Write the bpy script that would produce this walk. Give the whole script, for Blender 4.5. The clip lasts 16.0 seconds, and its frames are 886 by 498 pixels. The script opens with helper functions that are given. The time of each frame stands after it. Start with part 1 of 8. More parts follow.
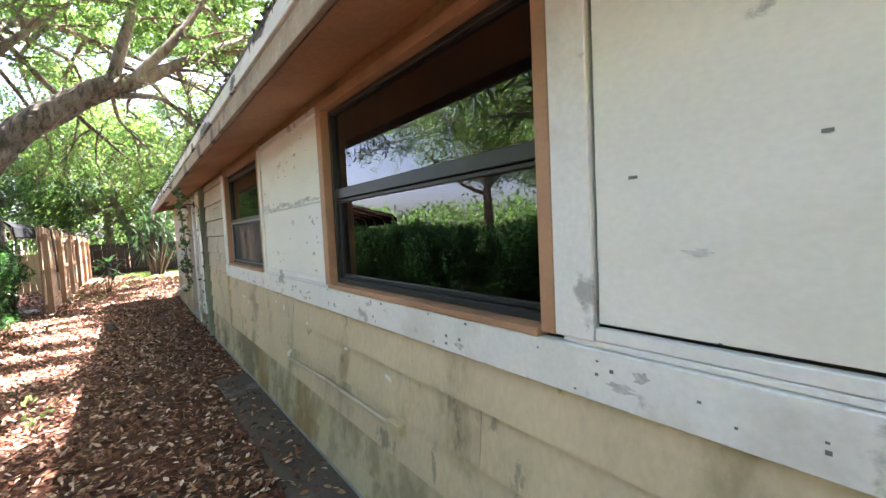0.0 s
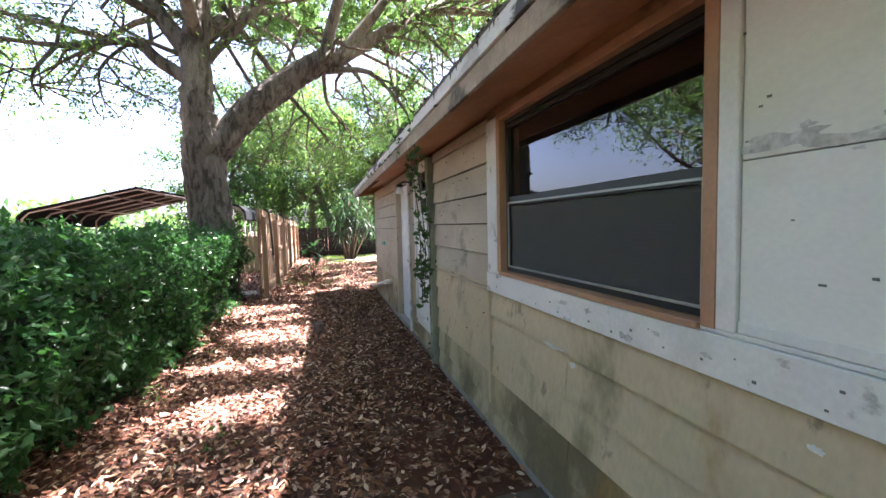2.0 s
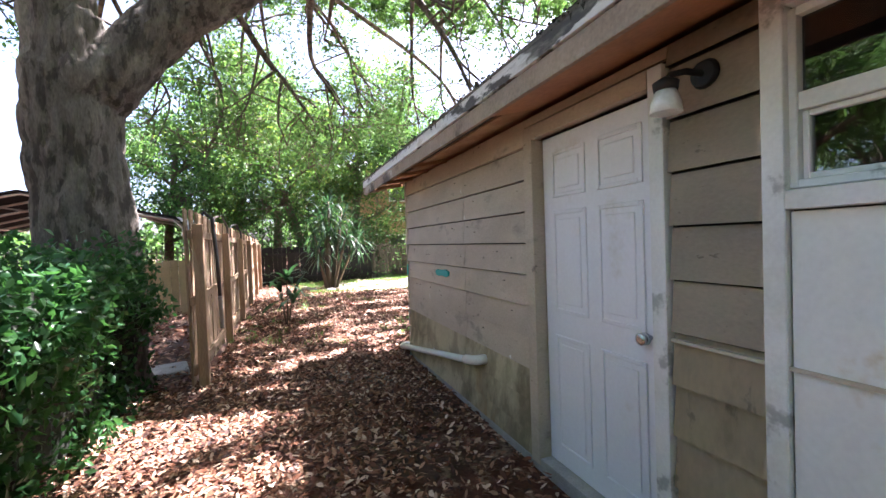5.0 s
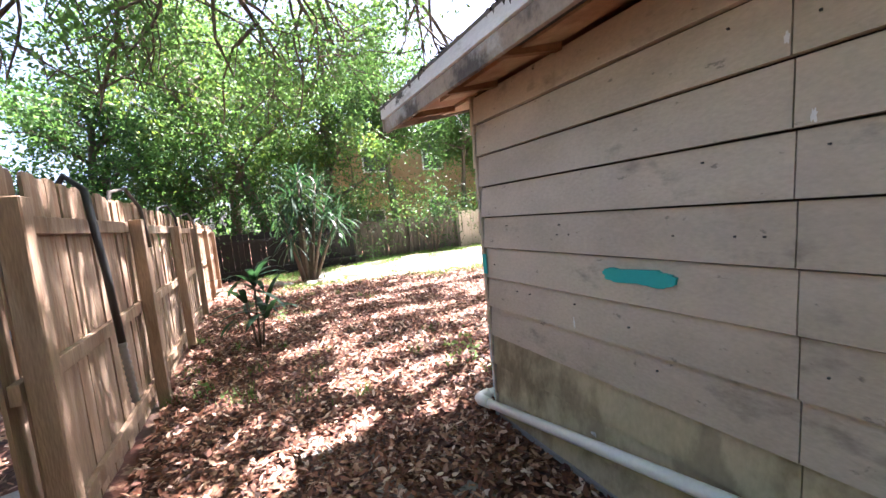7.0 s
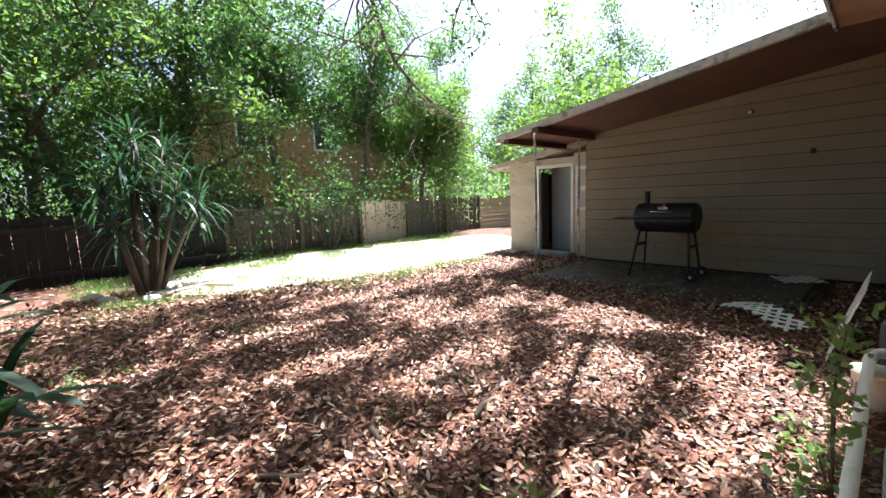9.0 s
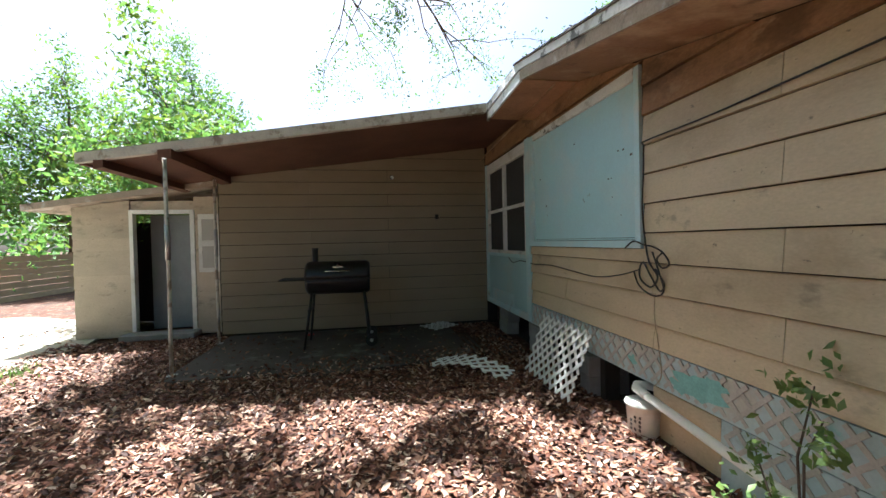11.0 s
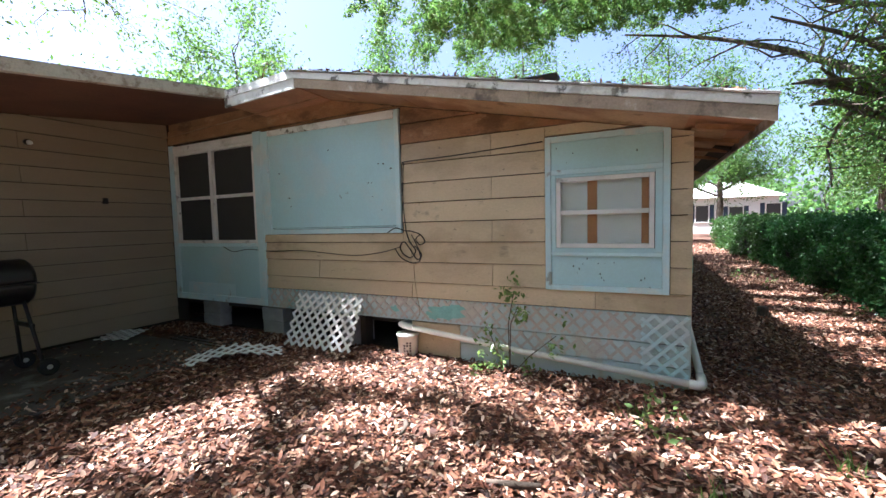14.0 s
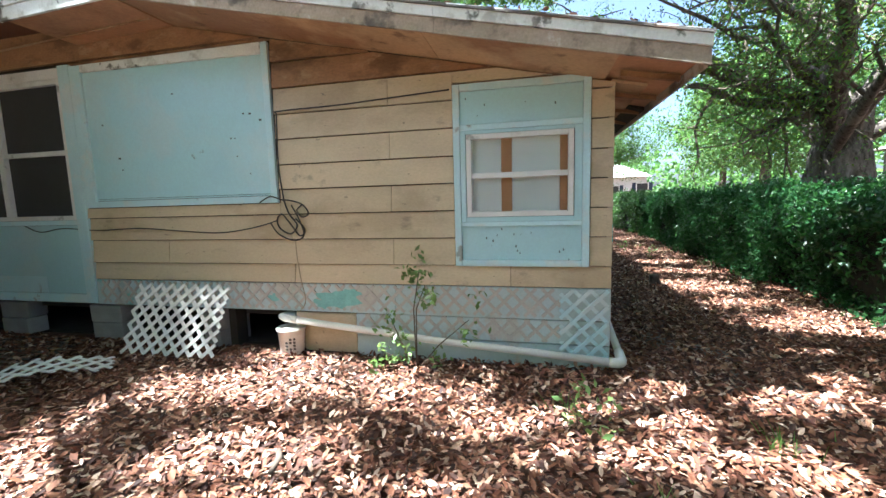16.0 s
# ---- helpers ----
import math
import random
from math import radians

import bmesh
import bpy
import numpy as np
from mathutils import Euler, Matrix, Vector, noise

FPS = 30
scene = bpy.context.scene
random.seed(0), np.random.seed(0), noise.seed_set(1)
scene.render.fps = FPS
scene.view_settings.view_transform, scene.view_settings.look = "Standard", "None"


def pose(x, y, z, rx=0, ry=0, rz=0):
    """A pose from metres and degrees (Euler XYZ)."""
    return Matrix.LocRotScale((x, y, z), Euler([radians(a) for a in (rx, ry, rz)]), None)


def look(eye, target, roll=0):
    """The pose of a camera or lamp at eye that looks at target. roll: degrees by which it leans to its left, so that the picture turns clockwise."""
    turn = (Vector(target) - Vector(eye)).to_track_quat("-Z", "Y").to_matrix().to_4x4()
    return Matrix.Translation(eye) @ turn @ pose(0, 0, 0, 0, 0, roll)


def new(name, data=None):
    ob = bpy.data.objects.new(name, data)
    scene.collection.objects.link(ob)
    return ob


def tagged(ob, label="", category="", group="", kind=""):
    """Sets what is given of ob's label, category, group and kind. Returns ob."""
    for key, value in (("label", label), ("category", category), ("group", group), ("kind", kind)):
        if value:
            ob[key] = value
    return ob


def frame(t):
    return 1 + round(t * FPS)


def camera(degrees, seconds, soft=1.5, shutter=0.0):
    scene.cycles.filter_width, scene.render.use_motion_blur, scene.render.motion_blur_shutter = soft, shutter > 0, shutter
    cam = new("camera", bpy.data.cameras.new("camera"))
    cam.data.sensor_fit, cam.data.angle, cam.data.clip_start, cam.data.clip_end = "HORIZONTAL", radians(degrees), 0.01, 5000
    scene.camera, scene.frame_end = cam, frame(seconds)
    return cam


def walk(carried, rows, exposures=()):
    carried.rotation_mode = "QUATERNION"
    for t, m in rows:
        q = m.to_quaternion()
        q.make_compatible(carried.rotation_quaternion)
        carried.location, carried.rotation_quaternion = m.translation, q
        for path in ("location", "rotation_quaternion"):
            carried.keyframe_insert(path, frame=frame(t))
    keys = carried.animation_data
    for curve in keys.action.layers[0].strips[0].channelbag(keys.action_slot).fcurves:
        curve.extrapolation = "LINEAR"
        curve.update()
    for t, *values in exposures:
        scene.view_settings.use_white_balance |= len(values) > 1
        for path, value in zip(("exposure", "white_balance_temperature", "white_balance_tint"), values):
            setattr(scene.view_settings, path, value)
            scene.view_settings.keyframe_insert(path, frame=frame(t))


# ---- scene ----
cam = camera(94.9, 16.0)
PATH = [
    (0, (-0.911, -0.061, 1.454), (0.304, 1.523, 1.344), -2.8),
    (0.4, (-0.999, 0.439, 1.464), (0.1, 2.102, 1.298), -2.9),
    (0.5, (-1.025, 0.587, 1.457), (0.038, 2.273, 1.294), -3.4),
    (1, (-1.092, 1.25, 1.469), (-0.296, 3.075, 1.285), -2.8),
    (1.5, (-1.159, 1.927, 1.461), (-0.482, 3.798, 1.257), -1.3),
    (2, (-1.118, 2.652, 1.482), (-0.562, 4.569, 1.356), -1.4),
    (2.5, (-1.15, 3.294, 1.493), (-0.568, 5.207, 1.432), 0.1),
    (3, (-1.199, 3.956, 1.512), (-0.633, 5.872, 1.607), -0.3),
    (3.5, (-1.34, 4.722, 1.481), (-0.771, 6.636, 1.594), -2.0),
    (4, (-1.464, 5.365, 1.464), (-0.936, 7.294, 1.496), -5.2),
    (4.2, (-1.479, 5.66, 1.447), (-0.899, 7.574, 1.442), -3.3),
    (6.3, (-1.415, 8.588, 1.45), (-0.564, 10.397, 1.361), -4.1),
    (6.5, (-1.41, 8.851, 1.474), (-0.614, 10.681, 1.344), -4.9),
    (7, (-1.458, 9.426, 1.478), (-0.604, 11.226, 1.296), -5.6),
    (7.5, (-1.393, 10.037, 1.446), (-0.45, 11.799, 1.371), -5.4),
    (7.9, (-1.337, 10.607, 1.493), (-0.265, 12.287, 1.322), -3.0),
    (8, (-1.366, 10.74, 1.493), (-0.273, 12.41, 1.363), -4.1),
    (8.5, (-1.183, 11.326, 1.478), (-0.021, 12.937, 1.238), -2.8),
    (9, (-0.952, 11.894, 1.479), (0.371, 13.372, 1.225), -2.3),
    (9.5, (-0.705, 12.475, 1.466), (0.928, 13.598, 1.196), -2.9),
    (10, (-0.45, 12.992, 1.497), (1.394, 13.726, 1.246), -2.9),
    (10.2, (-0.353, 13.181, 1.486), (1.574, 13.672, 1.279), -1.8),
    (12.3, (0.581, 14.797, 1.571), (2.326, 13.819, 1.589), -2.7),
    (12.5, (0.647, 14.927, 1.59), (2.362, 13.898, 1.612), -2.0),
    (12.7, (0.677, 15.042, 1.561), (2.329, 13.916, 1.617), -1.7),
    (13, (0.672, 15.275, 1.572), (2.113, 13.888, 1.557), -1.9),
    (13.5, (0.546, 15.585, 1.561), (1.742, 13.982, 1.577), -1.2),
    (14, (0.355, 15.825, 1.499), (1.236, 14.034, 1.374), -1.4),
    (14.5, (0.356, 16.052, 1.503), (0.882, 14.132, 1.314), -3.2),
    (15, (0.402, 15.99, 1.452), (0.822, 14.056, 1.168), -2.8),
    (15.5, (0.468, 15.616, 1.433), (1.168, 13.778, 1.068), -3.9),
    (16, (0.561, 15.157, 1.379), (0.999, 13.22, 1.144), -1.6),
]
walk(cam, [(t, look(eye, target, roll)) for t, eye, target, roll in PATH],
     [(0, 4.4, 6450, 21), (1, 4.3, 6300, 21), (2, 3.85, 6050, 23), (4, 3.55, 5950, 20), (7, 3.65, 5950, 22), (8.5, 2.95, 5750, 15), (10, 2.3, 5700, 7), (12.5, 2.7, 5600, 6),
      (14.5, 2.75, 5600, 15), (15.5, 2.9, 5550, 13), (16, 3.15, 5500, 5)])

# ---------------------------------------------------------------- light
SUN_TO = Vector((0.95, 0.39, 2.28)).normalized()
world = bpy.data.worlds.new("sky")
scene.world = world
world.use_nodes = True
wn = world.node_tree.nodes
sky = wn.new("ShaderNodeTexSky")
sky.sky_type = 'NISHITA'
sky.sun_disc = False
sky.sun_elevation = math.asin(SUN_TO.z)
sky.sun_rotation = math.atan2(SUN_TO.x, SUN_TO.y)
sky.air_density = 0.65
sky.ozone_density = 0.0
sky.dust_density = 4.0
wn["Background"].inputs[1].default_value = 0.065
world.node_tree.links.new(sky.outputs[0], wn["Background"].inputs[0])
sun_data = bpy.data.lights.new("sun", 'SUN')
sun_data.energy = 5.0
sun_data.angle = radians(0.5)
sun_data.color = (1.0, 0.95, 0.87)
sun = new("sun", sun_data)
sun.matrix_world = look(SUN_TO * 40, (0, 0, 0))

# ---------------------------------------------------------------- building helpers
RNG = np.random.default_rng(7)


def bm_new():
    return bmesh.new()


def add_box(bm, x0, x1, y0, y1, z0, z1, bevel=0.0):
    vs = [bm.verts.new(p) for p in ((x0, y0, z0), (x1, y0, z0), (x1, y1, z0), (x0, y1, z0),
                                    (x0, y0, z1), (x1, y0, z1), (x1, y1, z1), (x0, y1, z1))]
    fs = [bm.faces.new([vs[i] for i in f]) for f in
          ((3, 2, 1, 0), (4, 5, 6, 7), (0, 1, 5, 4), (1, 2, 6, 5), (2, 3, 7, 6), (3, 0, 4, 7))]
    if bevel > 0:
        edges = {e for f in fs for e in f.edges}
        bmesh.ops.bevel(bm, geom=list(edges), offset=bevel, segments=1, affect='EDGES')
    return bm


def add_tube(bm, pts, radii, seg=10, cap=True):
    """A tube along points; radii one number or one per point."""
    pts = [Vector(p) for p in pts]
    if not hasattr(radii, "__len__"):
        radii = [radii] * len(pts)
    rings, side = [], None
    for i, p in enumerate(pts):
        d = (pts[min(i + 1, len(pts) - 1)] - pts[max(i - 1, 0)]).normalized()
        if side is None:
            side = d.orthogonal().normalized()
        side = (side - d * side.dot(d)).normalized()
        up = d.cross(side)
        rings.append([bm.verts.new(p + (side * math.cos(a) + up * math.sin(a)) * radii[i])
                      for a in (2 * math.pi * k / seg for k in range(seg))])
    for a, b in zip(rings, rings[1:]):
        for k in range(seg):
            f = bm.faces.new((a[k], a[(k + 1) % seg], b[(k + 1) % seg], b[k]))
            f.smooth = True
    if cap:
        bm.faces.new(rings[0][::-1])
        bm.faces.new(rings[-1])
    return bm


def part(name, bm, material, parent=None, label="", loc=None):
    me = bpy.data.meshes.new(name)
    bmesh.ops.recalc_face_normals(bm, faces=bm.faces)
    bm.to_mesh(me)
    bm.free()
    me.materials.append(material)
    ob = new(name, me)
    if parent is not None:
        ob.parent = parent
    if loc is not None:
        ob.location = loc
    if label:
        tagged(ob, label)
    return ob


def shared(name, me, parent, loc=(0, 0, 0), rot=None):
    ob = new(name, me)
    ob.parent = parent
    ob.location = loc
    if rot is not None:
        ob.rotation_euler = rot
    return ob


def raw_mesh(name, verts, faces_flat, sizes, material, smooth=False):
    """A mesh out of numpy arrays."""
    me = bpy.data.meshes.new(name)
    verts = np.asarray(verts, dtype=np.float32)
    faces_flat = np.asarray(faces_flat, dtype=np.int32)
    sizes = np.asarray(sizes, dtype=np.int32)
    me.vertices.add(len(verts))
    me.vertices.foreach_set("co", verts.ravel())
    me.loops.add(len(faces_flat))
    me.loops.foreach_set("vertex_index", faces_flat)
    me.polygons.add(len(sizes))
    starts = np.concatenate(([0], np.cumsum(sizes)[:-1])).astype(np.int32)
    me.polygons.foreach_set("loop_start", starts)
    me.polygons.foreach_set("loop_total", sizes)
    if smooth:
        me.polygons.foreach_set("use_smooth", np.ones(len(sizes), dtype=bool))
    me.update(calc_edges=True)
    me.materials.append(material)
    return me


def empty(name, loc, label, category, group="", kind=""):
    ob = new(name)
    ob.location = loc
    ob.empty_display_size = 0.1
    return tagged(ob, label, category, group, kind)


def box_thing(name, dims, material, label, category, bevel=0.004, kind="", parent=None):
    ob = part(name, add_box(bm_new(), *dims, bevel=bevel), material, parent)
    if parent is None or label:
        tagged(ob, label, category, "", kind)
    return ob


def clip_poly(poly, a, b, c):
    """Keep the part of a 2D polygon where a*u + b*v <= c."""
    out = []
    for p, q in zip(poly, poly[1:] + poly[:1]):
        dp, dq = a * p[0] + b * p[1] - c, a * q[0] + b * q[1] - c
        if dp <= 0:
            out.append(p)
        if (dp < 0 < dq) or (dq < 0 < dp):
            t = dp / (dp - dq)
            out.append((p[0] + (q[0] - p[0]) * t, p[1] + (q[1] - p[1]) * t))
    return out


def lap_board(poly, place, z0, z1, low=0.026, high=0.004, back=-0.012):
    """A bevelled siding board from a convex polygon (u, z); place(u, d, z) gives the world point d proud of the wall."""
    bm = bm_new()
    dep = lambda z: low + (high - low) * (z - z0) / (z1 - z0)
    fr = [bm.verts.new(place(u, dep(z), z)) for u, z in poly]
    bk = [bm.verts.new(place(u, back, z)) for u, z in poly]
    bm.faces.new(fr)
    bm.faces.new(bk[::-1])
    n = len(poly)
    for i in range(n):
        bm.faces.new((fr[i], bk[i], bk[(i + 1) % n], fr[(i + 1) % n]))
    return bm


def siding(parent, place, u0, u1, laps, holes, material_of, top=None, seams=(), gap=0.008):
    """Boards course by course, cut round the holes (u0, u1, z0, z1) and under the line top = (a, b, c)."""
    for k, (z0, z1) in enumerate(zip(laps, laps[1:])):
        hit = [h for h in holes if h[2] < z1 - 0.02 and h[3] > z0 + 0.02]
        cuts = [(h[0], h[1]) for h in hit]
        for h in hit:
            for c, d in ((z0, h[2]), (h[3], z1)):
                if d - c > 0.02:
                    poly = [(max(u0, h[0]), c + gap), (min(u1, h[1]), c + gap), (min(u1, h[1]), d - 0.001), (max(u0, h[0]), d - 0.001)]
                    for ln in top or ():
                        poly = clip_poly(poly, *ln)
                    if len(poly) >= 3:
                        part("siding_board", lap_board(poly, place, z0, z1), material_of(k, 0.5 * (h[0] + h[1])), parent)
        full = sorted(cuts)
        spans, at = [], u0
        for a, b in full:
            if a > at:
                spans.append((at, a))
            at = max(at, b)
        if at < u1:
            spans.append((at, u1))
        for a, b in spans:
            if b - a < 0.03:
                continue
            marks = [a] + [s for i, s in enumerate(seams) if a + 0.15 < s < b - 0.15 and (i + k) % 2 == 0] + [b]
            for m, n in zip(marks, marks[1:]):
                poly = [(m + gap * 0.3, z0 + gap), (n - gap * 0.3, z0 + gap), (n - gap * 0.3, z1 - 0.001), (m + gap * 0.3, z1 - 0.001)]
                # cut round holes that take only a part of the course
                if top:
                    for ln in top:
                        poly = clip_poly(poly, *ln)
                if len(poly) >= 3:
                    part("siding_board", lap_board(poly, place, z0, z1), material_of(k, 0.5 * (m + n)), parent)


# ---------------------------------------------------------------- material helpers
def mat(name, color, rough=0.7, metal=0.0, var=0.12, scale=6.0, fine=60.0, bump=0.15, bump_scale=None, tint=None, tint_amt=0.4,
        tint_scale=1.2, tint_lo=0.5, tint_hi=0.62, stretch=(1, 1, 1), random=0.0, spec=0.5, coords="Object"):
    """A surface: colour with variation at two scales, stains of another tint, fine relief, and variation from piece to piece."""
    m = bpy.data.materials.new(name)
    m.use_nodes = True
    nt = m.node_tree
    n, l = nt.nodes, nt.links
    bsdf = n["Principled BSDF"]
    bsdf.inputs["Roughness"].default_value = rough
    bsdf.inputs["Metallic"].default_value = metal
    bsdf.inputs["Specular IOR Level"].default_value = spec
    tc = n.new("ShaderNodeTexCoord")
    geo = n.new("ShaderNodeNewGeometry")
    mp = n.new("ShaderNodeMapping")
    mp.inputs["Scale"].default_value = stretch
    l.new(geo.outputs["Position"] if coords == "World" else tc.outputs["Object"], mp.inputs["Vector"])
    big = n.new("ShaderNodeTexNoise")
    big.inputs["Scale"].default_value = scale
    big.inputs["Detail"].default_value = 5
    l.new(mp.outputs[0], big.inputs["Vector"])
    small = n.new("ShaderNodeTexNoise")
    small.inputs["Scale"].default_value = fine
    small.inputs["Detail"].default_value = 3
    l.new(mp.outputs[0], small.inputs["Vector"])
    mixn = n.new("ShaderNodeMath")
    mixn.operation = 'ADD'
    l.new(big.outputs["Fac"], mixn.inputs[0])
    l.new(small.outputs["Fac"], mixn.inputs[1])
    mr = n.new("ShaderNodeMapRange")
    mr.inputs["From Min"].default_value = 0.7
    mr.inputs["From Max"].default_value = 1.3
    mr.inputs["To Min"].default_value = 1 - var
    mr.inputs["To Max"].default_value = 1 + var
    l.new(mixn.outputs[0], mr.inputs["Value"])
    last = mr.outputs[0]
    if random:
        oi = n.new("ShaderNodeObjectInfo")
        rr = n.new("ShaderNodeMapRange")
        rr.inputs["To Min"].default_value = 1 - random
        rr.inputs["To Max"].default_value = 1 + random
        l.new(oi.outputs["Random"], rr.inputs["Value"])
        mu = n.new("ShaderNodeMath")
        mu.operation = 'MULTIPLY'
        l.new(last, mu.inputs[0])
        l.new(rr.outputs[0], mu.inputs[1])
        last = mu.outputs[0]
    base = n.new("ShaderNodeRGB")
    base.outputs[0].default_value = (*color, 1)
    colour = base.outputs[0]
    tints = tint if isinstance(tint, list) else [tint] if tint and isinstance(tint[0], tuple) else ([(tint, tint_amt, tint_scale, tint_lo, tint_hi)] if tint else [])
    for i, (tcol, amt, tsc, lo, hi) in enumerate(tints):
        tn = n.new("ShaderNodeTexNoise")
        tn.inputs["Scale"].default_value = tsc
        tn.inputs["Detail"].default_value = 7
        tn.inputs["Roughness"].default_value = 0.62
        mp2 = n.new("ShaderNodeMapping")
        mp2.inputs["Location"].default_value = (3.1 * i + 1.7, 5.3 * i, 2.2 * i)
        l.new(mp.outputs[0], mp2.inputs["Vector"])
        l.new(mp2.outputs[0], tn.inputs["Vector"])
        ramp = n.new("ShaderNodeMapRange")
        ramp.interpolation_type = 'SMOOTHSTEP'
        ramp.inputs["From Min"].default_value = lo
        ramp.inputs["From Max"].default_value = hi
        ramp.inputs["To Max"].default_value = amt
        l.new(tn.outputs["Fac"], ramp.inputs["Value"])
        mx = n.new("ShaderNodeMix")
        mx.data_type = 'RGBA'
        l.new(ramp.outputs[0], mx.inputs["Factor"])
        l.new(colour, mx.inputs["A"])
        mx.inputs["B"].default_value = (*tcol, 1)
        colour = mx.outputs["Result"]
    mul = n.new("ShaderNodeVectorMath")
    mul.operation = 'SCALE'
    l.new(colour, mul.inputs[0])
    l.new(last, mul.inputs["Scale"])
    l.new(mul.outputs[0], bsdf.inputs["Base Color"])
    if bump:
        bp = n.new("ShaderNodeBump")
        bp.inputs["Strength"].default_value = bump
        bp.inputs["Distance"].default_value = 0.01
        if bump_scale:
            bn = n.new("ShaderNodeTexNoise")
            bn.inputs["Scale"].default_value = bump_scale
            bn.inputs["Detail"].default_value = 6
            l.new(mp.outputs[0], bn.inputs["Vector"])
            l.new(bn.outputs["Fac"], bp.inputs["Height"])
        else:
            l.new(mixn.outputs[0], bp.inputs["Height"])
        l.new(bp.outputs[0], bsdf.inputs["Normal"])
    return m


def leaf_mat(name, color, trans, rough=0.55, spread=0.35):
    """A leaf surface that lets light through; each leaf its own shade."""
    m = bpy.data.materials.new(name)
    m.use_nodes = True
    nt = m.node_tree
    n, l = nt.nodes, nt.links
    bsdf = n["Principled BSDF"]
    geo = n.new("ShaderNodeNewGeometry")
    hsv = n.new("ShaderNodeHueSaturation")
    hsv.inputs["Color"].default_value = (*color, 1)
    mr = n.new("ShaderNodeMapRange")
    mr.inputs["To Min"].default_value = 1 - spread
    mr.inputs["To Max"].default_value = 1 + spread
    l.new(geo.outputs["Random Per Island"], mr.inputs["Value"])
    l.new(mr.outputs[0], hsv.inputs["Value"])
    wn2 = n.new("ShaderNodeTexWhiteNoise")
    wn2.noise_dimensions = '1D'
    l.new(geo.outputs["Random Per Island"], wn2.inputs["W"])
    mh = n.new("ShaderNodeMapRange")
    mh.inputs["To Min"].default_value = 0.47
    mh.inputs["To Max"].default_value = 0.52
    l.new(wn2.outputs["Value"], mh.inputs["Value"])
    l.new(mh.outputs[0], hsv.inputs["Hue"])
    l.new(hsv.outputs[0], bsdf.inputs["Base Color"])
    bsdf.inputs["Roughness"].default_value = rough
    bsdf.inputs["Specular IOR Level"].default_value = 0.35
    tr = n.new("ShaderNodeBsdfTranslucent")
    tr.inputs["Color"].default_value = (*trans, 1)
    mix = n.new("ShaderNodeMixShader")
    mix.inputs[0].default_value = 0.4
    l.new(bsdf.outputs[0], mix.inputs[1])
    l.new(tr.outputs[0], mix.inputs[2])
    l.new(mix.outputs[0], n["Material Output"].inputs["Surface"])
    return m


def litter_mat(name, stops, rough=0.75):
    """Dry leaves, each of another brown."""
    m = bpy.data.materials.new(name)
    m.use_nodes = True
    nt = m.node_tree
    n, l = nt.nodes, nt.links
    bsdf = n["Principled BSDF"]
    geo = n.new("ShaderNodeNewGeometry")
    ramp = n.new("ShaderNodeValToRGB")
    ramp.color_ramp.interpolation = 'LINEAR'
    while len(ramp.color_ramp.elements) < len(stops):
        ramp.color_ramp.elements.new(0.5)
    for e, (p, c) in zip(ramp.color_ramp.elements, stops):
        e.position, e.color = p, (*c, 1)
    l.new(geo.outputs["Random Per Island"], ramp.inputs[0])
    noi = n.new("ShaderNodeTexNoise")
    noi.inputs["Scale"].default_value = 90
    l.new(geo.outputs["Position"], noi.inputs["Vector"])
    mr = n.new("ShaderNodeMapRange")
    mr.inputs["To Min"].default_value = 0.65
    mr.inputs["To Max"].default_value = 1.3
    l.new(noi.outputs["Fac"], mr.inputs["Value"])
    sc = n.new("ShaderNodeVectorMath")
    sc.operation = 'SCALE'
    l.new(ramp.outputs[0], sc.inputs[0])
    l.new(mr.outputs[0], sc.inputs["Scale"])
    l.new(sc.outputs[0], bsdf.inputs["Base Color"])
    bsdf.inputs["Roughness"].default_value = rough
    return m


def glass_mat(name, ior=1.7, tint=(0.55, 0.58, 0.56)):
    m = bpy.data.materials.new(name)
    m.use_nodes = True
    nt = m.node_tree
    n, l = nt.nodes, nt.links
    n.remove(n["Principled BSDF"])
    fr = n.new("ShaderNodeFresnel")
    fr.inputs["IOR"].default_value = ior
    gl = n.new("ShaderNodeBsdfGlossy")
    gl.inputs["Roughness"].default_value = 0.01
    tp = n.new("ShaderNodeBsdfTransparent")
    tp.inputs["Color"].default_value = (*tint, 1)
    mx = n.new("ShaderNodeMixShader")
    l.new(fr.outputs[0], mx.inputs[0])
    l.new(tp.outputs[0], mx.inputs[1])
    l.new(gl.outputs[0], mx.inputs[2])
    noi = n.new("ShaderNodeTexNoise")
    noi.inputs["Scale"].default_value = 1.6
    bp = n.new("ShaderNodeBump")
    bp.inputs["Strength"].default_value = 0.02
    bp.inputs["Distance"].default_value = 0.02
    l.new(noi.outputs["Fac"], bp.inputs["Height"])
    l.new(bp.outputs[0], gl.inputs["Normal"])
    l.new(mx.outputs[0], n["Material Output"].inputs["Surface"])
    return m


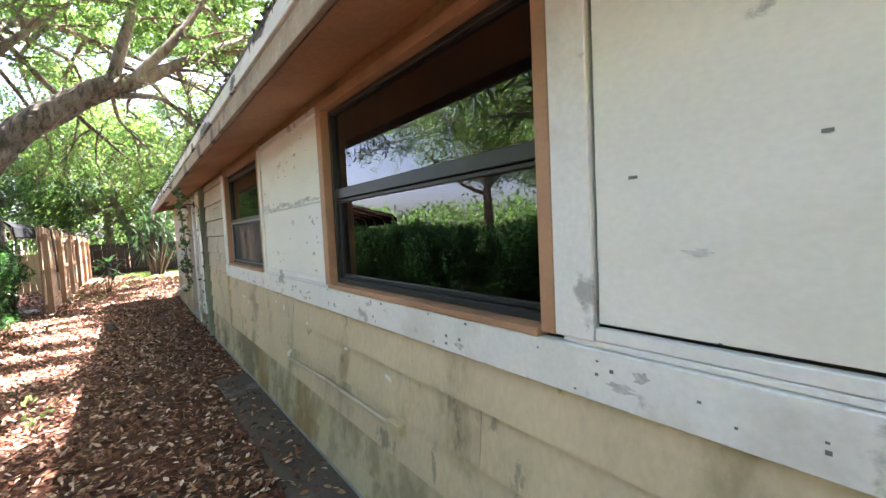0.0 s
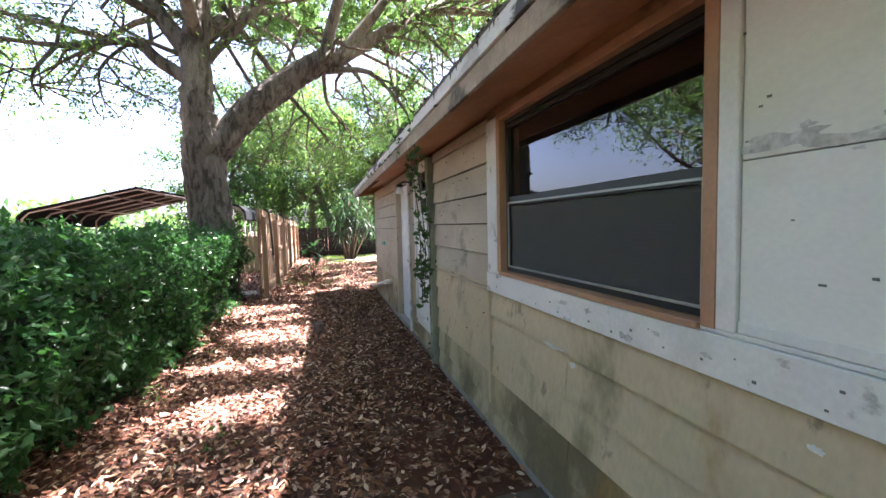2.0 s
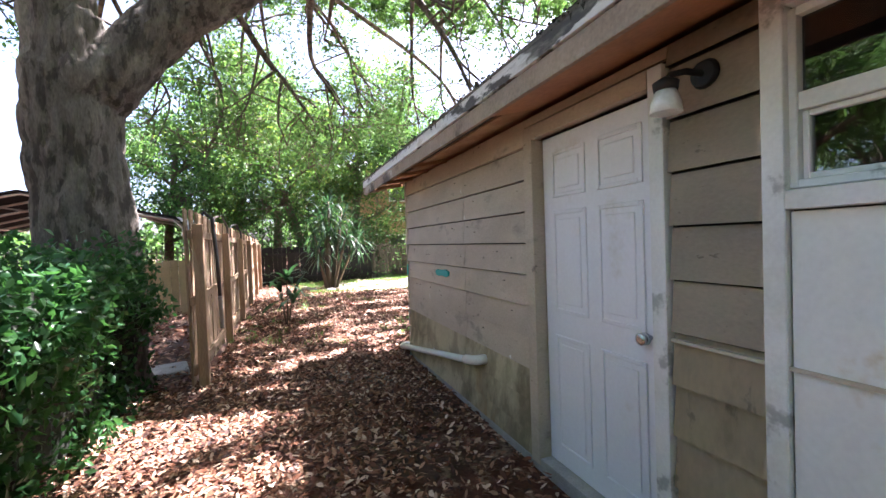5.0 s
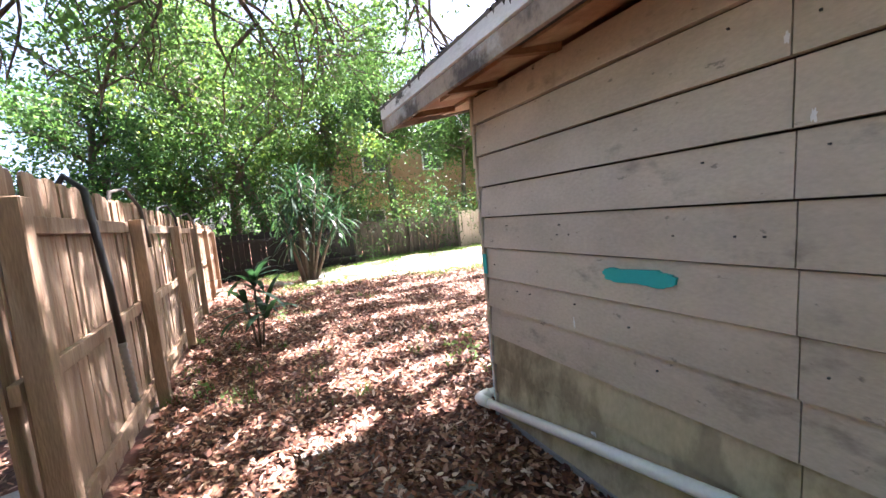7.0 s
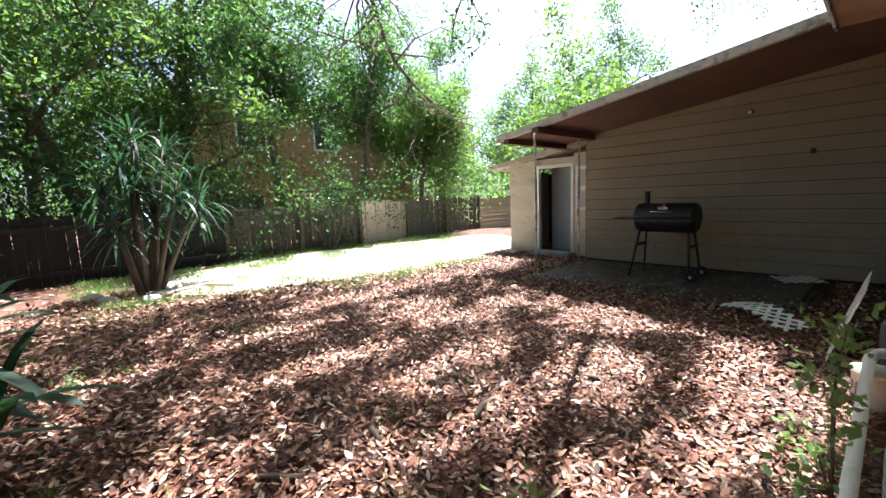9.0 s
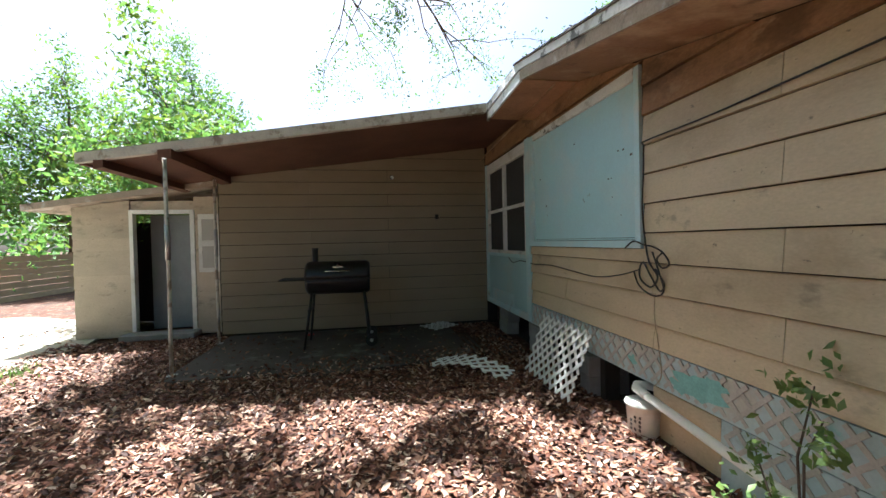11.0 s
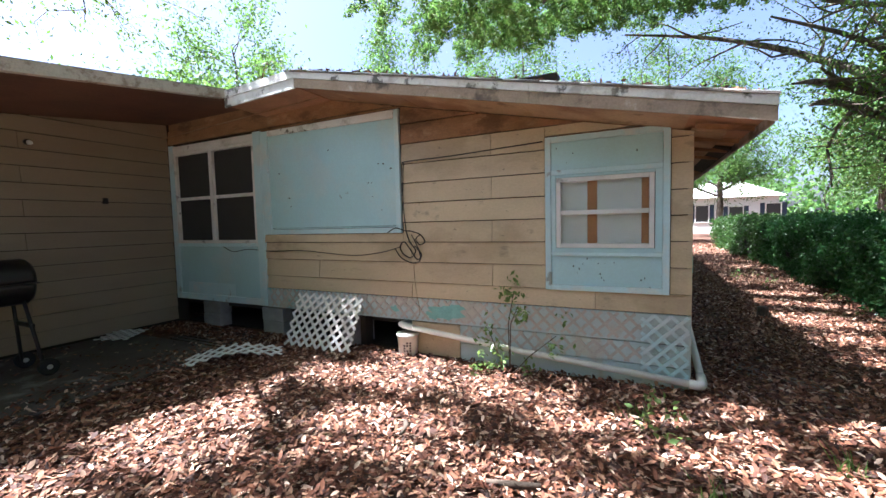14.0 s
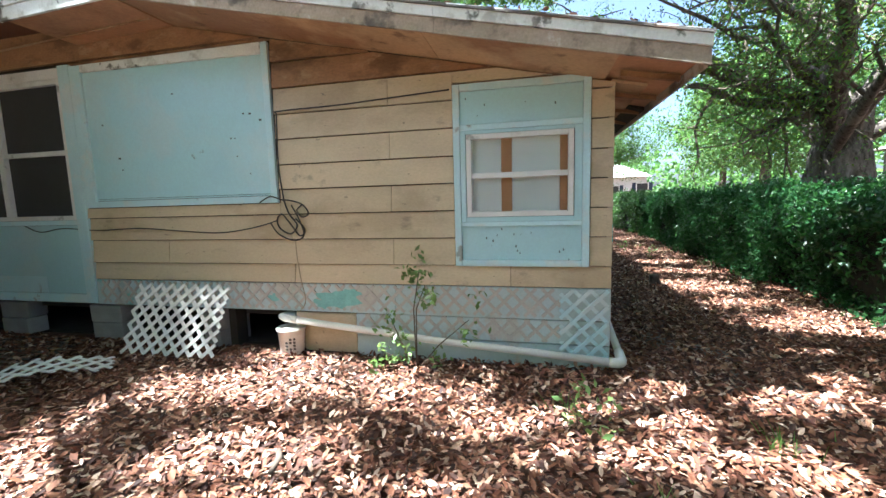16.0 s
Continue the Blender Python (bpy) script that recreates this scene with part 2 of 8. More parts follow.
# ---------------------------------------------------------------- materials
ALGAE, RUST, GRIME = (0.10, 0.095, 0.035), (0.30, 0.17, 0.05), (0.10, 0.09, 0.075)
M_SIDING = mat("tan_siding_paint", (0.50, 0.425, 0.325), rough=0.62, var=0.11, scale=2.5, fine=45, bump=0.14, random=0.05, stretch=(1, 1, 2),
               tint=[((0.40, 0.33, 0.25), 0.6, 0.7, 0.48, 0.62), (GRIME, 0.50, 2.4, 0.57, 0.70), (GRIME, 0.6, 11.0, 0.645, 0.70)])
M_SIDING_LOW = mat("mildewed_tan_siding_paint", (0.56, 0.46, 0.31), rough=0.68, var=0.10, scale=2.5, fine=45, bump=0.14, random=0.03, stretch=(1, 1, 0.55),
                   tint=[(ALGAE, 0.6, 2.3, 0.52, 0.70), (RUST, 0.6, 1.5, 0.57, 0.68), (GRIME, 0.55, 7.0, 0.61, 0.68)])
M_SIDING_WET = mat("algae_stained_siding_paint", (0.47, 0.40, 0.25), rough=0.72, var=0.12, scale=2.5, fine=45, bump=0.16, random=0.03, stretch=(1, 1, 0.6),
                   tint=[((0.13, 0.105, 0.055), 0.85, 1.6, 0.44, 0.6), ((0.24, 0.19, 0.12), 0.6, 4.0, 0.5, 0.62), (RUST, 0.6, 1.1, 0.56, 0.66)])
M_SIDING_REAR = mat("rear_tan_siding_paint", (0.56, 0.455, 0.30), rough=0.62, var=0.10, scale=2.0, fine=45, bump=0.14, random=0.06, stretch=(1, 1, 2),
                    tint=[((0.36, 0.27, 0.16), 0.5, 0.9, 0.50, 0.64), (GRIME, 0.45, 3.0, 0.60, 0.72), (GRIME, 0.6, 13.0, 0.66, 0.70)])
# Tan siding lowered in colour to paint the shade under the porch.
M_SIDING_WING_SHADE = mat("shade_darkened_porch_siding", (0.28, 0.225, 0.153), rough=0.65, var=0.08, scale=2.0, fine=45, bump=0.10, random=0.05, stretch=(1, 1, 3),
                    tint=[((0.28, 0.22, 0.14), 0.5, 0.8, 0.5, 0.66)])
M_BROWN_BOARD = mat("water_stained_brown_board", (0.30, 0.16, 0.075), rough=0.7, var=0.2, scale=3, fine=40, bump=0.2, random=0.1, stretch=(1, 1, 2),
                    tint=[((0.10, 0.05, 0.025), 0.7, 1.6, 0.48, 0.62), ((0.45, 0.30, 0.17), 0.6, 2.4, 0.55, 0.68)])
M_SOFFIT = mat("brown_soffit_paint", (0.44, 0.24, 0.13), rough=0.7, var=0.15, scale=2, fine=35, bump=0.15,
               tint=[((0.19, 0.085, 0.045), 0.6, 1.0, 0.45, 0.65), ((0.38, 0.22, 0.12), 0.5, 1.7, 0.58, 0.68)])
# Darker copy of the soffit brown; paints the shade under the porch roof.
M_SOFFIT_SHADE = mat("shade_darkened_porch_brown", (0.13, 0.055, 0.032), rough=0.75, var=0.2, scale=2, fine=35, bump=0.15, tint=((0.07, 0.03, 0.02), 0.6, 1.0, 0.45, 0.65))
M_SOFFIT_TAN = mat("peeling_tan_soffit_plywood", (0.45, 0.31, 0.18), rough=0.7, var=0.15, scale=2, fine=35, bump=0.2,
                   tint=[((0.24, 0.11, 0.05), 0.75, 1.1, 0.45, 0.58), ((0.10, 0.05, 0.03), 0.7, 2.5, 0.58, 0.68)])
M_FASCIA_WHITE = mat("flaking_white_fascia_paint", (0.74, 0.75, 0.74), rough=0.6, var=0.08, scale=5, fine=60, bump=0.2, random=0.05,
                     tint=[((0.07, 0.065, 0.055), 0.9, 3.6, 0.55, 0.61), ((0.32, 0.30, 0.27), 0.6, 5, 0.5, 0.64)])
M_FASCIA_MOULD = mat("mould_blackened_white_fascia_paint", (0.72, 0.73, 0.72), rough=0.65, var=0.10, scale=5, fine=60, bump=0.25, random=0.08, stretch=(1, 0.45, 1.6),
                     tint=[((0.035, 0.033, 0.03), 0.95, 3.2, 0.555, 0.60), ((0.34, 0.31, 0.27), 0.5, 5, 0.54, 0.64)])
M_FASCIA_GREY = mat("weathered_grey_fascia_board", (0.34, 0.27, 0.21), rough=0.8, var=0.2, scale=5, fine=60, bump=0.3, random=0.08, stretch=(1, 1, 1),
                    tint=[((0.06, 0.05, 0.045), 0.85, 2.0, 0.52, 0.63), ((0.55, 0.53, 0.50), 0.6, 3.5, 0.56, 0.66)])
M_SHINGLE = mat("dark_roof_shingle", (0.13, 0.12, 0.11), rough=0.95, var=0.35, scale=4, fine=120, bump=0.5,
                tint=[((0.20, 0.13, 0.08), 0.7, 3.0, 0.5, 0.62)])
M_WHITE = mat("scuffed_white_panel_paint", (0.76, 0.755, 0.71), rough=0.5, var=0.05, scale=2, fine=50, bump=0.06, random=0.02,
              tint=[((0.22, 0.22, 0.22), 0.7, 4.2, 0.655, 0.72), ((0.62, 0.60, 0.52), 0.5, 0.9, 0.48, 0.65)], stretch=(1, 1, 1.6))
M_TRIM = mat("worn_white_trim_paint", (0.72, 0.72, 0.70), rough=0.55, var=0.07, scale=4, fine=60, bump=0.12, random=0.04,
             tint=[((0.24, 0.24, 0.235), 0.75, 5.0, 0.60, 0.68), ((0.52, 0.50, 0.44), 0.5, 2.0, 0.5, 0.65)])
M_DOOR = mat("white_door_paint", (0.76, 0.77, 0.80), rough=0.4, var=0.04, scale=3, fine=50, bump=0.04,
             tint=[((0.50, 0.46, 0.36), 0.5, 2.2, 0.60, 0.72)])
M_PANEL_RUSTY = mat("rust_stained_white_panel", (0.74, 0.74, 0.72), rough=0.45, var=0.05, scale=3, fine=50, bump=0.05,
                    tint=[((0.50, 0.36, 0.17), 0.75, 1.7, 0.58, 0.68), ((0.45, 0.44, 0.38), 0.5, 3.5, 0.56, 0.68)])
M_GREYGREEN = mat("grey_green_weathered_post", (0.27, 0.285, 0.22), rough=0.8, var=0.2, scale=4, fine=60, bump=0.3, stretch=(1, 1, 0.25),
                  tint=[((0.10, 0.13, 0.07), 0.7, 2.5, 0.48, 0.64), ((0.5, 0.5, 0.45), 0.5, 4, 0.58, 0.68)])
M_CEDAR = mat("brown_window_casing", (0.42, 0.235, 0.135), rough=0.55, var=0.1, scale=3, fine=70, bump=0.1,
              tint=[((0.25, 0.13, 0.07), 0.5, 2.0, 0.5, 0.66)])
M_BLACK_ALU = mat("black_window_frame", (0.018, 0.018, 0.018), rough=0.4, var=0.2, bump=0.03)
M_GREY_ALU = mat("grey_aluminium", (0.45, 0.45, 0.44), rough=0.4, metal=0.6, var=0.1, bump=0.05)
M_GLASS = glass_mat("window_glass", 2.2)
M_SCREEN_MESH = glass_mat("fine_screen_mesh", 1.12, (0.5, 0.5, 0.5))
sm_n = M_SCREEN_MESH.node_tree.nodes
sm_d, sm_m, sm_o = sm_n.new("ShaderNodeBsdfDiffuse"), sm_n.new("ShaderNodeMixShader"), sm_n["Material Output"]
sm_d.inputs["Color"].default_value = (0.15, 0.15, 0.145, 1)
sm_m.inputs[0].default_value = 0.5
M_SCREEN_MESH.node_tree.links.new(sm_o.inputs["Surface"].links[0].from_socket, sm_m.inputs[1])
M_SCREEN_MESH.node_tree.links.new(sm_d.outputs[0], sm_m.inputs[2])
M_SCREEN_MESH.node_tree.links.new(sm_m.outputs[0], sm_o.inputs["Surface"])
M_GLASS_THIN = glass_mat("thin_window_glass", 1.25, (0.95, 0.96, 0.96))
M_SCUFF = mat("grey_scuffed_paint", (0.50, 0.50, 0.485), rough=0.7, var=0.35, scale=14, bump=0.1)
# Near-black wall backing; paints the shadow lines in the gaps between boards.
M_LAP_SHADE = mat("lap_gap_shade", (0.03, 0.024, 0.018), rough=0.95, bump=0)
M_SCREEN = mat("dark_insect_screen", (0.035, 0.037, 0.038), rough=0.6, var=0.1, bump=0.05)
M_BLIND = mat("grey_roller_blind", (0.42, 0.40, 0.37), rough=0.8, var=0.05, bump=0.05)
# Near-black colour that paints the gloom of closed spaces.
M_ROOM_SHADE = mat("indoor_shade_dark", (0.05, 0.048, 0.045), rough=0.9, bump=0)
M_BLUE = mat("pale_blue_panel_paint", (0.42, 0.64, 0.68), rough=0.5, var=0.05, scale=2, fine=50, bump=0.06, random=0.04,
             tint=[((0.52, 0.62, 0.62), 0.5, 1.2, 0.5, 0.65), ((0.16, 0.16, 0.15), 0.7, 6.0, 0.68, 0.74)])
M_BLUE_TRIM = mat("pale_blue_trim_paint", (0.52, 0.71, 0.75), rough=0.5, var=0.06, scale=4, fine=60, bump=0.1, random=0.05,
                  tint=[((0.64, 0.68, 0.66), 0.7, 2.2, 0.5, 0.62), ((0.22, 0.20, 0.17), 0.7, 4.0, 0.64, 0.70)])
M_SKIRT = mat("pale_blue_skirting_board", (0.45, 0.54, 0.54), rough=0.65, var=0.08, scale=4, fine=50, bump=0.12, random=0.05,
              tint=[((0.50, 0.38, 0.26), 0.55, 2.0, 0.56, 0.66), ((0.12, 0.48, 0.44), 0.7, 1.6, 0.60, 0.66), ((0.24, 0.26, 0.22), 0.5, 4.0, 0.55, 0.68)])
M_GHOST = mat("sprayed_lattice_ghost_paint", (0.46, 0.42, 0.37), rough=0.7, var=0.15, scale=6, bump=0.05)
M_TURQ = mat("turquoise_paint", (0.015, 0.40, 0.38), rough=0.5, var=0.05, bump=0.03)
M_PVC = mat("white_pvc", (0.74, 0.73, 0.67), rough=0.35, var=0.06, scale=3, bump=0.04, tint=((0.45, 0.40, 0.30), 0.5, 2.0, 0.56, 0.68))
M_LATTICE = mat("white_plastic_lattice", (0.74, 0.74, 0.70), rough=0.45, var=0.06, scale=5, bump=0.05, tint=((0.42, 0.38, 0.30), 0.5, 3.0, 0.56, 0.68))
M_BLOCK = mat("grey_concrete_block", (0.30, 0.29, 0.27), rough=0.9, var=0.2, scale=8, fine=120, bump=0.4, random=0.1)
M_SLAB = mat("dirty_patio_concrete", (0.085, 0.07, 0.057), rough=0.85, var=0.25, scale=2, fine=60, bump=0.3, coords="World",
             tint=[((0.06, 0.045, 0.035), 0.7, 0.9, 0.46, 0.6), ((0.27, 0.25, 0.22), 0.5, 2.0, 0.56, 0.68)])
M_PAVER = mat("grey_paving_stone", (0.16, 0.145, 0.125), rough=0.9, var=0.2, scale=5, fine=80, bump=0.3, random=0.1)
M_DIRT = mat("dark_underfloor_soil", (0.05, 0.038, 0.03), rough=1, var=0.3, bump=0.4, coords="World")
M_BLACK = mat("black_grill_enamel", (0.012, 0.012, 0.013), rough=0.42, var=0.2, scale=8, bump=0.08, tint=((0.06, 0.045, 0.035), 0.5, 3, 0.58, 0.7))
M_CHROME = mat("worn_chrome", (0.6, 0.6, 0.6), rough=0.25, metal=1, var=0.1, bump=0.03)
M_RUBBER = mat("black_rubber", (0.015, 0.015, 0.015), rough=0.8, bump=0.1)
M_POLE = mat("scraped_white_pole_paint", (0.55, 0.52, 0.46), rough=0.6, var=0.15, scale=6, bump=0.1, tint=((0.20, 0.13, 0.08), 0.7, 5, 0.53, 0.64))
M_CABLE = mat("black_cable_sheath", (0.02, 0.02, 0.02), rough=0.6, bump=0.03)
M_CABLE_TAN = mat("tan_cable_sheath", (0.35, 0.28, 0.18), rough=0.6, bump=0.03)
M_FENCE = mat("raw_cedar_fence_wood", (0.30, 0.205, 0.135), rough=0.8, var=0.25, scale=5, fine=50, bump=0.4, random=0.22, stretch=(3, 3, 0.35),
              tint=[((0.20, 0.105, 0.052), 0.7, 2.5, 0.48, 0.60), ((0.50, 0.43, 0.35), 0.5, 1.5, 0.54, 0.66)])
M_FENCE_OLD = mat("weathered_grey_fence_wood", (0.088, 0.075, 0.063), rough=0.9, var=0.25, scale=5, fine=50, bump=0.4, random=0.25, stretch=(3, 3, 0.35),
                  tint=[((0.06, 0.05, 0.04), 0.6, 2.0, 0.48, 0.62)])
M_FENCE_PINK = mat("bleached_fence_wood", (0.44, 0.36, 0.30), rough=0.85, var=0.15, scale=5, fine=50, bump=0.3, random=0.08, stretch=(3, 3, 0.35))
# Fence wood taken down to near-black, so its colour holds the deep shade.
M_FENCE_BLACK = mat("deep_shade_fence_wood", (0.012, 0.011, 0.011), rough=0.95, var=0.2, bump=0.3, random=0.2, stretch=(3, 3, 0.35))
M_FENCE_TAN = mat("tan_horizontal_fence_board", (0.34, 0.26, 0.15), rough=0.85, var=0.15, bump=0.2, random=0.12)
M_BARK = mat("furrowed_oak_bark", (0.115, 0.095, 0.08), rough=0.95, var=0.4, scale=9, fine=70, bump=1.0, bump_scale=26, stretch=(1, 1, 0.28),
             tint=[((0.04, 0.03, 0.024), 0.9, 10, 0.48, 0.58), ((0.28, 0.25, 0.21), 0.5, 1.6, 0.52, 0.64)])
M_BARK_THIN = mat("grey_brown_twig_bark", (0.10, 0.075, 0.055), rough=0.95, var=0.3, scale=9, bump=0.3)
M_LEAF_OAK = leaf_mat("oak_leaf", (0.055, 0.112, 0.034), (0.14, 0.26, 0.055), spread=0.5)
M_LEAF_FAR = leaf_mat("bright_tree_leaf", (0.060, 0.135, 0.040), (0.17, 0.34, 0.070), spread=0.5)
M_LEAF_DARK = leaf_mat("deep_green_leaf", (0.030, 0.072, 0.024), (0.06, 0.15, 0.03), spread=0.5)
M_LEAF_YEL = leaf_mat("yellow_green_leaf", (0.095, 0.145, 0.030), (0.24, 0.36, 0.05), spread=0.45)
M_LEAF_HEDGE = leaf_mat("glossy_hedge_leaf", (0.026, 0.082, 0.026), (0.05, 0.15, 0.03), rough=0.3)
M_LEAF_YUCCA = leaf_mat("yucca_blade", (0.017, 0.045, 0.024), (0.03, 0.08, 0.025), rough=0.45)
M_LEAF_VINE = leaf_mat("vine_leaf", (0.035, 0.078, 0.025), (0.08, 0.18, 0.035), rough=0.4)
M_LEAF_SHRUB = leaf_mat("pale_shrub_leaf", (0.12, 0.20, 0.07), (0.25, 0.38, 0.10), rough=0.35)
# Near-black colour that paints the shade deep inside the hedges.
M_HEDGE_SHADE = mat("hedge_inner_shade", (0.012, 0.016, 0.008), rough=1, var=0.4, scale=20, bump=0.6)
M_GRASS = leaf_mat("thin_grass_blade", (0.085, 0.165, 0.04), (0.16, 0.28, 0.05))
M_LITTER = litter_mat("dry_oak_leaf_litter", [(0.0, (0.030, 0.011, 0.007)), (0.36, (0.105, 0.032, 0.013)), (0.62, (0.20, 0.075, 0.035)), (0.84, (0.37, 0.21, 0.13)), (1.0, (0.62, 0.47, 0.36))])
M_GROUND = mat("reddish_leaf_mould_soil", (0.080, 0.026, 0.012), rough=0.95, var=0.4, scale=3, fine=40, bump=0.6, bump_scale=30, coords="World",
               tint=[((0.06, 0.035, 0.024), 0.8, 1.2, 0.46, 0.6), ((0.30, 0.20, 0.13), 0.6, 9, 0.53, 0.63)])
M_SAND = mat("dry_sandy_lawn_soil", (0.46, 0.42, 0.34), rough=0.95, var=0.25, scale=3, fine=40, bump=0.4, coords="World",
             tint=[((0.22, 0.22, 0.12), 0.3, 1.4, 0.54, 0.66), ((0.22, 0.13, 0.08), 0.6, 2.5, 0.54, 0.64)])
M_BRICK_FAR = mat("tan_brick", (0.34, 0.21, 0.125), rough=0.9, var=0.2, scale=3, fine=30, bump=0.2, coords="World")
M_METAL_ROOF = mat("grey_metal_roof", (0.28, 0.28, 0.27), rough=0.5, metal=0.3, var=0.15, scale=2, bump=0.05)
M_CARPORT = mat("dark_carport_sheet", (0.012, 0.014, 0.016), rough=0.95, spec=0.1, var=0.3, scale=2, bump=0.1)
M_PALE_WALL = mat("white_house_wall", (0.72, 0.73, 0.74), rough=0.7, var=0.05, bump=0.05)
M_GREY_WALL = mat("grey_neighbour_wall", (0.14, 0.15, 0.14), rough=0.8, var=0.1, bump=0.1)
M_SHUTTER = mat("dark_blue_shutter", (0.02, 0.035, 0.07), rough=0.6, bump=0.05)
M_RUSTY_WOOD = mat("orange_plywood_strip", (0.50, 0.25, 0.12), rough=0.7, bump=0.1)
M_FILM = mat("hazy_plastic_sheet", (0.80, 0.82, 0.82), rough=0.35, var=0.12, scale=3, bump=0.15, bump_scale=7)
# Black of roof moss and mould; also paints the shade in the soffit gap.
M_MOSS_GAP = mat("black_moss_and_gap_shade", (0.035, 0.035, 0.026), rough=1, var=0.4, scale=30, bump=0.3)
M_LABEL = mat("dark_printed_label", (0.06, 0.06, 0.06), rough=0.6, bump=0)
M_POT = mat("black_plastic_pot", (0.02, 0.02, 0.024), rough=0.4, bump=0.05)

# ---------------------------------------------------------------- ground
def ground_height(x, y):
    return 0.02 * noise.noise(Vector((x * 0.5, y * 0.5, 0)))


def make_ground():
    xs = np.concatenate(([-400, -120, -40, -16], np.arange(-10, 14.1, 0.5), [18, 40, 120, 400]))
    ys = np.concatenate(([-400, -120, -40, -16], np.arange(-8, 28.1, 0.5), [34, 60, 140, 400]))
    verts = [(x, y, min(0.0, ground_height(x, y) - 0.02) if -9 < x < 13 and -7 < y < 27 else -0.03) for y in ys for x in xs]
    nx = len(xs)
    flat, sizes = [], []
    for j in range(len(ys) - 1):
        for i in range(nx - 1):
            flat += [j * nx + i, j * nx + i + 1, (j + 1) * nx + i + 1, (j + 1) * nx + i]
            sizes.append(4)
    ob = new("ground", raw_mesh("ground", verts, flat, sizes, M_GROUND, True))
    tagged(ob, "reddish leaf-strewn soil ground of the yard", "ground", "", "structure")


make_ground()


def flat_patch(name, cx, cy, rx, ry, z, material, label, category, seed, n=40):
    bm = bm_new()
    top = []
    for k in range(n):
        a = 2 * math.pi * k / n
        r = 1 + 0.22 * noise.noise(Vector((math.cos(a) * 1.5 + seed, math.sin(a) * 1.5, seed)))
        top.append(bm.verts.new((cx + rx * r * math.cos(a), cy + ry * r * math.sin(a), z)))
    low = [bm.verts.new((v.co.x, v.co.y, z - 0.08)) for v in top]
    bm.faces.new(top)
    for k in range(n):
        bm.faces.new((top[k], low[k], low[(k + 1) % n], top[(k + 1) % n]))
    return tagged(part(name, bm, material), label, category, "", "structure")


flat_patch("ground_lawn", 5.2, 20.9, 5.6, 2.5, 0.012, M_SAND, "sunlit sandy lawn with thin dry grass", "lawn", 3.0)

# ---------------------------------------------------------------- house shell
SLOPE = 0.216
UNDER = lambda x: 2.13 + SLOPE * (x + 0.42)          # underside of the main roof
WING = lambda y: 3.17 - 0.126 * (y - 11.82)          # underside of the porch roof
L_REAR = 11.82
X_WING = 7.16

side_place = lambda u, d, z: (-d, u, z)
rear_place = lambda u, d, z: (u, L_REAR + d, z)
wing_place = lambda u, d, z: (X_WING - d, u, z)


def wall_body(name, boxes, material, label):
    bm = bm_new()
    for b in boxes:
        add_box(bm, *b)
    return tagged(part(name, bm, material), label, "wall", "", "structure")


def holed(u0, u1, z0, z1, holes):
    """Rectangles that fill u0..u1, z0..z1 but for the holes (no two of which overlap in u)."""
    out, at = [], u0
    for a, b, c, d in sorted(holes):
        if a > at:
            out.append((at, a, z0, z1))
        if c > z0:
            out.append((a, b, z0, c))
        if d < z1:
            out.append((a, b, d, z1))
        at = b
    if at < u1:
        out.append((at, u1, z0, z1))
    return out


HOLES_SIDE = [(0.65, 2.16, 1.155, 2.13), (3.60, 5.08, 1.155, 2.10), (7.02, 7.62, 1.56, 2.12), (8.10, 8.97, 0.02, 2.05)]
wall_side = wall_body("wall_side", [(0.012, 0.14, a, b, c, d) for a, b, c, d in holed(-4.0, 11.66, 0.0, 2.20, HOLES_SIDE)], M_LAP_SHADE,
                      "tan painted lap siding wall along the side yard")
HOLES_REAR = [(0.27, 1.09, 1.245, 1.895), (5.22, 7.02, 1.27, 2.68)]
rear_boxes = [(a, b, 11.66, L_REAR - 0.012, c, d) for a, b, c, d in holed(0.012, 7.3, 0.40, 2.9, [h for h in HOLES_REAR])]
bm = bm_new()
for a, b, y0, y1, c, d in rear_boxes:
    add_box(bm, a, b, y0, y1, c, min(d, UNDER(min(a, b)) - 0.005) if b < 5.2 else d)
for a, b in ((0.012, 2.75), (3.42, 3.5)):
    add_box(bm, a, b, 11.66, L_REAR - 0.012, 0.0, 0.40)
wall_rear = tagged(part("wall_rear", bm, M_LAP_SHADE), "tan lap siding gable wall with pale blue panels", "wall", "", "structure")
# gable filler above the main course of the rear wall
bm = bm_new()
pts = [(0.5, UNDER(0.5) - 0.2), (0.5, UNDER(0.5)), (3.8, UNDER(3.8) + 0.1), (7.3, 3.24), (7.3, 2.85), (3.5, 2.5)]
fr = [bm.verts.new((x, L_REAR - 0.02, z)) for x, z in pts]
bk = [bm.verts.new((x, 11.70, z)) for x, z in pts]
bm.faces.new(fr)
bm.faces.new(bk[::-1])
for i in range(len(pts)):
    bm.faces.new((fr[i], fr[(i + 1) % 6], bk[(i + 1) % 6], bk[i]))
part("gable", bm, M_BROWN_BOARD, wall_rear)
bm = bm_new()
pts = [(11.66, 0.0), (16.34, 0.0), (16.34, WING(16.34)), (11.66, WING(11.66))]
fr = [bm.verts.new((X_WING + 0.012, y, z)) for y, z in pts]
bk = [bm.verts.new((X_WING + 0.15, y, z)) for y, z in pts]
bm.faces.new(fr)
bm.faces.new(bk[::-1])
for i in range(4):
    bm.faces.new((fr[i], fr[(i + 1) % 4], bk[(i + 1) % 4], bk[i]))
wall_wing = tagged(part("wall_wing", bm, M_LAP_SHADE), "tan lap siding wall behind the porch, shade in its colour", "wall", "", "structure")
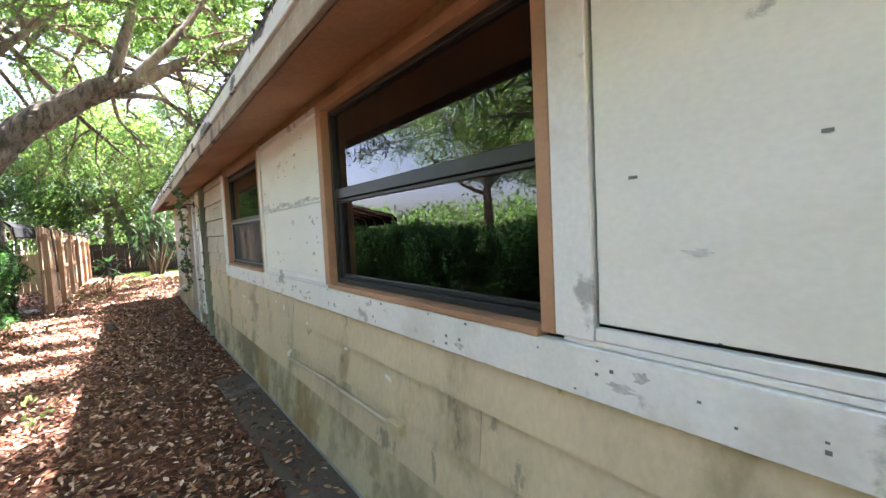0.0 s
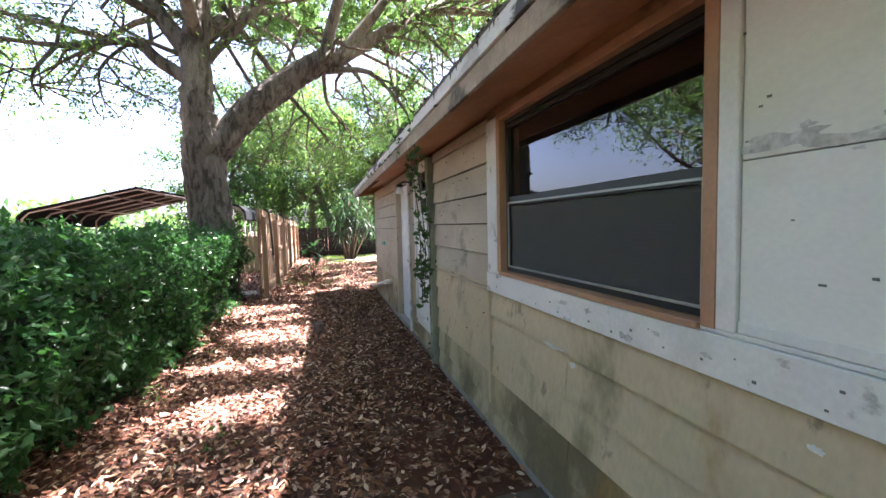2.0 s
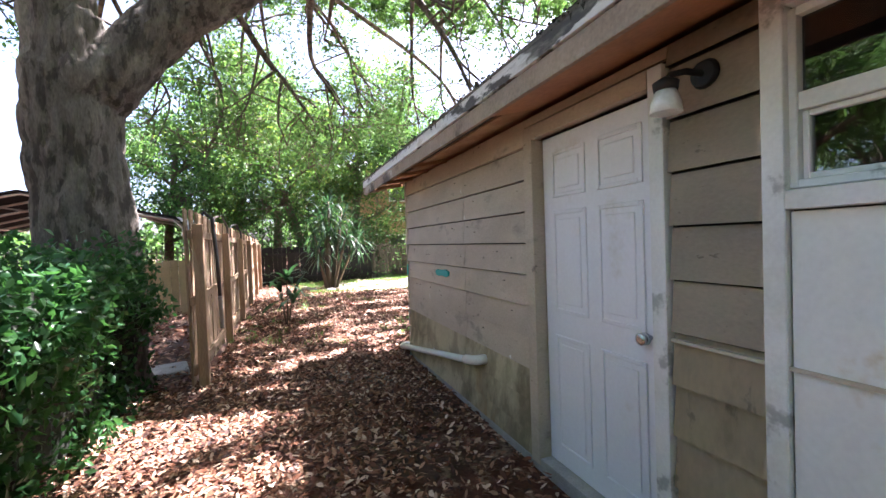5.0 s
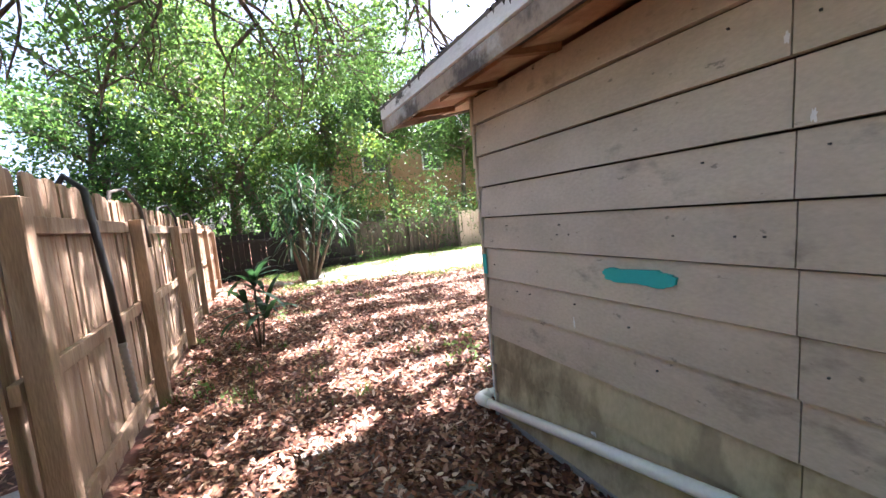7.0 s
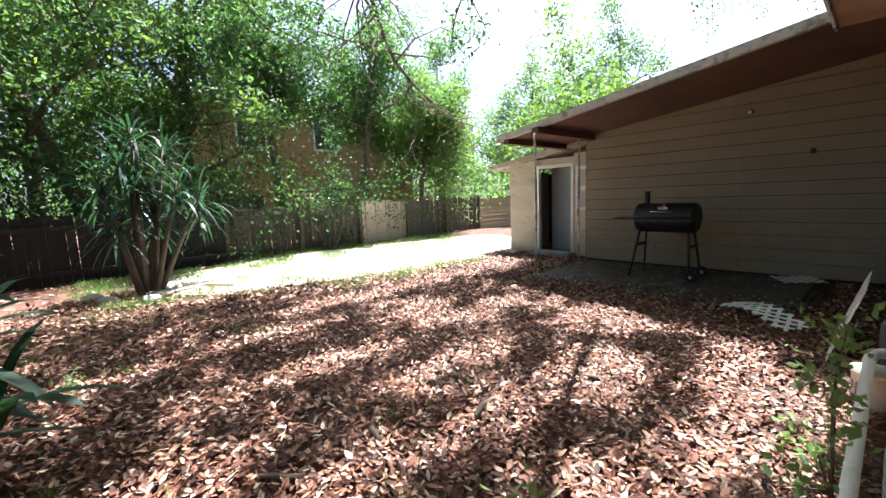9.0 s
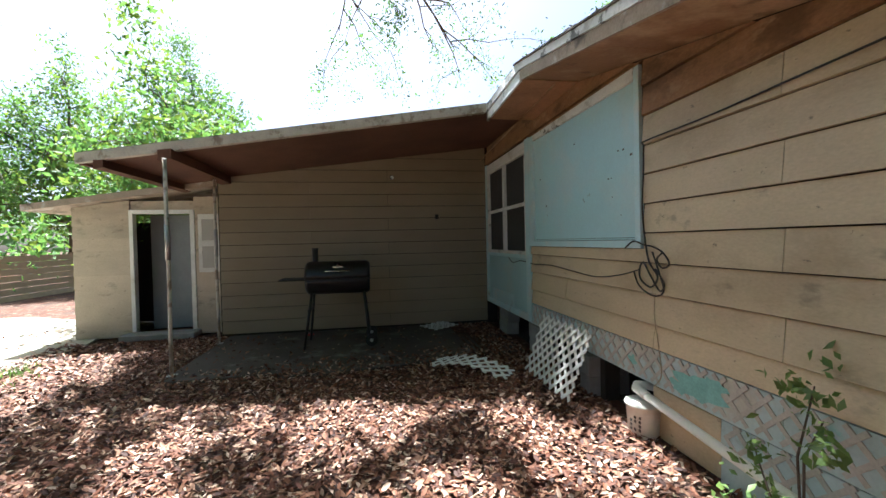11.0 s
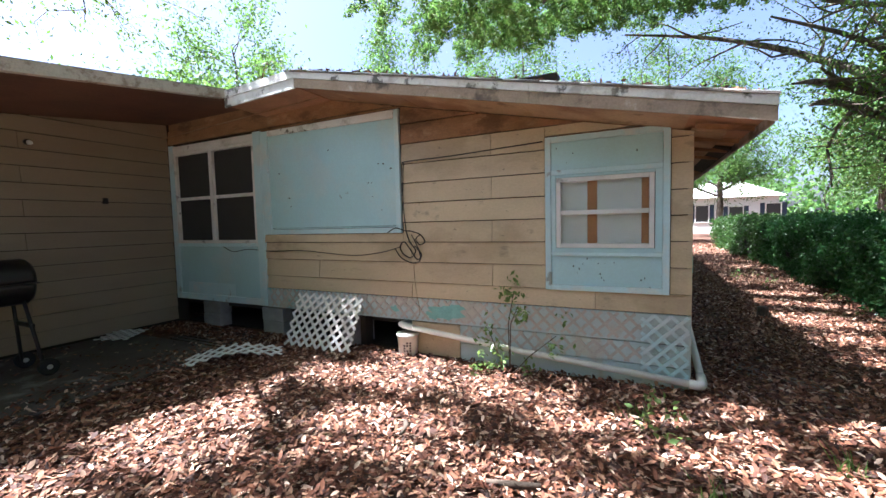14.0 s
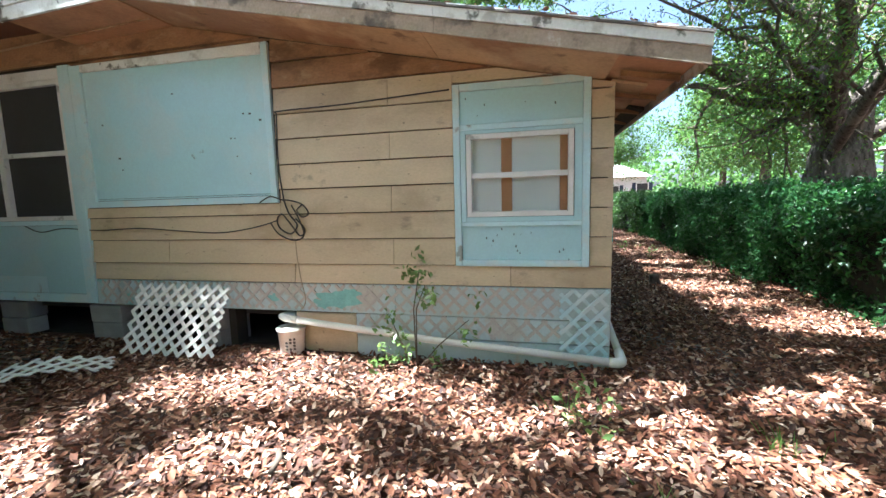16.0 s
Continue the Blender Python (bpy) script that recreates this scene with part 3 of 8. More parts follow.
bm = bm_new()
add_box(bm, X_WING + 0.15, 12.0, 16.20, 16.34, 0, 2.55)
tagged(part("wall_wing_end", bm, M_SIDING_WING_SHADE), "tan end wall of the rear wing, shade in its colour", "wall", "", "structure")
# plain walls that close the house
for nm, d in (("wall_front", (0.14, 12.0, -4.0, -3.86, 0, 3.0)), ("wall_far", (11.86, 12.0, -3.86, 16.2, 0, 2.6))):
    tagged(part(nm, add_box(bm_new(), *d), M_SIDING), "plain tan wall closing the house", "wall", "", "structure")
# Added inner surfaces whose colour already holds the darkness of the rooms.
tagged(part("floor", add_box(bm_new(), 0.14, 11.86, -3.86, 11.66, 0.30, 0.38), M_ROOM_SHADE), "wooden floor inside the house, indoor shade in its colour", "floor", "", "structure")
tagged(part("wall_inner", add_box(bm_new(), 2.6, 2.7, -3.86, 11.6, 0.38, 2.55), M_ROOM_SHADE), "added inner wall of the house, indoor shade in its colour", "wall", "", "structure")
tagged(part("wall_inner_2", add_box(bm_new(), 2.7, 11.8, 9.3, 9.4, 0.38, 2.6), M_ROOM_SHADE), "added inner wall behind the rear rooms, indoor shade in its colour", "wall", "", "structure")

# ---------------------------------------------------------------- roof
def prism_y(bm, pts, y0, y1):
    a = [bm.verts.new((x, y0, z)) for x, z in pts]
    b = [bm.verts.new((x, y1, z)) for x, z in pts]
    bm.faces.new(a)
    bm.faces.new(b[::-1])
    n = len(pts)
    for i in range(n):
        bm.faces.new((a[i], a[(i + 1) % n], b[(i + 1) % n], b[i]))
    return bm


XE, XR, YR = -0.40, 3.80, 12.43
roof = empty("roof", (0, 0, 0), "low gable roof with flaking white fascia", "roof", "", "structure")
u = UNDER
part("deck", prism_y(bm_new(), [(XE, u(XE) + 0.03), (XR, u(XR) + 0.03), (XR, u(XR) + 0.15), (XE, u(XE) + 0.15)], -4.3, YR - 0.03), M_SOFFIT, roof)
part("deck", prism_y(bm_new(), [(XR, u(XR) + 0.03), (12.2, u(XR) - 1.2), (12.2, u(XR) - 1.08), (XR, u(XR) + 0.15)], -4.3, 11.66), M_SOFFIT, roof)
part("deck", prism_y(bm_new(), [(XR, u(XR) + 0.03), (4.95, u(XR) - 0.02), (4.95, u(XR) + 0.12), (XR, u(XR) + 0.15)], 11.66, YR - 0.03), M_SOFFIT, roof)
# shingle courses that overhang the edge
for k in range(14):
    x0 = XE - 0.04 + k * 0.31
    z0 = u(x0) + 0.15
    part("shingle_course", prism_y(bm_new(), [(x0, z0 + 0.004), (x0 + 0.33, z0 + 0.33 * SLOPE + 0.002), (x0 + 0.33, z0 + 0.33 * SLOPE + 0.012), (x0, z0 + 0.022)], -4.3, YR + 0.03), M_SHINGLE, roof)
# soffits
part("soffit", prism_y(bm_new(), [(XE + 0.03, u(XE) + 0.004), (-0.005, u(0) + 0.004), (-0.005, u(0) + 0.026), (XE + 0.03, u(XE) + 0.026)], -4.3, 8.9), M_SOFFIT, roof)
part("soffit", prism_y(bm_new(), [(XE + 0.15, u(XE + 0.15) + 0.004), (-0.005, u(0) + 0.004), (-0.005, u(0) + 0.026), (XE + 0.15, u(XE + 0.15) + 0.026)], 8.91, 11.8), M_SOFFIT_TAN, roof)
# Black strip added to paint the dark recess behind the fascia.
part("rotten_edge", prism_y(bm_new(), [(XE + 0.002, u(XE) - 0.002), (XE + 0.16, u(XE + 0.16) + 0.018), (XE + 0.16, u(XE + 0.16) + 0.029), (XE + 0.002, u(XE) + 0.029)], 8.95, 11.1), M_MOSS_GAP, roof, "black strip painting the shade where the soffit has come away")
for i, (a, b, m) in enumerate(((0.05, 1.3, M_SOFFIT_TAN), (1.304, 2.55, M_SOFFIT_TAN), (2.554, 3.79, M_SOFFIT_TAN))):
    part("soffit", prism_y(bm_new(), [(a, u(a) + 0.004), (b, u(b) + 0.004), (b, u(b) + 0.026), (a, u(a) + 0.026)], L_REAR + 0.002, YR - 0.04), m, roof)
part("soffit", prism_y(bm_new(), [(3.81, u(XR) + 0.002), (4.93, u(XR) - 0.045), (4.93, u(XR) - 0.02), (3.81, u(XR) + 0.028)], L_REAR + 0.002, YR - 0.04), M_SOFFIT, roof)
# broken rafter ends where the corner soffit has fallen away
for k in range(4):
    y = 10.4 + k * 0.55
    part("rafter_tail", prism_y(bm_new(), [(XE + 0.02, u(XE) - 0.01), (-0.01, u(0) - 0.035), (-0.01, u(0) + 0.003), (XE + 0.02, u(XE) + 0.028)], y, y + 0.04), M_BROWN_BOARD, roof, "rotten brown rafter end")
# eave fascia: grey board, white drip board above, in lengths
for y0, y1 in ((-4.3, -1.0), (-0.997, 2.6), (2.603, 6.2), (6.203, 9.4), (9.403, YR - 0.025)):
    part("fascia_board", add_box(bm_new(), XE - 0.025, XE, y0, y1, u(XE) - 0.03, u(XE) + 0.068, 0.003), M_FASCIA_GREY, roof)
    part("drip_board", add_box(bm_new(), XE - 0.038, XE - 0.001, y0, y1, u(XE) + 0.071, u(XE) + 0.168, 0.003), M_FASCIA_MOULD, roof)


def rake(x0, z0, x1, z1, y0, y1, h0, h1):
    bm = bm_new()
    return prism_y(bm, [(x0, z0 + h0), (x1, z1 + h0), (x1, z1 + h1), (x0, z0 + h1)], y0, y1)


for a, b in ((XE - 0.035, 1.2), (1.203, XR)):
    part("fascia_board", rake(a, u(a), b, u(b), YR - 0.024, YR, -0.01, 0.085), M_FASCIA_GREY, roof)
    part("drip_board", rake(a, u(a), b, u(b), YR - 0.024, YR + 0.014, 0.088, 0.178), M_FASCIA_WHITE, roof)
part("fascia_board", rake(XR + 0.002, u(XR), 4.95, u(XR) - 0.045, YR - 0.024, YR, -0.02, 0.085), M_FASCIA_WHITE, roof)
part("drip_board", rake(XR + 0.002, u(XR), 4.95, u(XR) - 0.045, YR - 0.024, YR + 0.014, 0.088, 0.178), M_FASCIA_WHITE, roof)

# porch roof over the patio
porch = empty("porch_roof", (0, 0, 0), "brown sloping porch roof with shade in its colour and a pale edge", "roof", "", "structure")


def slab(bm, ring, t0, t1):
    a = [bm.verts.new((x, y, WING(y) + t0)) for x, y in ring]
    b = [bm.verts.new((x, y, WING(y) + t1)) for x, y in ring]
    bm.faces.new(a)
    bm.faces.new(b[::-1])
    n = len(ring)
    for i in range(n):
        bm.faces.new((a[i], a[(i + 1) % n], b[(i + 1) % n], b[i]))
    return bm


part("deck", slab(bm_new(), [(4.94, 11.6), (12.2, 11.6), (12.2, 17.15), (5.4, 17.15)], 0.0, 0.07), M_SOFFIT_SHADE, porch)
part("edge_trim", slab(bm_new(), [(4.92, YR + 0.02), (5.0, YR + 0.02), (5.4, 17.2), (5.32, 17.2)], -0.01, 0.10), M_POLE, porch, "pale metal roof edge")
part("edge_trim", slab(bm_new(), [(5.4, 17.152), (12.2, 17.152), (12.2, 17.2), (5.4, 17.2)], -0.02, 0.09), M_SOFFIT_SHADE, porch)
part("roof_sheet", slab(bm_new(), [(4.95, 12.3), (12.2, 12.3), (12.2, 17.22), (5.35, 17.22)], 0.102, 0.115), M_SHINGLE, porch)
part("beam", slab(bm_new(), [(5.15, 16.12), (7.15, 16.12), (7.15, 16.26), (5.15, 16.26)], -0.12, -0.004), M_SOFFIT_SHADE, porch, "brown porch beam with shade in its colour")
part("beam", slab(bm_new(), [(5.3, 16.9), (7.6, 16.9), (7.6, 17.0), (5.3, 17.0)], -0.10, -0.004), M_SOFFIT_SHADE, porch, "brown porch beam with shade in its colour")

# ---------------------------------------------------------------- siding
SIDE_LAPS = [0.03, 0.175, 0.385, 0.592, 0.798, 0.999, 1.203, 1.408, 1.61, 1.812, 2.02, 2.20]
NEAR_LAPS = [0.03, 0.195, 0.405, 0.616, 0.826, 1.04, 1.252, 1.468, 1.68, 1.89, 2.10, 2.20]
cut_side = [(-4.0, 5.10, 1.02, 2.3), (6.80, 7.68, 0.0, 2.3), (8.02, 9.06, 0.0, 2.14)]
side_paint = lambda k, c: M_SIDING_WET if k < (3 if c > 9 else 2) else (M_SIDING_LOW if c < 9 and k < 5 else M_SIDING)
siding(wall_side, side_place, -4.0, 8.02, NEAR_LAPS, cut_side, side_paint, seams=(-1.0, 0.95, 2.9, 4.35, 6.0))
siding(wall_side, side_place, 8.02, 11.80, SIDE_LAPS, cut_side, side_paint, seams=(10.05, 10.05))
REAR_LAPS = [0.66, 0.835, 1.065, 1.293, 1.518, 1.738, 1.961, 2.178, 2.40, 2.62, 2.84, 3.06]
cut_rear = [(0.14, 1.205, 0.835, 2.30), (2.82, 5.09, 1.40, 2.81), (5.06, 7.16, 0.3, 2.83)]
top_lines = [(-SLOPE, 1.0, UNDER(0) - 0.004)]
siding(wall_rear, rear_place, -0.026, 7.16, REAR_LAPS, cut_rear,
       lambda k, c: M_BROWN_BOARD if k >= 9 or (k == 8 and c > 1.7) else M_SIDING_REAR, top=top_lines, seams=(0.75, 1.75, 2.72, 4.1))
WING_LAPS = [0.05 + 0.207 * i for i in range(15)] + [3.17]
# Wing boards carry the porch shade in their colour.
siding(wall_wing, wing_place, 11.85, 16.32, WING_LAPS, [], lambda k, c: M_SIDING_WING_SHADE,
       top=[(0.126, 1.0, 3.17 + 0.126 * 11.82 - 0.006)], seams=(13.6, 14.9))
# corner boards
part("corner_board", add_box(bm_new(), -0.025, 0.0, 11.803, 11.822, 0.05, 2.2, 0.003), M_SIDING, wall_side)
tagged(part("corner_paint", add_box(bm_new(), -0.030, -0.0255, 11.775, 11.819, 1.03, 1.165, 0.0), M_TURQ, wall_side), "patch of turquoise paint")

# ---------------------------------------------------------------- side wall: windows, panels, doors
def frame_boxes(u0, u1, z0, z1, w):
    return [(u0, u0 + w, z0, z1), (u1 - w, u1, z0, z1), (u0 + w, u1 - w, z0, z0 + w), (u0 + w, u1 - w, z1 - w, z1)]


def on(place, u0, u1, z0, z1, d0, d1, bevel=0.003):
    """A bevelled box on a wall, d0..d1 proud of it."""
    p, q = place(u0, d0, z0), place(u1, d1, z1)
    return add_box(bm_new(), min(p[0], q[0]), max(p[0], q[0]), min(p[1], q[1]), max(p[1], q[1]), z0, z1, bevel)


def sash_window(name, place, u0, u1, z0, z1, zm, frame_m, label, blind=None, d=-0.05, screen=False):
    w = empty(name, place(0.5 * (u0 + u1), d, z0), label, "window", "", "structure")
    inv = Matrix.Translation(-Vector(w.location))

    def put(nm, bm, m, lab=""):
        bmesh.ops.transform(bm, matrix=inv, verts=bm.verts)
        return part(nm, bm, m, w, lab)
    for b in frame_boxes(u0, u1, z0, z1, 0.026):
        put("window_frame", on(place, *b, d - 0.03, d + 0.035), frame_m)
    put("meeting_rail", on(place, u0 + 0.026, u1 - 0.026, zm - 0.025, zm + 0.03, d - 0.02, d + 0.03), frame_m)
    for b in frame_boxes(u0 + 0.027, u1 - 0.027, z0 + 0.027, zm - 0.026, 0.018):
        put("sash", on(place, *b, d - 0.01, d + 0.012), frame_m)
    for a, b, c in ((z0 + 0.03, zm - 0.03, d - 0.004), (zm + 0.032, z1 - 0.028, d + 0.008)):
        g = put("pane", on(place, u0 + 0.03, u1 - 0.03, a, b, c - 0.002, c + 0.002, 0), M_GLASS)
        g.visible_shadow = False
    if blind:
        put("blind", on(place, u0 + 0.04, u1 - 0.04, z0 + 0.02, blind, d - 0.16, d - 0.15, 0), M_BLIND)
    if screen:
        for b in frame_boxes(u0 + 0.027, u1 - 0.027, z0 + 0.027, zm - 0.004, 0.011):
            put("screen_frame", on(place, *b, d + 0.031, d + 0.040, 0.002), M_GREY_ALU, "bright aluminium screen frame")
        put("insect_screen", on(place, u0 + 0.028, u1 - 0.028, z0 + 0.028, zm - 0.027, d + 0.013, d + 0.016, 0), M_SCREEN_MESH, "dark insect screen")
    return w


sash_window("window_1", side_place, 0.66, 2.15, 1.165, 2.125, 1.66, M_BLACK_ALU, "black aluminium sash window in a brown wooden casing")
sash_window("window_2", side_place, 3.61, 5.07, 1.165, 2.095, 1.61, M_BLACK_ALU, "black aluminium sash window with a half-drawn grey blind", blind=1.36, screen=True)
sash_window("window_3", side_place, 7.03, 7.61, 1.57, 2.115, 1.83, M_TRIM, "small white sash window above a white panel", d=-0.03)
casing = empty("trim_casing", (0, 0, 0), "brown and white painted window casings", "trim", "", "structure")
for u0, u1 in ((0.612, 0.66), (2.15, 2.215), (5.07, 5.115), (3.56, 3.61)):
    part("jamb", on(side_place, u0, u1, 1.152, 2.17, -0.05, 0.032), M_CEDAR, casing)
for u0, u1 in ((0.661, 2.149), (3.611, 5.069)):
    part("head", on(side_place, u0, u1, 2.126, 2.17, -0.05, 0.032), M_CEDAR, casing)
    part("sill", on(side_place, u0, u1, 1.140, 1.164, -0.05, 0.045), M_CEDAR, casing)
for u0, u1 in ((0.50, 0.610), (3.50, 3.558), (5.117, 5.275)):
    part("side_trim", on(side_place, u0, u1, 1.155, 2.15, 0.0, 0.034), M_TRIM, casing)
part("batten", on(side_place, 5.262, 5.30, 0.20, 1.005, 0.0, 0.036), M_SIDING_LOW, casing)
for a, b in ((-4.0, -0.2), (-0.197, 2.62), (2.623, 5.29)):
    part("sill_band", on(side_place, a, b, 1.008, 1.138, 0.0, 0.038), M_TRIM, casing)
    part("sill_cap", on(side_place, a, b, 1.140, 1.155, 0.0, 0.028), M_TRIM, casing) if b < 0 or a > 2.2 else None
for a, b in ((-0.197, 0.589), (2.216, 2.62)):
    part("sill_cap", on(side_place, a, b, 1.140, 1.155, 0.0, 0.028), M_TRIM, casing)
part("head_board", on(side_place, -4.0, 5.28, 2.172, 2.235, 0.0, 0.022), M_BROWN_BOARD, casing)
# white boards over former windows
wp = empty("wall_panel", (0, 0, 0), "scuffed white plywood panel covering a former window", "panel", "boarded windows", "structure")
part("board", on(side_place, 2.218, 3.497, 1.157, 1.63, 0.0, 0.020, 0.002), M_WHITE, wp)
part("board", on(side_place, 2.218, 3.497, 1.633, 2.168, 0.0, 0.020, 0.002), M_WHITE, wp)
part("top_batten", on(side_place, 2.218, 3.497, 2.128, 2.170, 0.0, 0.030), M_TRIM, wp)
part("bottom_batten", on(side_place, 2.218, 3.497, 1.157, 1.19, 0.0, 0.028), M_TRIM, wp)
wp2 = empty("wall_panel", (0, 0, 0), "wide white plywood panel covering a former window", "panel", "boarded windows", "structure")
part("board", on(side_place, -1.9, 0.490, 1.199, 2.168, 0.0, 0.020, 0.002), M_WHITE, wp2)
part("board", on(side_place, -4.0, -1.903, 1.199, 2.168, 0.0, 0.020, 0.002), M_WHITE, wp2)
part("bottom_batten", on(side_place, -4.0, 0.498, 1.157, 1.188, 0.0, 0.027), M_TRIM, wp2)
# dents and nail heads on the boards
bm = bm_new()
r2 = random.Random(5)
for k in range(70):
    y, z = (r2.uniform(2.25, 3.5), r2.uniform(1.2, 2.1)) if k < 35 else (r2.uniform(-1.6, 0.45), r2.uniform(1.2, 2.1))
    s = r2.uniform(0.002, 0.006)
    add_box(bm, -0.0215, -0.0195, y - s, y + s * r2.uniform(1, 2.5), z - s * 0.6, z + s * 0.6)
for k in range(60):
    y, z = r2.uniform(-1.5, 5.2), r2.uniform(1.02, 1.13)
    s = r2.uniform(0.002, 0.005)
    add_box(bm, -0.0395, -0.0375, y - s, y + s * r2.uniform(1, 2), z - s, z + s)
part("nail_marks", bm, M_GREY_WALL, wp2)
bm = bm_new()
for k in range(150):
    y, i = r2.uniform(5.4, 11.7), r2.randrange(3, 11)
    if 6.5 < y < 9.1:
        continue
    z = SIDE_LAPS[i] + r2.choice((0.02, 0.02, 0.1, 0.15))
    add_box(bm, -0.0225, -0.012, y - 0.003, y + 0.003, z - 0.003, z + 0.003)
part("nail_marks", bm, M_LABEL, wall_side)
# paint flakes
def blob_on(bm, place, u_, z, a, b, d, seed, n=18):
    ring = []
    for k in range(n):
        t = 2 * math.pi * k / n
        r = 1 + 0.9 * noise.noise(Vector((math.cos(t) * 2.3 + seed * 7.1, math.sin(t) * 2.3, seed)))
        ring.append(bm.verts.new(place(u_ + a * r * math.cos(t), d, z + b * r * math.sin(t))))
    bm.faces.new(ring)


bm = bm_new()
for k, (y, z, a, b) in enumerate(((4.45, 0.84, 0.09, 0.012), (4.28, 0.80, 0.018, 0.014), (2.6, 0.86, 0.022, 0.012), (2.0, 0.82, 0.03, 0.010), (10.0, 1.64, 0.007, 0.02), (10.06, 1.87, 0.007, 0.018), (10.98, 0.85, 0.008, 0.026), (3.1, 0.9, 0.014, 0.02), (1.55, 0.78, 0.03, 0.014), (3.3, 0.93, 0.02, 0.01), (9.3, 0.62, 0.012, 0.012), (10.9, 0.30, 0.015, 0.012))):
    blob_on(bm, side_place, y, z, a, b, 0.0275, k + 0.5)
part("paint_flakes", bm, M_TRIM, wall_side, "flakes of bare white primer")
# scuffs on the white boards
bm = bm_new()
for k in range(34):
    y, z = (r2.uniform(2.3, 3.45), r2.uniform(1.22, 2.05)) if k < 20 else (r2.uniform(-1.4, 0.42), r2.uniform(1.25, 2.0))
    s = r2.uniform(0.008, 0.022)
    blob_on(bm, side_place, y, z, s * r2.uniform(1, 1.9), s * r2.uniform(0.35, 1.0), 0.0236 + 0.0001 * k, k + 20.5)
for k in range(9):
    blob_on(bm, side_place, 2.35 + k * 0.13, 1.655 + 0.012 * math.sin(k * 1.7), 0.10, 0.008 + 0.005 * (k % 3), 0.0214 + 0.0006 * (k % 3), k + 70.5)
for k in range(26):
    blob_on(bm, side_place, r2.uniform(-1.5, 5.1), r2.uniform(1.03, 1.12), r2.uniform(0.012, 0.035), r2.uniform(0.006, 0.016), 0.0388 + 0.0001 * k, k + 90.5)
part("scuffs", bm, M_SCUFF, wp2, "grey rubbed scuff marks")
def quad_on(place, pts, d0, d1):
    bm = bm_new()
    a = [bm.verts.new(place(x, d1, z)) for x, z in pts]
    b = [bm.verts.new(place(x, d0, z)) for x, z in pts]
    bm.faces.new(a)
    bm.faces.new(b[::-1])
    n = len(pts)
    for i in range(n):
        bm.faces.new((a[i], a[(i + 1) % n], b[(i + 1) % n], b[i]))
    return bm


ring = []
for k in range(36):
    t = 2 * math.pi * k / 36
    n1, n2 = noise.noise(Vector((math.cos(t) * 4, math.sin(t) * 4, 1.5))), noise.noise(Vector((math.cos(t) * 9, math.sin(t) * 9, 6.5)))
    c, d = math.cos(t), math.sin(t)
    ring.append((10.60 + 0.172 * abs(c) ** 0.35 * math.copysign(1, c) * (1 + 0.10 * n1), 1.127 + 0.030 * abs(d) ** 0.5 * math.copysign(1, d) * (1 + 0.35 * n2 + 0.2 * n1)))
part("paint_patch", quad_on(side_place, ring, 0.0, 0.0255), M_TURQ, wall_side, "brushed patch of turquoise paint")

# grey-green post and the boarded doorway beside it
post = empty("trim_post", (0, 0, 0), "grey-green weathered double post against the wall", "post", "", "structure")
part("post_board", quad_on(side_place, [(6.67, -0.02), (6.76, -0.02), (6.855, 2.17), (6.765, 2.17)], 0.0, 0.08), M_GREYGREEN, post)
part("post_board", quad_on(side_place, [(6.763, -0.02), (6.87, -0.02), (6.945, 2.18), (6.858, 2.18)], 0.0, 0.055), M_GREYGREEN, post)
bd = empty("door_1", (0, 0, 0), "white boarded doorway with a small window on top", "door", "", "structure")
part("panel", on(side_place, 7.02, 7.60, 0.36, 1.50, 0.0, 0.014, 0.002), M_PANEL_RUSTY, bd, "rust-stained white panel")
for b in ((7.605, 7.67, 0.30, 2.19), (6.935, 7.015, 0.25, 2.19)):
    part("jamb", on(side_place, *b, -0.03, 0.034), M_TRIM, bd)
part("sill", on(side_place, 7.02, 7.60, 1.505, 1.565, -0.03, 0.045), M_TRIM, bd)
part("head", on(side_place, 7.02, 7.60, 2.12, 2.19, -0.03, 0.034), M_TRIM, bd)
part("threshold", on(side_place, 6.94, 7.62, 0.25, 0.352, 0.0, 0.030), M_TRIM, bd)
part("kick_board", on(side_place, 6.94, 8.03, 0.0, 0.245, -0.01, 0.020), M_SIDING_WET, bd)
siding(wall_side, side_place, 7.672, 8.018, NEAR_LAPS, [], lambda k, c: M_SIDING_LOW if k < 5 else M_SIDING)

door = empty("door_2", (0.0, 8.1, 0.06), "closed white six-panel entry door", "door", "", "structure")


def dput(nm, bm, m, par, lab=""):
    bmesh.ops.transform(bm, matrix=Matrix.Translation((0, -8.1, -0.06)), verts=bm.verts)
    return part(nm, bm, m, par, lab)


leaf = dput("door_leaf", on(side_place, 8.11, 8.955, 0.07, 2.045, -0.085, -0.045, 0.003), M_DOOR, door)
for ua, ub in ((8.20, 8.49), (8.575, 8.865)):
    for za, zb in ((0.18, 0.86), (1.00, 1.60), (1.68, 1.95)):
        for b in frame_boxes(ua, ub, za, zb, 0.022):
            dput("panel_mould", on(side_place, *b, -0.046, -0.036, 0.003), M_DOOR, leaf)
        dput("panel_field", on(side_place, ua + 0.05, ub - 0.05, za + 0.05, zb - 0.05, -0.046, -0.039, 0.004), M_DOOR, leaf)
dput("knob", add_tube(bm_new(), [(0.045, 8.18, 0.98), (0.02, 8.18, 0.98), (0.015, 8.18, 0.98), (-0.02, 8.18, 0.98), (-0.025, 8.18, 0.98)], [0.012, 0.012, 0.028, 0.028, 0.015], 12), M_CHROME, leaf, "dull metal knob")
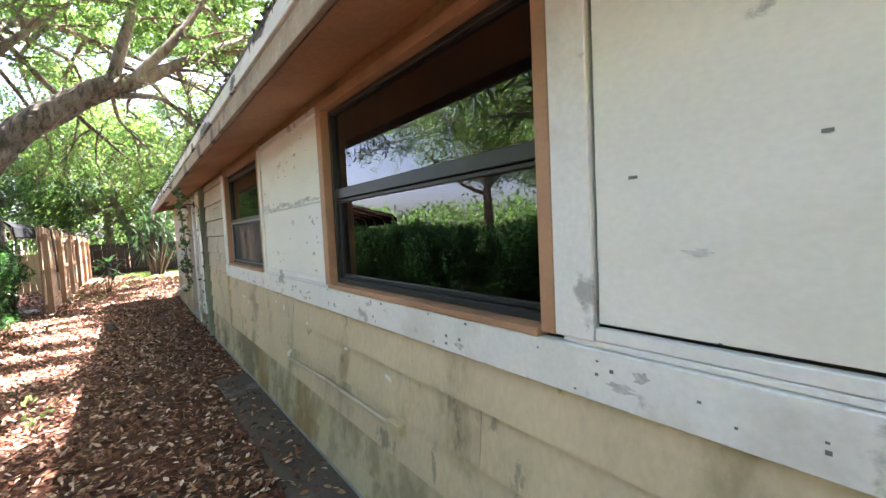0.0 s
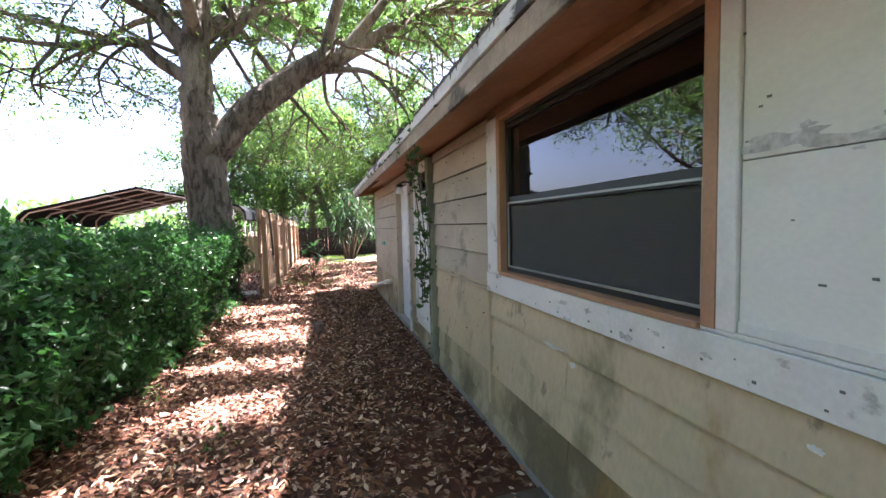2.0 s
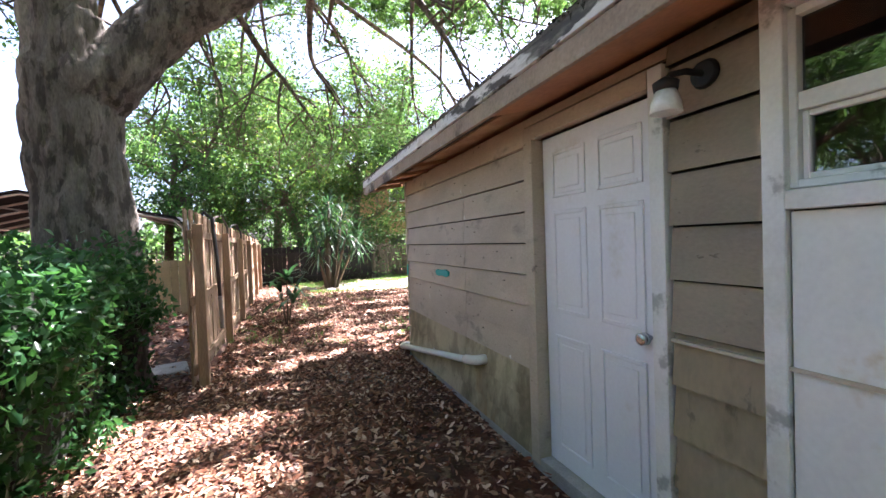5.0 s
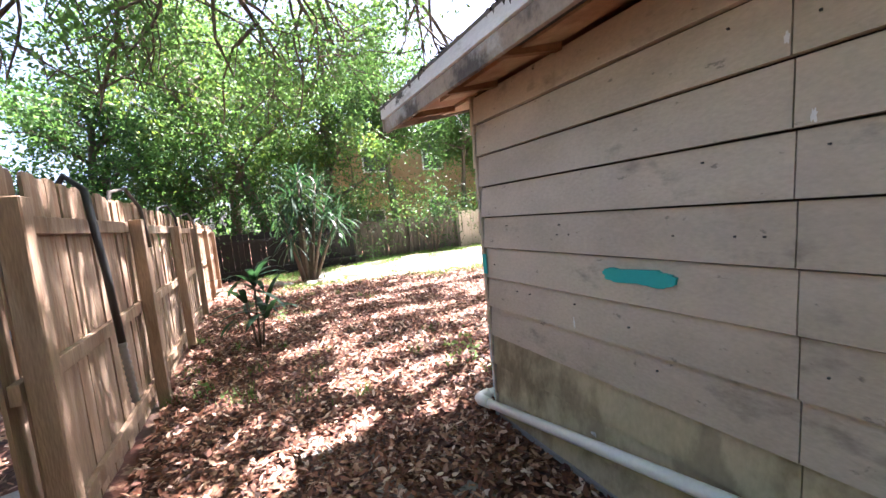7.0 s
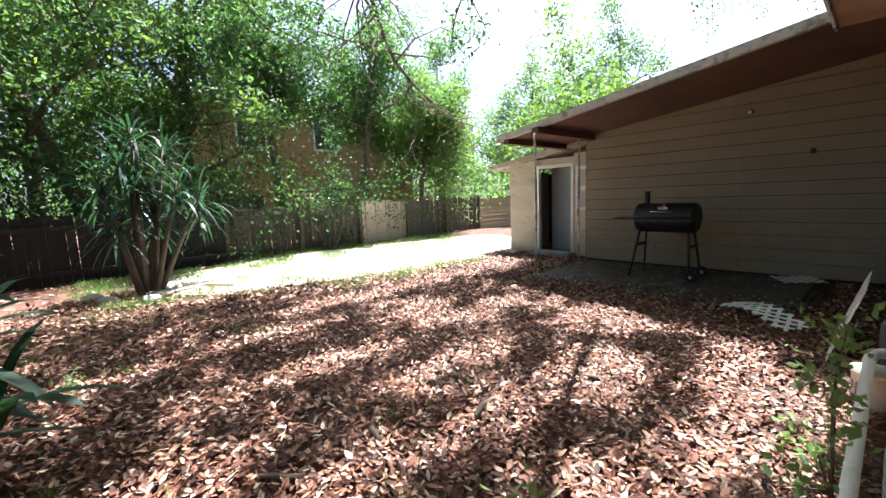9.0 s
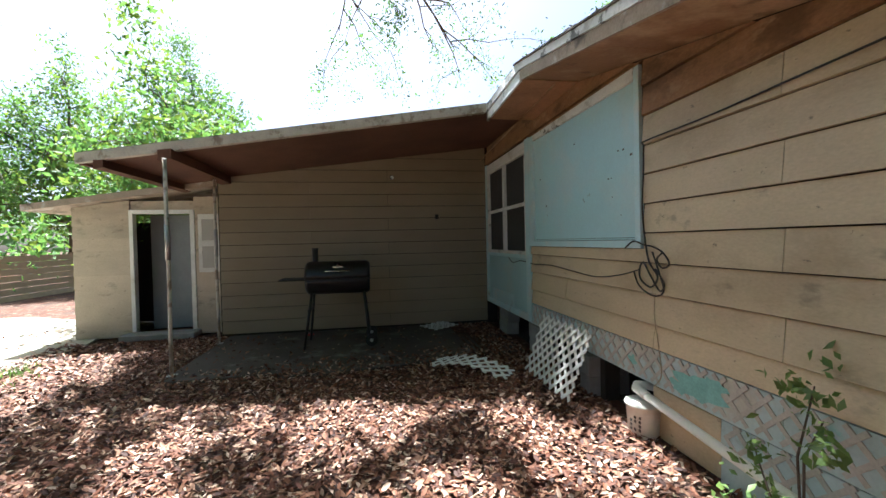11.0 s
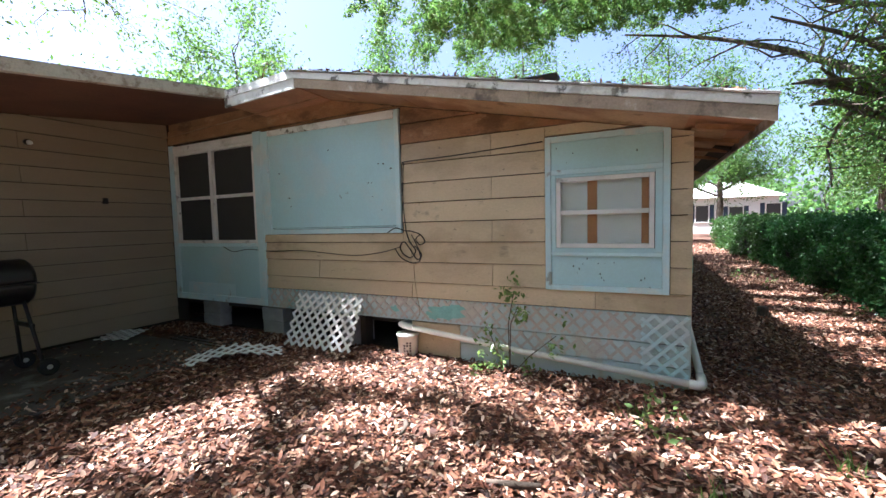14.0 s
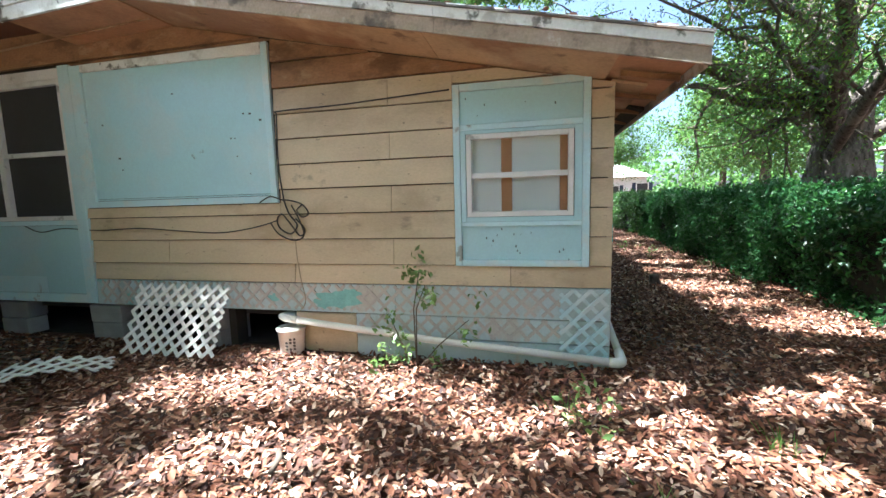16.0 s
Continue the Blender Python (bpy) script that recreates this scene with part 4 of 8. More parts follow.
for b in ((8.03, 8.10, 0.02, 2.13), (8.965, 9.055, 0.02, 2.13)):
    dput("jamb", on(side_place, *b, -0.10, 0.034), M_SIDING if b[0] > 8.5 else M_TRIM, door)
dput("head", on(side_place, 8.101, 8.964, 2.05, 2.13, -0.10, 0.034), M_SIDING, door)
dput("threshold", on(side_place, 8.101, 8.964, 0.02, 0.065, -0.10, 0.03), M_BLOCK, door)
# wall lamp between the doors
lamp = empty("wall_lamp", (0.0, 7.86, 1.98), "black outdoor wall lamp with a clear glass shade", "lamp")
part("back_plate", add_tube(bm_new(), [(-0.015, 0, 0.04), (-0.035, 0, 0.04)], [0.055, 0.045], 16), M_BLACK, lamp)
part("arm", add_tube(bm_new(), [(-0.03, 0, 0.04), (-0.09, 0.02, 0.05), (-0.14, 0.04, 0.04), (-0.16, 0.045, 0.015)], 0.012, 8), M_BLACK, lamp)
part("cap", add_tube(bm_new(), [(-0.16, 0.045, 0.03), (-0.16, 0.045, 0.01), (-0.16, 0.045, -0.02)], [0.012, 0.045, 0.04], 14), M_BLACK, lamp)
sh = part("shade", add_tube(bm_new(), [(-0.16, 0.045, -0.02), (-0.16, 0.045, -0.06), (-0.16, 0.045, -0.10)], [0.035, 0.05, 0.055], 16), M_FILM, lamp, "cloudy glass bell shade")

# foundation strip along the side wall, and bare walk beside it
tagged(part("baseboard", add_box(bm_new(), -0.02, 0.13, -4.0, 11.80, -0.06, 0.029, 0.004), M_BLOCK), "grey concrete footing under the siding", "footing", "", "structure")
tagged(part("pavement", add_box(bm_new(), -0.32, -0.022, -4.0, 4.6, -0.06, 0.008, 0.004), M_SLAB), "dark concrete strip along the wall", "pavement", "", "structure")
# conduit on the siding
cd = empty("wall_conduit", (0, 0, 0.57), "short painted conduit fixed to the siding", "conduit")
part("pipe", add_tube(bm_new(), [(-0.035, 3.02, -0.03), (-0.035, 2.3, -0.005), (-0.035, 1.62, 0.0), (-0.03, 1.5, -0.002)], 0.011, 8), M_SIDING, cd)
part("end_cap", add_tube(bm_new(), [(-0.01, 3.03, 0.02), (-0.035, 3.03, 0.0), (-0.035, 3.02, -0.03)], 0.014, 8), M_TRIM, cd)
part("bracket", on(side_place, 1.45, 1.56, -0.02, 0.02, 0.005, 0.045), M_SIDING_LOW, cd)

# ---------------------------------------------------------------- rear wall
# boarded blue window frame at the corner
fw = empty("window_4", (0, 0, 0), "pale blue framed window covered with hazy plastic from inside", "window", "", "structure")
for b in ((0.145, 0.20, 0.835, 2.29), (1.145, 1.20, 0.835, 2.29), (0.201, 1.144, 0.835, 0.885), (0.201, 1.144, 2.235, 2.29), (0.201, 1.144, 1.165, 1.20), (0.201, 1.144, 1.93, 1.975)):
    part("trim", on(rear_place, *b, 0.0, 0.040), M_BLUE_TRIM, fw)
part("panel", on(rear_place, 0.201, 1.144, 0.886, 1.164, 0.0, 0.014, 0.002), M_BLUE, fw, "nail-scarred pale blue panel")
part("panel", on(rear_place, 0.201, 1.144, 1.976, 2.234, 0.0, 0.014, 0.002), M_BLUE, fw)
for b in ((0.201, 0.258, 1.201, 1.929), (1.102, 1.144, 1.201, 1.929), (0.259, 1.101, 1.201, 1.238), (0.259, 1.101, 1.903, 1.929)):
    part("panel", on(rear_place, *b, 0.0, 0.030, 0.002), M_BLUE, fw)
for b in frame_boxes(0.264, 1.096, 1.241, 1.900, 0.040):
    part("sash", on(rear_place, *b, -0.03, 0.036), M_TRIM, fw)
part("meeting_rail", on(rear_place, 0.305, 1.055, 1.55, 1.592, -0.03, 0.03), M_TRIM, fw)
for a, b in ((1.282, 1.549), (1.593, 1.859)):
    g = part("pane", on(rear_place, 0.305, 1.055, a, b, -0.012, -0.008, 0), M_GLASS_THIN, fw)
    g.visible_shadow = False
part("plastic_sheet", on(rear_place, 0.29, 1.07, 1.26, 1.88, -0.030, -0.026, 0), M_FILM, fw, "crumpled hazy plastic sheet")
for a, b in ((0.306, 0.365), (0.735, 0.82)):
    part("strip", on(rear_place, a, b, 1.27, 1.87, -0.0255, -0.019, 0), M_RUSTY_WOOD, fw, "orange-brown wood strip")
bm = bm_new()
for k in range(22):
    a, z = r2.uniform(0.16, 1.18), r2.choice((r2.uniform(0.84, 1.16), r2.uniform(0.84, 1.16), r2.uniform(1.98, 2.28)))
    s = r2.uniform(0.0015, 0.005)
    add_box(bm, a - s, a + s, L_REAR + 0.014, L_REAR + 0.016, z - s, z + s * 3)
part("nail_marks", bm, M_LABEL, fw)

bp = empty("wall_panel", (0, 0, 0), "large pale blue plywood panel covering a former window", "panel", "boarded windows", "structure")


part("board", quad_on(rear_place, [(2.90, 1.49), (4.92, 1.49), (4.92, 2.73), (2.90, 2.705)], 0.0, 0.010), M_BLUE, bp)
part("trim", on(rear_place, 2.835, 2.899, 1.405, 2.80, 0.0, 0.034), M_BLUE_TRIM, bp)
part("trim", on(rear_place, 4.921, 5.06, 1.405, 2.80, 0.0, 0.034), M_BLUE_TRIM, bp)
part("trim", on(rear_place, 2.90, 4.92, 1.405, 1.468, 0.0, 0.034), M_BLUE_TRIM, bp)
part("bead", on(rear_place, 2.90, 4.92, 1.472, 1.487, 0.0, 0.010), M_BLUE, bp)
part("trim", quad_on(rear_place, [(2.90, 2.706), (4.92, 2.731), (4.92, 2.80), (2.90, 2.80)], 0.0, 0.034), M_FASCIA_WHITE, bp, "peeling whitish head trim")
bm = bm_new()
for k in range(11):
    a, z = r2.uniform(2.95, 4.9), r2.uniform(1.5, 2.68)
    s = r2.uniform(0.004, 0.009)
    add_box(bm, a - s, a + s * 2, L_REAR + 0.010, L_REAR + 0.012, z - s, z + s)
part("nail_marks", bm, M_LABEL, bp)

dw = empty("window_5", (0, 0, 0), "white four-pane window with dark screens above a blue panel", "window", "", "structure")
for b in ((5.062, 5.20, 0.405, 2.82), (7.02, 7.13, 0.405, 2.82), (5.201, 7.019, 2.70, 2.80), (5.201, 7.019, 1.235, 1.285)):
    part("trim", on(rear_place, *b, 0.0, 0.036), M_BLUE_TRIM if b[2] < 1.25 else M_TRIM, dw)
for b in frame_boxes(5.202, 7.018, 1.287, 2.698, 0.045):
    part("window_frame", on(rear_place, *b, -0.04, 0.03), M_TRIM, dw)
part("mullion", on(rear_place, 6.10, 6.175, 1.333, 2.652, -0.04, 0.032), M_TRIM, dw)
for a, b in ((5.248, 6.098), (6.177, 6.972)):
    part("meeting_rail", on(rear_place, a, b, 1.955, 2.0, -0.04, 0.028), M_TRIM, dw)
    for c, d in ((1.334, 1.954), (2.001, 2.651)):
        part("screen", on(rear_place, a, b, c, d, -0.02, -0.015, 0), M_SCREEN, dw)
part("panel", on(rear_place, 5.201, 7.019, 0.50, 1.232, 0.0, 0.012, 0.002), M_BLUE, dw, "pale blue lower panel")
part("patch", on(rear_place, 5.75, 6.85, 0.502, 0.68, 0.0, 0.0145, 0.0), M_BLUE_TRIM, dw, "paler repainted patch")
part("bottom_trim", on(rear_place, 5.201, 7.019, 0.405, 0.498, 0.0, 0.034), M_BLUE_TRIM, dw)

# skirting below the siding
sk = empty("wall_skirt", (0, 0, 0), "pale blue skirting boards with a sprayed lattice ghost pattern", "skirting", "", "structure")
for a, b in ((-0.022, 1.75), (1.753, 3.4), (3.403, 5.06)):
    part("skirt_board", lap_board([(a, 0.40), (b, 0.40), (b, 0.657), (a, 0.657)], rear_place, 0.40, 0.657, low=0.028, high=0.018), M_SKIRT, sk)
for z0, z1 in ((0.20, 0.389), (0.0, 0.189)):
    part("skirt_board", lap_board([(-0.02, z0), (2.13, z0), (2.13, z1), (-0.02, z1)], rear_place, z0, z1, low=0.026, high=0.016), M_SKIRT, sk)
part("skirt_panel", on(rear_place, 2.14, 2.74, 0.02, 0.385, -0.01, 0.012), M_SIDING_REAR, sk, "bare tan skirting panel")


def strip(bm, place, a, b, w, d0, d1):
    """A flat slat from a to b (u, z) on a wall."""
    v = Vector((b[0] - a[0], b[1] - a[1])).normalized()
    n = Vector((-v.y, v.x)) * w * 0.5
    ring = [(a[0] + n.x, a[1] + n.y), (a[0] - n.x, a[1] - n.y), (b[0] - n.x, b[1] - n.y), (b[0] + n.x, b[1] + n.y)]
    f = [bm.verts.new(place(x, d1, z)) for x, z in ring]
    g = [bm.verts.new(place(x, d0, z)) for x, z in ring]
    bm.faces.new(f)
    bm.faces.new(g[::-1])
    for i in range(4):
        bm.faces.new((f[i], f[(i + 1) % 4], g[(i + 1) % 4], g[i]))


def crisscross(u0, u1, z0, z1, step, width, place, d0, d1, d2, d3):
    """Two layers of slats at 45 degrees, clipped to a rectangle."""
    bm = bm_new()
    h = z1 - z0
    c = u0 - h
    while c < u1:
        lo, hi = max(0.0, u0 - c), min(h, u1 - c)
        if hi - lo > 0.02:
            strip(bm, place, (c + lo, z0 + lo), (c + hi, z0 + hi), width, d0, d1)
            strip(bm, place, (c + lo, z1 - lo), (c + hi, z1 - hi), width, d2, d3)
        c += step
    return bm


part("ghost_lattice", crisscross(0.36, 5.0, 0.42, 0.65, 0.14, 0.026, rear_place, 0.0, 0.0285, 0.0, 0.0288), M_GHOST, sk, "faint sprayed diamond pattern")
part("ghost_lattice", crisscross(0.36, 2.1, 0.21, 0.39, 0.14, 0.026, rear_place, 0.0, 0.0265, 0.0, 0.0268), M_GHOST, sk, "faint sprayed diamond pattern")
lt = part("lattice_piece", crisscross(0.0, 0.36, 0.0, 0.65, 0.13, 0.03, rear_place, 0.032, 0.040, 0.041, 0.050), M_BLUE_TRIM, None)
tagged(lt, "narrow blue-painted lattice strip fixed at the house corner", "lattice")
bm = bm_new()
for k, (a, z, p, q) in enumerate(((2.30, 0.53, 0.16, 0.075), (2.18, 0.57, 0.09, 0.05), (2.45, 0.48, 0.08, 0.05), (2.95, 0.52, 0.05, 0.03))):
    blob_on(bm, rear_place, a, z, p, q, 0.0292 + 0.0003 * k, k + 140.5)
part("paint_patch", bm, mat("faded_turquoise_paint", (0.22, 0.47, 0.44), rough=0.6, var=0.2, scale=12, bump=0.08), sk, "blotch of faded turquoise paint")
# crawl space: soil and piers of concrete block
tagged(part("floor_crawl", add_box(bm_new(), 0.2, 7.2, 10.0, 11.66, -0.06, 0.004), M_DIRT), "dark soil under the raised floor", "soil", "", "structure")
# Sheet added at the back; its near-black paints the underfloor shade.
tagged(part("wall_crawl", add_box(bm_new(), 0.2, 7.2, 9.9, 10.0, 0.0, 0.39), M_ROOM_SHADE), "added back sheet painting the shade in the crawl space", "wall", "", "structure")


def block_pier(x, y, n, turn=0.0):
    p = empty("block_pier", (x, y, 0.0), "stacked grey concrete blocks carrying the floor", "pier", "crawl space piers")
    for k in range(n):
        bm = add_box(bm_new(), -0.2, 0.2, -0.1, 0.1, 0, 0.185, 0.006)
        o = part("block", bm, M_BLOCK, p, loc=(r2.uniform(-0.01, 0.01), r2.uniform(-0.01, 0.01), 0.19 * k + 0.002))
        o.rotation_euler.z = turn + r2.uniform(-0.03, 0.03)


block_pier(3.62, 11.70, 2, 1.5)
block_pier(5.02, 11.72, 2)
block_pier(6.35, 11.72, 2)

# ---------------------------------------------------------------- plants
def leaves(name, centres, n_each, spread, size, material, seed, aspect=0.45, parent=None, up=0.0, fold=0.18):
    """Many small folded leaves scattered round the centres, as one mesh."""
    g = np.random.default_rng(seed)
    c = np.repeat(np.asarray(centres, dtype=np.float64), n_each, axis=0)
    k = len(c)
    p = c + g.normal(size=(k, 3)) * np.asarray(spread)
    a = g.normal(size=(k, 3))
    a /= np.linalg.norm(a, axis=1, keepdims=True)
    b = g.normal(size=(k, 3)) * (1 - up)
    b -= a * (a * b).sum(1, keepdims=True)
    b /= np.linalg.norm(b, axis=1, keepdims=True)
    nrm = np.cross(a, b)
    ln = size * g.uniform(0.6, 1.25, (k, 1))
    w = ln * aspect
    v = np.empty((k, 4, 3))
    v[:, 0] = p - a * ln * 0.5
    v[:, 1] = p + b * w * 0.5 + nrm * w * fold
    v[:, 2] = p + a * ln * 0.5
    v[:, 3] = p - b * w * 0.5 + nrm * w * fold
    idx = np.arange(k * 4).reshape(k, 4)
    tri = np.stack([idx[:, [0, 1, 2]], idx[:, [0, 2, 3]]], axis=1).reshape(-1)
    me = raw_mesh(name, v.reshape(-1, 3), tri, np.full(k * 2, 3), material)
    ob = new(name, me)
    if parent is not None:
        ob.parent = parent
    return ob


def limb(bm, pts, seg=10):
    """A limb from rows of (x, y, z, radius), smoothed."""
    pts = [(Vector(p[:3]), p[3]) for p in pts]
    out, rad = [], []
    for i in range(len(pts) - 1):
        p0, p1 = pts[max(i - 1, 0)][0], pts[i][0]
        p2, p3 = pts[i + 1][0], pts[min(i + 2, len(pts) - 1)][0]
        for s in range(4):
            t = s / 4
            q = 0.5 * ((2 * p1) + (p2 - p0) * t + (2 * p0 - 5 * p1 + 4 * p2 - p3) * t * t + (3 * p1 - p0 - 3 * p2 + p3) * t ** 3)
            r = pts[i][1] * (1 - t) + pts[i + 1][1] * t
            wob = noise.noise_vector(q * 1.3) * r * 0.25
            out.append(q + wob)
            rad.append(r * (1 + 0.12 * noise.noise(q * 2.1)))
    out.append(pts[-1][0])
    rad.append(pts[-1][1])
    if rad[0] > 0.27:
        furrowed(bm, out, rad)
    else:
        add_tube(bm, out, rad, seg)
    return out, rad


def furrowed(bm, pts, rad):
    """A thick limb whose bark stands up in long ridges."""
    fine, fr = [], []
    for (p, q), (r, s) in zip(zip(pts, pts[1:]), zip(rad, rad[1:])):
        n = max(1, int((q - p).length / 0.045))
        for k in range(n):
            fine.append(p.lerp(q, k / n))
            fr.append(r + (s - r) * k / n)
    fine.append(pts[-1])
    fr.append(rad[-1])
    before = len(bm.verts)
    seg = 84
    add_tube(bm, fine, fr, seg)
    for i, v in enumerate(list(bm.verts)[before:]):
        p, c, r = v.co.copy(), fine[i // seg], fr[i // seg]
        d = (p - c).normalized()
        w = noise.noise_vector(p * 3.0) * 0.06
        a = 1 - abs(noise.noise(Vector(((p.x + w.x) * 11, (p.y + w.y) * 11, p.z * 2.4)))) * 2.2
        b = noise.noise(Vector((p.x * 24, p.y * 24, p.z * 7)))
        v.co = p - d * (max(0.0, a) ** 2 * 0.05 * min(1.0, r / 0.35) + b * 0.008)


SUNNY = [  # centre and half axes of the sunlit patches on the ground
    (3.3, 13.95, 0.50, 0.50), (2.9, 12.7, 0.65, 0.28), (1.5, 12.5, 0.60, 0.22), (0.6, 12.9, 0.50, 0.24), (-0.1, 12.55, 0.45, 0.20), (2.5, 12.1, 0.8, 0.16),
    (1.0, 13.55, 0.60, 0.25), (2.0, 13.35, 0.50, 0.28), (-0.6, 13.0, 0.55, 0.18), (-0.2, 13.7, 0.60, 0.22), (1.4, 14.5, 0.75, 0.24), (-1.0, 12.0, 0.95, 0.34),
    (-2.5, 10.4, 0.50, 0.55), (-1.9, 9.55, 0.45, 0.26), (-1.8, 8.6, 0.55, 0.40), (-2.0, 7.3, 0.55, 0.30), (-2.0, 6.2, 0.5, 0.3), (-1.7, 11.1, 0.6, 0.20),
    (2.6, 15.4, 1.0, 0.24), (0.3, 15.3, 0.9, 0.22), (-0.9, 14.4, 0.7, 0.22), (2.1, 17.3, 1.3, 0.30), (0.6, 16.5, 0.8, 0.22), (5.4, 20.3, 5.2, 2.0),
]


def sunny(p):
    """True where the line from p down along the sun's rays ends in a sunlit patch."""
    k = p[2] / SUN_TO.z
    gx, gy = p[0] - SUN_TO.x * k, p[1] - SUN_TO.y * k
    wob = 0.30 * noise.noise(Vector((gx * 2.2, gy * 3.1, 5.0)))
    return any(((gx - x) / rx) ** 2 + ((gy - y) / ry) ** 2 < 1.25 + 2.2 * wob for x, y, rx, ry in SUNNY)


def open_sky(p):
    """Air above the yard that no branch reaches into."""
    d = math.hypot(p.x - 0.5, p.y - 15.3)
    return (p.y < 17.2 and -1.6 < p.x < 7.6 and d < 13 and p.z < 1.7 + 0.55 * d) or (p.x < -3.7 and 4 < p.y < 22 and p.z < 3.5) or \
        (-3.2 < p.x < 3 and -4 < p.y < 9.5 and p.z < 6.6) or (-4 < p.x < -0.8 and 9.4 < p.y < 19 and p.z < 3.1)


def twig(bm, p, d, length, r, depth, rnd, tips, droop=0.1, seg=5, clear=False):
    pts, rad = [p.copy()], [r]
    n = 4
    for k in range(n):
        if clear and open_sky(p + d * (length / n)):
            d = Vector((d.x, d.y, abs(d.z) + 0.6)).normalized()
            if open_sky(p + d * (length / n)):
                break
        d = (d + Vector((rnd.gauss(0, 0.28), rnd.gauss(0, 0.28), rnd.gauss(0, 0.22) - droop))).normalized()
        p = p + d * (length / n)
        pts.append(p.copy())
        rad.append(r * (1 - 0.75 * (k + 1) / n))
        if depth == 0 or k > 1:
            tips.append(tuple(p))
    if len(pts) < 3:
        return
    add_tube(bm, pts, rad, seg, cap=False)
    if depth > 0:
        for k in range(3 if depth > 1 else 2):
            q = pts[min(len(pts) - 1, rnd.choice((1, 2, 3, 4)))]
            e = (d + Vector((rnd.gauss(0, 0.8), rnd.gauss(0, 0.8), rnd.gauss(0.1, 0.5)))).normalized()
            twig(bm, q, e, length * rnd.uniform(0.5, 0.75), r * 0.5, depth - 1, rnd, tips, droop, 4, clear)


def make_tree(name, base, limbs, label, bark, foliage, seed, twigs=5, tlen=1.6, depth=1, n_each=14, spread=0.35, size=0.08, droop=0.08,
              first=0.35, clear=False, group=""):
    rnd = random.Random(seed)
    tree = empty(name, base, label, "tree", group)
    inv = Matrix.Translation(-Vector(base))
    tips = []
    small = bm_new()
    for i, rows in enumerate(limbs):
        bm = bm_new()
        pts, rad = limb(bm, rows, 14 if rows[0][3] > 0.25 else 8)
        bmesh.ops.transform(bm, matrix=inv, verts=bm.verts)
        part("trunk" if i == 0 else "limb", bm, bark, tree)
        if i == 0 and len(limbs) > 1:
            continue
        n = max(2, int(twigs * len(rows) / 4))
        for k in range(n):
            j = min(len(pts) - 2, int((first + (1 - first) * (k + rnd.random()) / n) * (len(pts) - 1)))
            d = (pts[j + 1] - pts[j]).normalized() * 0.5 + Vector((rnd.gauss(0, 0.7), rnd.gauss(0, 0.7), rnd.gauss(0.05, 0.45)))
            twig(small, pts[j].copy(), d.normalized(), tlen * rnd.uniform(0.6, 1.2), min(0.05, rad[j] * 0.5) + 0.008, depth, rnd, tips, droop, 5, clear)
        tips.append(tuple(pts[-1]))
    bmesh.ops.transform(small, matrix=inv, verts=small.verts)
    tagged(part("twig_growth", small, M_BARK_THIN, tree), kind="stuff")
    if clear:
        tips = [t for t in tips if not open_sky(Vector(t) - Vector((0, 0, 0.3))) and not sunny(t)]
    local = np.asarray(tips) - np.asarray(base)
    for k, (m, share) in enumerate(foliage):
        sel = local[k::len(foliage)] if len(foliage) > 1 else local
        tagged(leaves("crown", sel, max(1, int(n_each * share)), spread, size, m, seed + k, parent=tree), kind="stuff")
    return tree


